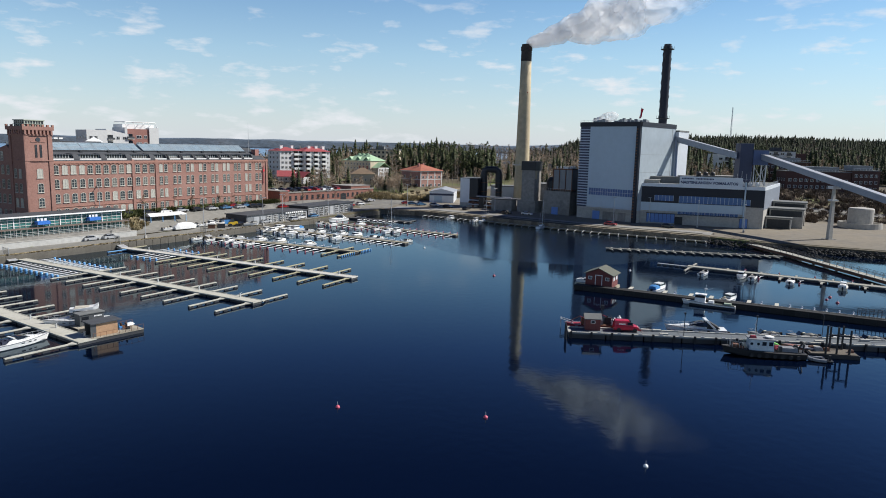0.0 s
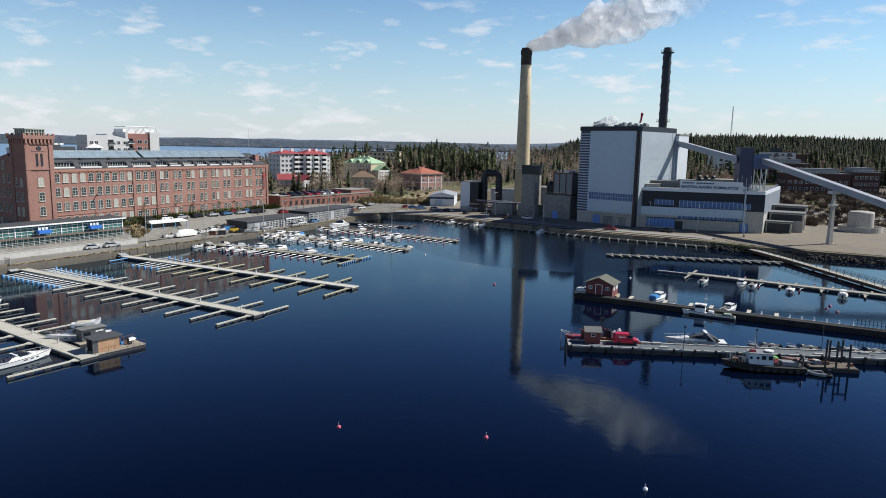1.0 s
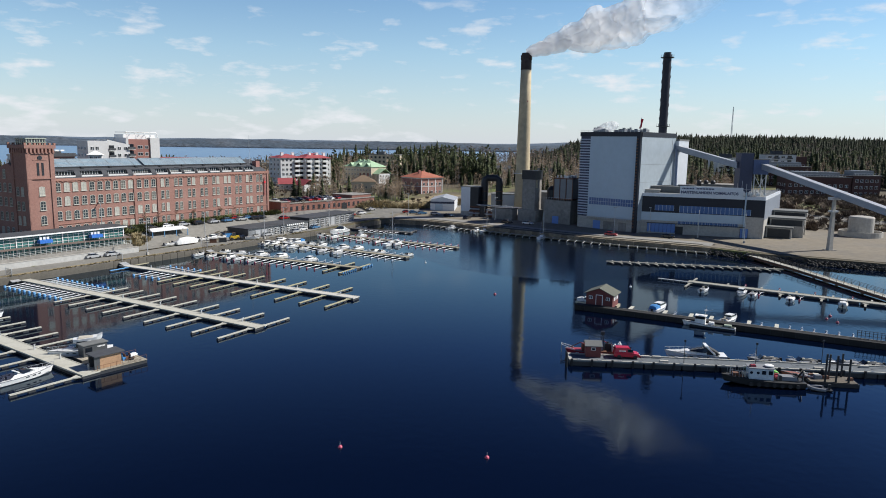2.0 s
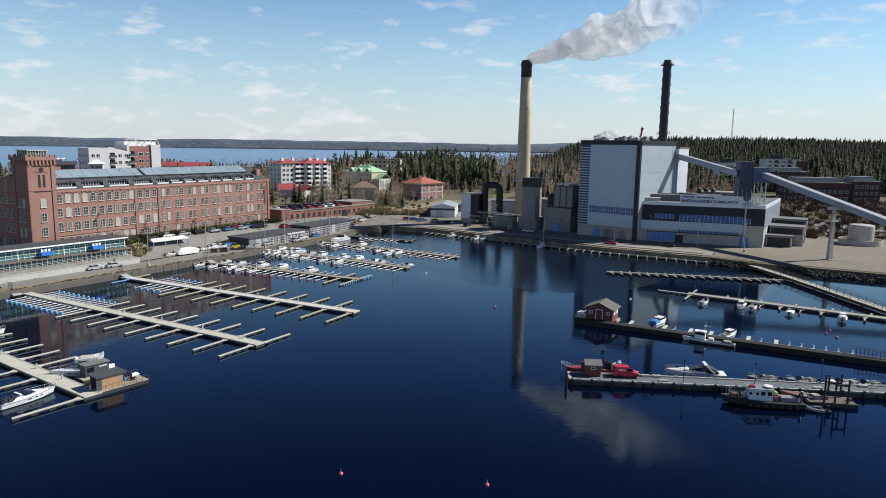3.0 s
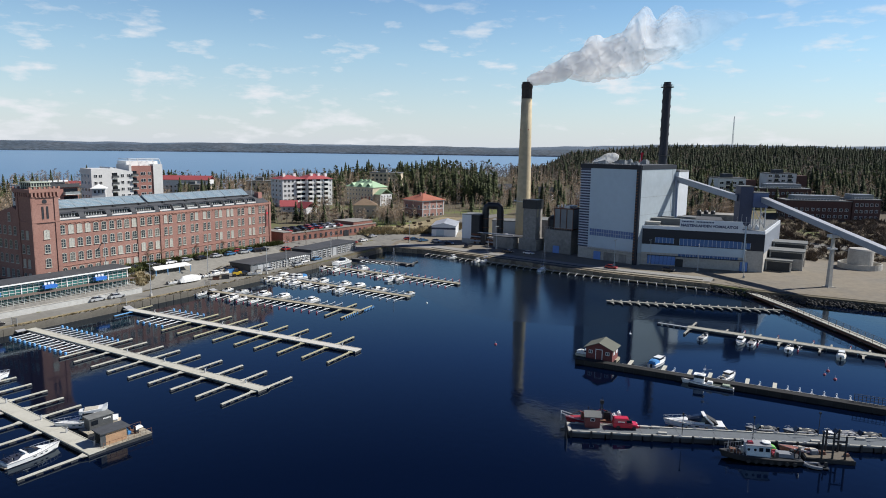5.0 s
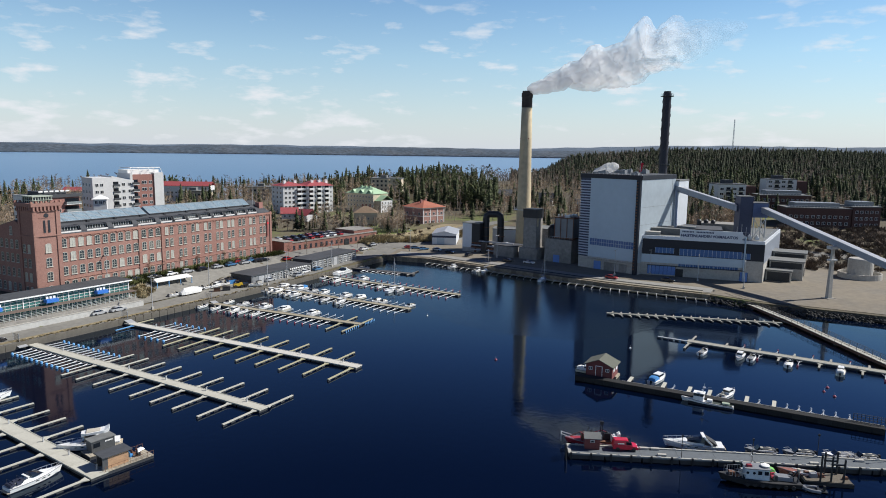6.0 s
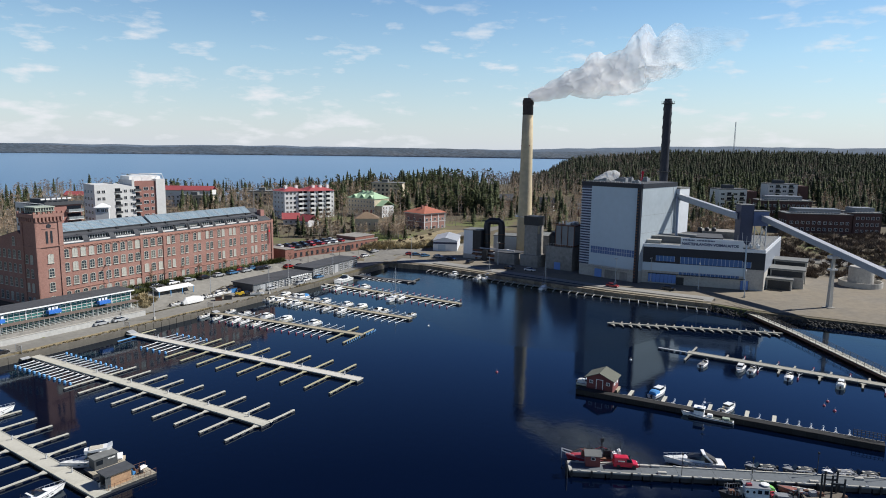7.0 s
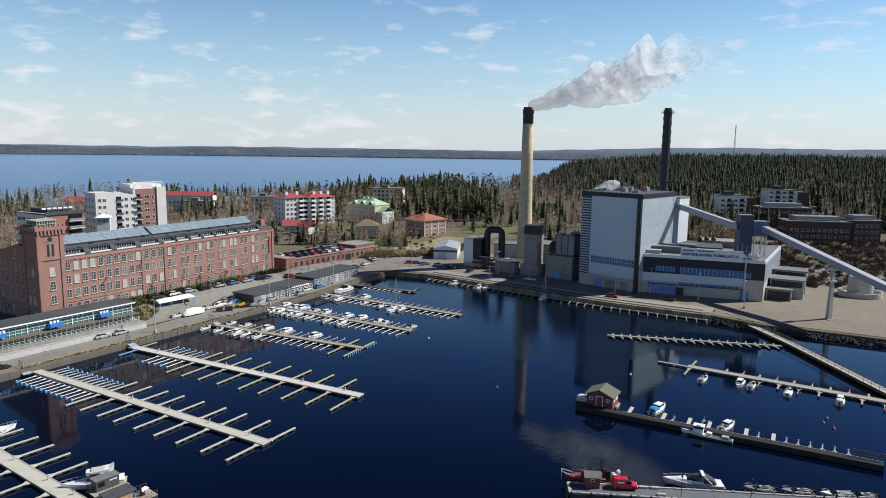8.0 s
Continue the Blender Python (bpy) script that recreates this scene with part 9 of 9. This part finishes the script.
def make_car(paint, label, L=4.4, W=1.8, H=1.45, van=False):
    c = thing("car" if not van else "van", 0, 0, 0, 0, label, "car", "parked cars")
    low = [(-L / 2, 0.32), (L / 2, 0.30), (L / 2 + 0.02, 0.62), (L / 2 - 0.25, 0.80), (L * 0.20, 0.95), (-L / 2 + 0.1, 1.0 if not van else 1.05), (-L / 2, 0.7)]
    g = Geo()
    g.side(low, -W / 2, W / 2)
    part("body", g, paint, c)
    g = Geo()
    if van:
        a, b_, t0, t1 = -L / 2 + 0.05, L * 0.27, -L / 2 + 0.15, L * 0.10
    else:
        a, b_, t0, t1 = -L / 2 + 0.15, L * 0.24, -L * 0.30, L * 0.05
    z0 = 0.95
    g.loft([[(a, -W / 2 + 0.06, z0), (b_, -W / 2 + 0.06, z0), (b_, W / 2 - 0.06, z0), (a, W / 2 - 0.06, z0)], [(t0, -W / 2 + 0.22, H - 0.06), (t1, -W / 2 + 0.22, H - 0.06), (t1, W / 2 - 0.22, H - 0.06), (t0, W / 2 - 0.22, H - 0.06)]])
    part("window_glass", g, M_glass if not van else paint, c)
    g = Geo()
    g.loft([[(t0, -W / 2 + 0.2, H - 0.08), (t1, -W / 2 + 0.2, H - 0.08), (t1, W / 2 - 0.2, H - 0.08), (t0, W / 2 - 0.2, H - 0.08)], [(t0 + 0.1, -W / 2 + 0.28, H), (t1 - 0.12, -W / 2 + 0.28, H), (t1 - 0.12, W / 2 - 0.28, H), (t0 + 0.1, W / 2 - 0.28, H)]])
    part("roof", g, paint, c)
    w = Geo()
    w.tube((0, -0.1, 0), (0, 0.1, 0), 0.32, n=14)
    wm = w.mesh("wheel", M_tyre)
    for x in (-L * 0.31, L * 0.32):
        for s in (-1, 1):
            wh = part("wheel", wm, None, c, at=pose(x, s * (W / 2 - 0.08), 0.32))
    g = Geo()
    for s in (-1, 1):
        g.box(L / 2 - 0.05, s * (W / 2 - 0.3), 0.55, 0.16, 0.34, 0.14)
    part("headlight", g, M_white, c)
    if van:
        g = Geo()
        g.loft([[(b_ + 0.02, -W / 2 + 0.1, z0 + 0.05), (b_ + 0.02, W / 2 - 0.1, z0 + 0.05), (t1 + 0.06, W / 2 - 0.28, H - 0.12), (t1 + 0.06, -W / 2 + 0.28, H - 0.12)],
                [(b_ - 0.05, -W / 2 + 0.1, z0 + 0.05), (b_ - 0.05, W / 2 - 0.1, z0 + 0.05), (t1, W / 2 - 0.28, H - 0.12), (t1, -W / 2 + 0.28, H - 0.12)]])
        part("windscreen", g, M_glass, c)
        g = Geo()
        for s in (-1, 1):
            g.box(L * 0.12, s * (W / 2 - 0.09), 1.08, 0.8, 0.06, 0.42)
        part("side_window", g, M_glass, c)
        g = Geo()
        for s in (-1, 1):
            for k in range(6):
                g.box(-L * 0.30 + k * 0.17, s * (W / 2 - 0.04), 1.15, 0.12, 0.05, 0.16)
        part("sign_letters", g, M_white, c)
    return c


CARS = [make_car(car_paint("silver_paint", (0.45, 0.46, 0.47)), "silver hatchback parked at the kerb"),
        make_car(car_paint("white_car_paint", (0.75, 0.75, 0.74)), "white estate car parked at the kerb"),
        make_car(car_paint("black_paint", (0.02, 0.02, 0.025)), "black saloon car parked at the kerb"),
        make_car(car_paint("red_car_paint", (0.38, 0.03, 0.03)), "dark red hatchback parked at the kerb"),
        make_car(car_paint("blue_car_paint", (0.08, 0.20, 0.36)), "blue hatchback parked at the kerb"),
        make_car(M_vanred, "bright red delivery van parked on the dock", 3.9, 1.7, 1.75, True),
        make_car(car_paint("white_van_paint", (0.78, 0.78, 0.78)), "white delivery van parked on the street", 4.8, 1.9, 2.0, True)]
car_used = set()


def park(k, x, y, rz, z=None):
    m = pose(x, y, gz(x, y) + 0.06 if z is None else z, 0, 0, rz)
    if k in car_used:
        return copy_thing(CARS[k], m)
    car_used.add(k)
    CARS[k].matrix_basis = m
    return CARS[k]


for k, x, y, rz in ((1, -109.6, 162.2, 58), (2, -107.0, 166.0, 58), (2, -107.6, 151.4, 58), (0, -97.8, 179.2, 58), (0, -94.6, 183.4, 58), (0, -56.6, 239.0, 62), (1, -55.8, 245.6, 62), (4, -52.2, 251.2, 62), (2, -70.4, 220.8, 62), (0, -64.4, 229.2, 62),
                    (0, -71.0, 233.0, 150), (2, -79.0, 220.0, 60)):
    park(k, x, y, rz)
park(5, 28.2, 103.2, -4, 0.84)
rc = random.Random(21)
# kerbside row on the street between factory and sheds
for i in range(13):
    t = i / 12
    if i in (3, 8):
        continue
    x, y = -80 + 42 * t, 243 + 62 * t - 6 * math.sin(t * 3)
    park([3, 4, 2, 3, 3, 2, 0, 6, 1, 2, 3, 1, 0][i], x + 0.5, y, 57 + rc.uniform(-3, 3))
for i in range(9):
    t = i / 8
    park(rc.choice([0, 1, 2, 2, 4]), -100 + 26 * t, 206 + 42 * t, 60 + rc.uniform(-4, 4))
# cars on the roof of the brick car park
cpk = pose(-67.2, 271.0, 4.9, 0, 0, math.degrees(math.atan2(43.5, 29.8)))
for i in range(16):
    lx, ly = 2 + (i % 8) * 4.2 + rc.uniform(-0.5, 0.5), 4.0 + (i // 8) * 6.5
    if lx > 36:
        continue
    q = cpk @ pose(lx, ly, 4.08)
    park(rc.choice([3, 2, 2, 2, 0, 4, 1]), q.translation.x, q.translation.y, 55 + 90 + rc.uniform(-6, 6), q.translation.z)
for x, y, k, a in ((-21, 303, 3, 20), (-18, 301.5, 4, 10), (-14, 299, 4, 30), (-8, 297, 0, -30), (-2, 291, 2, -35), (57, 240.5, 3, -35), (22, 272, 2, -36), (30, 268, 1, -36), (76, 236, 2, -30), (6, 285, 2, 60), (86, 262 + 40, 1, 10), (92, 303, 0, 10), (98, 305, 2, 12), (104, 307, 0, 12)):
    park(k, x, y, a)


# ---- along the promenade ----
def promenade_clutter():
    c = thing("terrace_canopy", -91.4, 211.0, 0, 57, "white tent canopy on slim blue posts over bicycle racks", "canopy")
    z = 2.6
    c.location.z = z
    g = Geo()
    g.add([(-6.5, -2.6, 3.0), (6.5, -2.6, 3.0), (6.5, 2.6, 3.0), (-6.5, 2.6, 3.0), (-6.0, 0, 3.7), (6.0, 0, 3.7), (-6.5, -2.6, 2.85), (6.5, -2.6, 2.85), (6.5, 2.6, 2.85), (-6.5, 2.6, 2.85)],
          [(0, 1, 5, 4), (1, 2, 5), (2, 3, 4, 5), (3, 0, 4), (0, 6, 7, 1), (1, 7, 8, 2), (2, 8, 9, 3), (3, 9, 6, 0)])
    part("roof", g, M_canvas_white, c)
    for x in (-6.2, -2.1, 2.1, 6.2):
        for y in (-2.4, 2.4):
            p = Geo()
            p.box(x, y, -1.6, 0.16, 0.16, 4.5)
            part("post", p, M_blue_float, c)
    g = Geo()
    g.span(-7.5, 7.5, -3.6, 4.0, -2.2, -0.1)
    part("terrace", g, M_concrete, c)
    rr = random.Random(3)
    for i in range(26):
        b = Geo()
        x, y = -6 + (i % 13) * 0.95, -1.6 + (i // 13) * 2.2
        for dx in (-0.5, 0.5):
            b.tube((x, y + dx - 0.03, 0.25), (x, y + dx + 0.03, 0.25), 0.33, n=10)
        b.tube((x, y - 0.5, 0.3), (x, y + 0.45, 0.85), 0.04, n=4)
        b.tube((x - 0.25, y + 0.5, 0.95), (x + 0.25, y + 0.5, 0.95), 0.03, n=4)
        part("bicycle", b, M_dark, c)
    w = thing("wrapped_boat", -83.0, 206.4, 1.45, 57, "boat on land under a white shrink wrap cover", "boat")
    g = Geo()
    g.loft([[(x, -wd, 0.5), (x, -wd * 0.95, 0.5 + h * 0.5), (x, -wd * 0.25, 0.5 + h), (x, wd * 0.25, 0.5 + h), (x, wd * 0.95, 0.5 + h * 0.5), (x, wd, 0.5)] for x, wd, h in ((-3.8, 0.9, 0.8), (-2.6, 1.2, 1.8), (0.4, 1.25, 2.0), (2.6, 1.1, 1.6), (3.8, 0.4, 0.9))])
    part("cover", g, M_canvas_white, w)
    g = Geo()
    for x in (-2.2, 2.0):
        g.box(x, 0, 0, 0.2, 1.8, 0.55)
    part("cradle", g, M_rust, w)
    b = thing("loader", -71.6, 217.6, 1.45, 30, "yellow wheel loader working on the quay", "loader")
    M_yel = mat("machine_yellow", (0.62, 0.40, 0.02), 0.5, var=0.1)
    g = Geo()
    g.box(0, 0, 0.7, 3.0, 1.5, 0.9, 0, 0.9)
    part("body", g, M_yel, b)
    g = Geo()
    g.box(-0.2, 0, 1.6, 1.1, 1.2, 1.0, 0, 0.85)
    part("cab", g, M_glass, b)
    g = Geo()
    g.box(2.3, 0, 0.2, 0.8, 1.9, 0.7)
    boxbeam(g, (1.2, 0, 1.3), (2.2, 0, 0.6), 0.9, 0.25)
    part("bucket", g, M_dark, b)
    wm = Geo()
    wm.tube((0, -0.2, 0), (0, 0.2, 0), 0.55, n=14)
    me = wm.mesh("wheel", M_tyre)
    for x in (-1.0, 1.0):
        for s in (-1, 1):
            part("wheel", me, None, b, at=pose(x, s * 0.85, 0.55))
    # boats and gear stored on the quay
    for x, y, k, a in ((-78.6, 216.6, 0, 60), (-80.2, 214.2, 3, 64), (-77.0, 219.4, 3, 55), (-66.4, 219.6, 3, 20), (-71.8, 229.0, 3, 30), (-82.0, 212.0, 1, 62), (-75.4, 227.0, 0, 50), (-73.2, 232.2, 3, 70), (-86.4, 202.6, 3, 58), (-69.4, 236.4, 1, 66)):
        o = moor(k, x, y, a)
        o.location.z = gz(x, y) + 0.45
        o["label"] = "white motor boat stored on the quay"
    for x, y, s, m in ((-74, 213, 1.6, M_dark), (-69.8, 226, 1.8, M_canvas_grey), (-75.8, 223.4, 2.0, M_canvas_blue), (-67.0, 224.6, 1.4, M_concrete), (-76.5, 211.4, 1.5, M_rust), (-78.8, 222.0, 1.3, M_concrete)):
        o = thing("storage_crate", x, y, gz(x, y) + 0.03, random.uniform(0, 90), "storage crate on the quay", "crate")
        g = Geo()
        g.box(0, 0, 0, s * 1.4, s, s * 0.8, 0, 0.97)
        part("box", g, m, o)
        g = Geo()
        g.box(0, 0, s * 0.8, s * 1.45, s * 1.05, 0.1)
        part("lid", g, M_dark, o)
    for i, (px, py) in enumerate(((-103.6, 152.9), (-89.0, 176.0), (-75.2, 200.6))):
        t = thing("pier_gate", px, py, 1.45, -30, "small steel gate at the head of a pier", "gate", "pier gates")
        g = Geo()
        g.tube((0, 0, 0), (0, 0, 2.1), 0.06, n=6)
        post = g.mesh("gate_post", M_steel)
        for x in (-1.3, 1.3):
            part("gate_post", post, None, t, at=pose(x, 0, 0))
        g = Geo()
        g.tube((0, 0, 0.2), (0, 0, 1.8), 0.025, n=4)
        bar = g.mesh("gate_bar", M_dark)
        for k in range(9):
            part("gate_bar", bar, None, t, at=pose(-1.1 + k * 0.275, 0, 0))
        g = Geo()
        g.tube((-1.2, 0, 1.8), (1.2, 0, 1.8), 0.035, n=4)
        part("top_rail", g, M_dark, t)
        rmp = Geo()
        rmp.add([(-1.0, 0, 0), (1.0, 0, 0), (1.0, 3.2, -0.8), (-1.0, 3.2, -0.8), (-1.0, 0, -0.12), (1.0, 0, -0.12), (1.0, 3.2, -0.92), (-1.0, 3.2, -0.92)], [(0, 1, 2, 3), (7, 6, 5, 4), (0, 4, 5, 1), (1, 5, 6, 2), (3, 2, 6, 7), (0, 3, 7, 4)])
        ramp = part("ramp", rmp, M_steel, t, at=pose(0, 0, 0, 0, 0, -90))


promenade_clutter()


def shore_rocks():
    """Rubble bank below the plant's yard."""
    rr = random.Random(17)
    spots = []
    kinds = []
    for k in range(5):
        g = Geo()
        rings = []
        for j in range(5):
            th = math.pi * j / 4
            rings.append([(math.sin(th) * math.cos(2 * math.pi * i / 7) * rr.uniform(0.7, 1.2) + 0.001, math.sin(th) * math.sin(2 * math.pi * i / 7) * rr.uniform(0.7, 1.2), math.cos(th) * 0.7) for i in range(7)])
        g.loft(rings, caps=False)
        kinds.append(g)
    for (ax, ay), (bx, by) in zip(RIGHT_SHORE, RIGHT_SHORE[1:5]):
        d = math.hypot(bx - ax, by - ay)
        nx, ny = (by - ay) / d, -(bx - ax) / d
        for i in range(int(d * 9)):
            t, o = rr.random(), rr.uniform(-1.0, 2.6)
            spots.append((ax + t * (bx - ax) - nx * (-o) * 1.0, ay + t * (by - ay) + ny * o, max(-0.3, 1.5 - 0.55 * max(0, o)) - 0.2, rr.uniform(0.25, 0.62), rr.uniform(0, 6.28), rr.randrange(5)))
    scatter("shore_rubble", kinds, spots, (M_rock,), "dark rubble stones banked along the shore", "rocks")
    b = Geo()
    for k in range(4):
        boxbeam(b, (92 + k * 2, 209 - k, 1.5 - 0.3 * k), (126 + k, 191.5 - 0.5 * k, 1.2 - 0.3 * k), 0.5, 0.35)
    tagged(part("log_boom", b, M_bark), "old timber logs lying along the shore", "logs")


shore_rocks()


def slope_road():
    sheet("slope_road", [(128, 290), (160, 279), (215, 266), (300, 246), (302, 252), (217, 272), (162, 285), (130, 296)], M_road, "asphalt road climbing behind the power plant", lift=0.25, category="road")


slope_road()


def planting():
    """Single trees, hedges and the overgrown embankment beside the street."""
    rr = random.Random(33)
    shapes = [bare_tree(rr, t, 12, 12, 0.33) for t in (8, 10, 7)]
    bank = []
    for g in shapes:
        tk, cr = Geo(), Geo()
        for f, m in zip(g.f, g.m):
            (tk if m else cr).add([g.v[i] for i in f], [tuple(range(len(f)))])
        bank.append((tk.mesh("trunk", M_bark), cr.mesh("crown", M_twig)))
    line = [(-105, 203), (-99, 213), (-93, 224), (-87.5, 235), (-82, 246), (-77, 256), (-66, 262), (-60, 270), (-56, 277), (-50, 288), (-44, 298), (-38, 307), (-84, 241), (-90, 229), (-96, 218)]
    for x, y in line:
        t = thing("street_tree", x + rr.uniform(-.8, .8), y + rr.uniform(-.8, .8), gz(x, y), rr.uniform(0, 360), "leafless young street tree in spring", "tree", "street trees")
        a, b = rr.choice(bank)
        s = rr.uniform(0.55, 0.8)
        t.scale = (s, s, s)
        part("trunk", a, None, t)
        part("crown", b, None, t)
    # shrubs
    sh = []
    for k in range(4):
        g = Geo()
        for i in range(70):
            a, q = rr.uniform(0, 6.28), rr.uniform(0, 0.7) ** 0.7
            p0 = Vector((q * 0.6 * math.cos(a), q * 0.6 * math.sin(a), rr.uniform(0, 0.25)))
            e = Vector((math.cos(a) * q + rr.gauss(0, 0.2), math.sin(a) * q + rr.gauss(0, 0.2), rr.uniform(0.5, 1.3))).normalized()
            p1 = p0 + e * rr.uniform(0.35, 1.1)
            w = e.orthogonal().normalized() * rr.uniform(0.04, 0.11)
            mid = (p0 + p1) / 2 + Vector((rr.gauss(0, 0.08), rr.gauss(0, 0.08), 0))
            g.add([tuple(p0), tuple(mid + w), tuple(p1), tuple(mid - w)], [(0, 1, 2, 3)])
        sh.append(g)
    spots = []
    for i in range(620):
        t = rr.random()
        o = rr.random()
        x, y = -40 + 44 * t + 4 * o, 300 + 36 * t + rr.uniform(0, 9) * (0.4 + o)
        spots.append((x - 3, y + 3, gz(x - 3, y + 3), rr.uniform(1.0, 2.6), rr.uniform(0, 6.28), rr.randrange(4)))
    for i in range(60):
        x, y = -97.5 + 4.5 * rr.random(), 196 + 7 * rr.random()
        spots.append((x, y, gz(x, y), rr.uniform(0.7, 1.6), rr.uniform(0, 6.28), rr.randrange(4)))
    for i in range(420):
        t = rr.random()
        (ax, ay), (bx, by) = rr.choice(list(zip(LEFT_QUAY[1:], LEFT_QUAY[2:-1])))
        x, y = ax + (bx - ax) * t - rr.uniform(0.4, 1.6), ay + (by - ay) * t + rr.uniform(-0.2, 0.6)
        spots.append((x, y, gz(x, y) + 0.1, rr.uniform(0.15, 0.4), rr.uniform(0, 6.28), rr.randrange(4)))
    scatter("embankment_scrub", sh, spots, (M_shrub,), "dry straw-coloured scrub on the embankment", "shrubs")
    spots = []
    for i in range(230):
        t = rr.random()
        x, y = -109 + 36 * t, 197 + 66 * t
        spots.append((x + rr.uniform(1.6, 4.4), y + rr.uniform(-1, 1), gz(x, y), rr.uniform(0.9, 2.0), rr.uniform(0, 6.28), rr.randrange(4)))
    for x, y in ((-99, 202), (-97.5, 204), (-100.5, 200.5), (-96, 206.5)):
        spots.append((x, y, gz(x, y), 2.2, rr.uniform(0, 6.28), 1))
    sp2 = []
    for i in range(1000):
        x, y = rr.uniform(132, 290), rr.uniform(262, 340)
        sp2.append((x, y, gz(x, y), rr.uniform(1.2, 3.0), rr.uniform(0, 6.28), rr.randrange(4)))
    for i in range(260):
        x, y = rr.uniform(-125, -10), rr.uniform(325, 400)
        if not is_clear(x, y, -8):
            sp2.append((x, y, gz(x, y), rr.uniform(0.6, 1.6), rr.uniform(0, 6.28), rr.randrange(4)))
    small = [bare_tree(rr, t, 9, 12, 0.3) for t in (5, 6.5, 4.5)]
    sp3 = []
    for i in range(480):
        x, y = rr.uniform(134, 300), rr.uniform(266, 306)
        if not is_clear(x, y, -24):
            sp3.append((x, y, gz(x, y) - 0.1, rr.uniform(0.4, 0.75), rr.uniform(0, 6.28), rr.randrange(3)))
    scatter("slope_thicket", small, sp3, (M_twig_dark, M_bark), "thicket of leafless young trees on the slope")
    scatter("slope_scrub", sh, sp2, (M_twig_dark,), "leafless brown scrub on the slope", "shrubs")
    scatter("hedge", sh, spots, (M_bush,), "low hedge and evergreen bushes below the factory", "hedge")


planting()
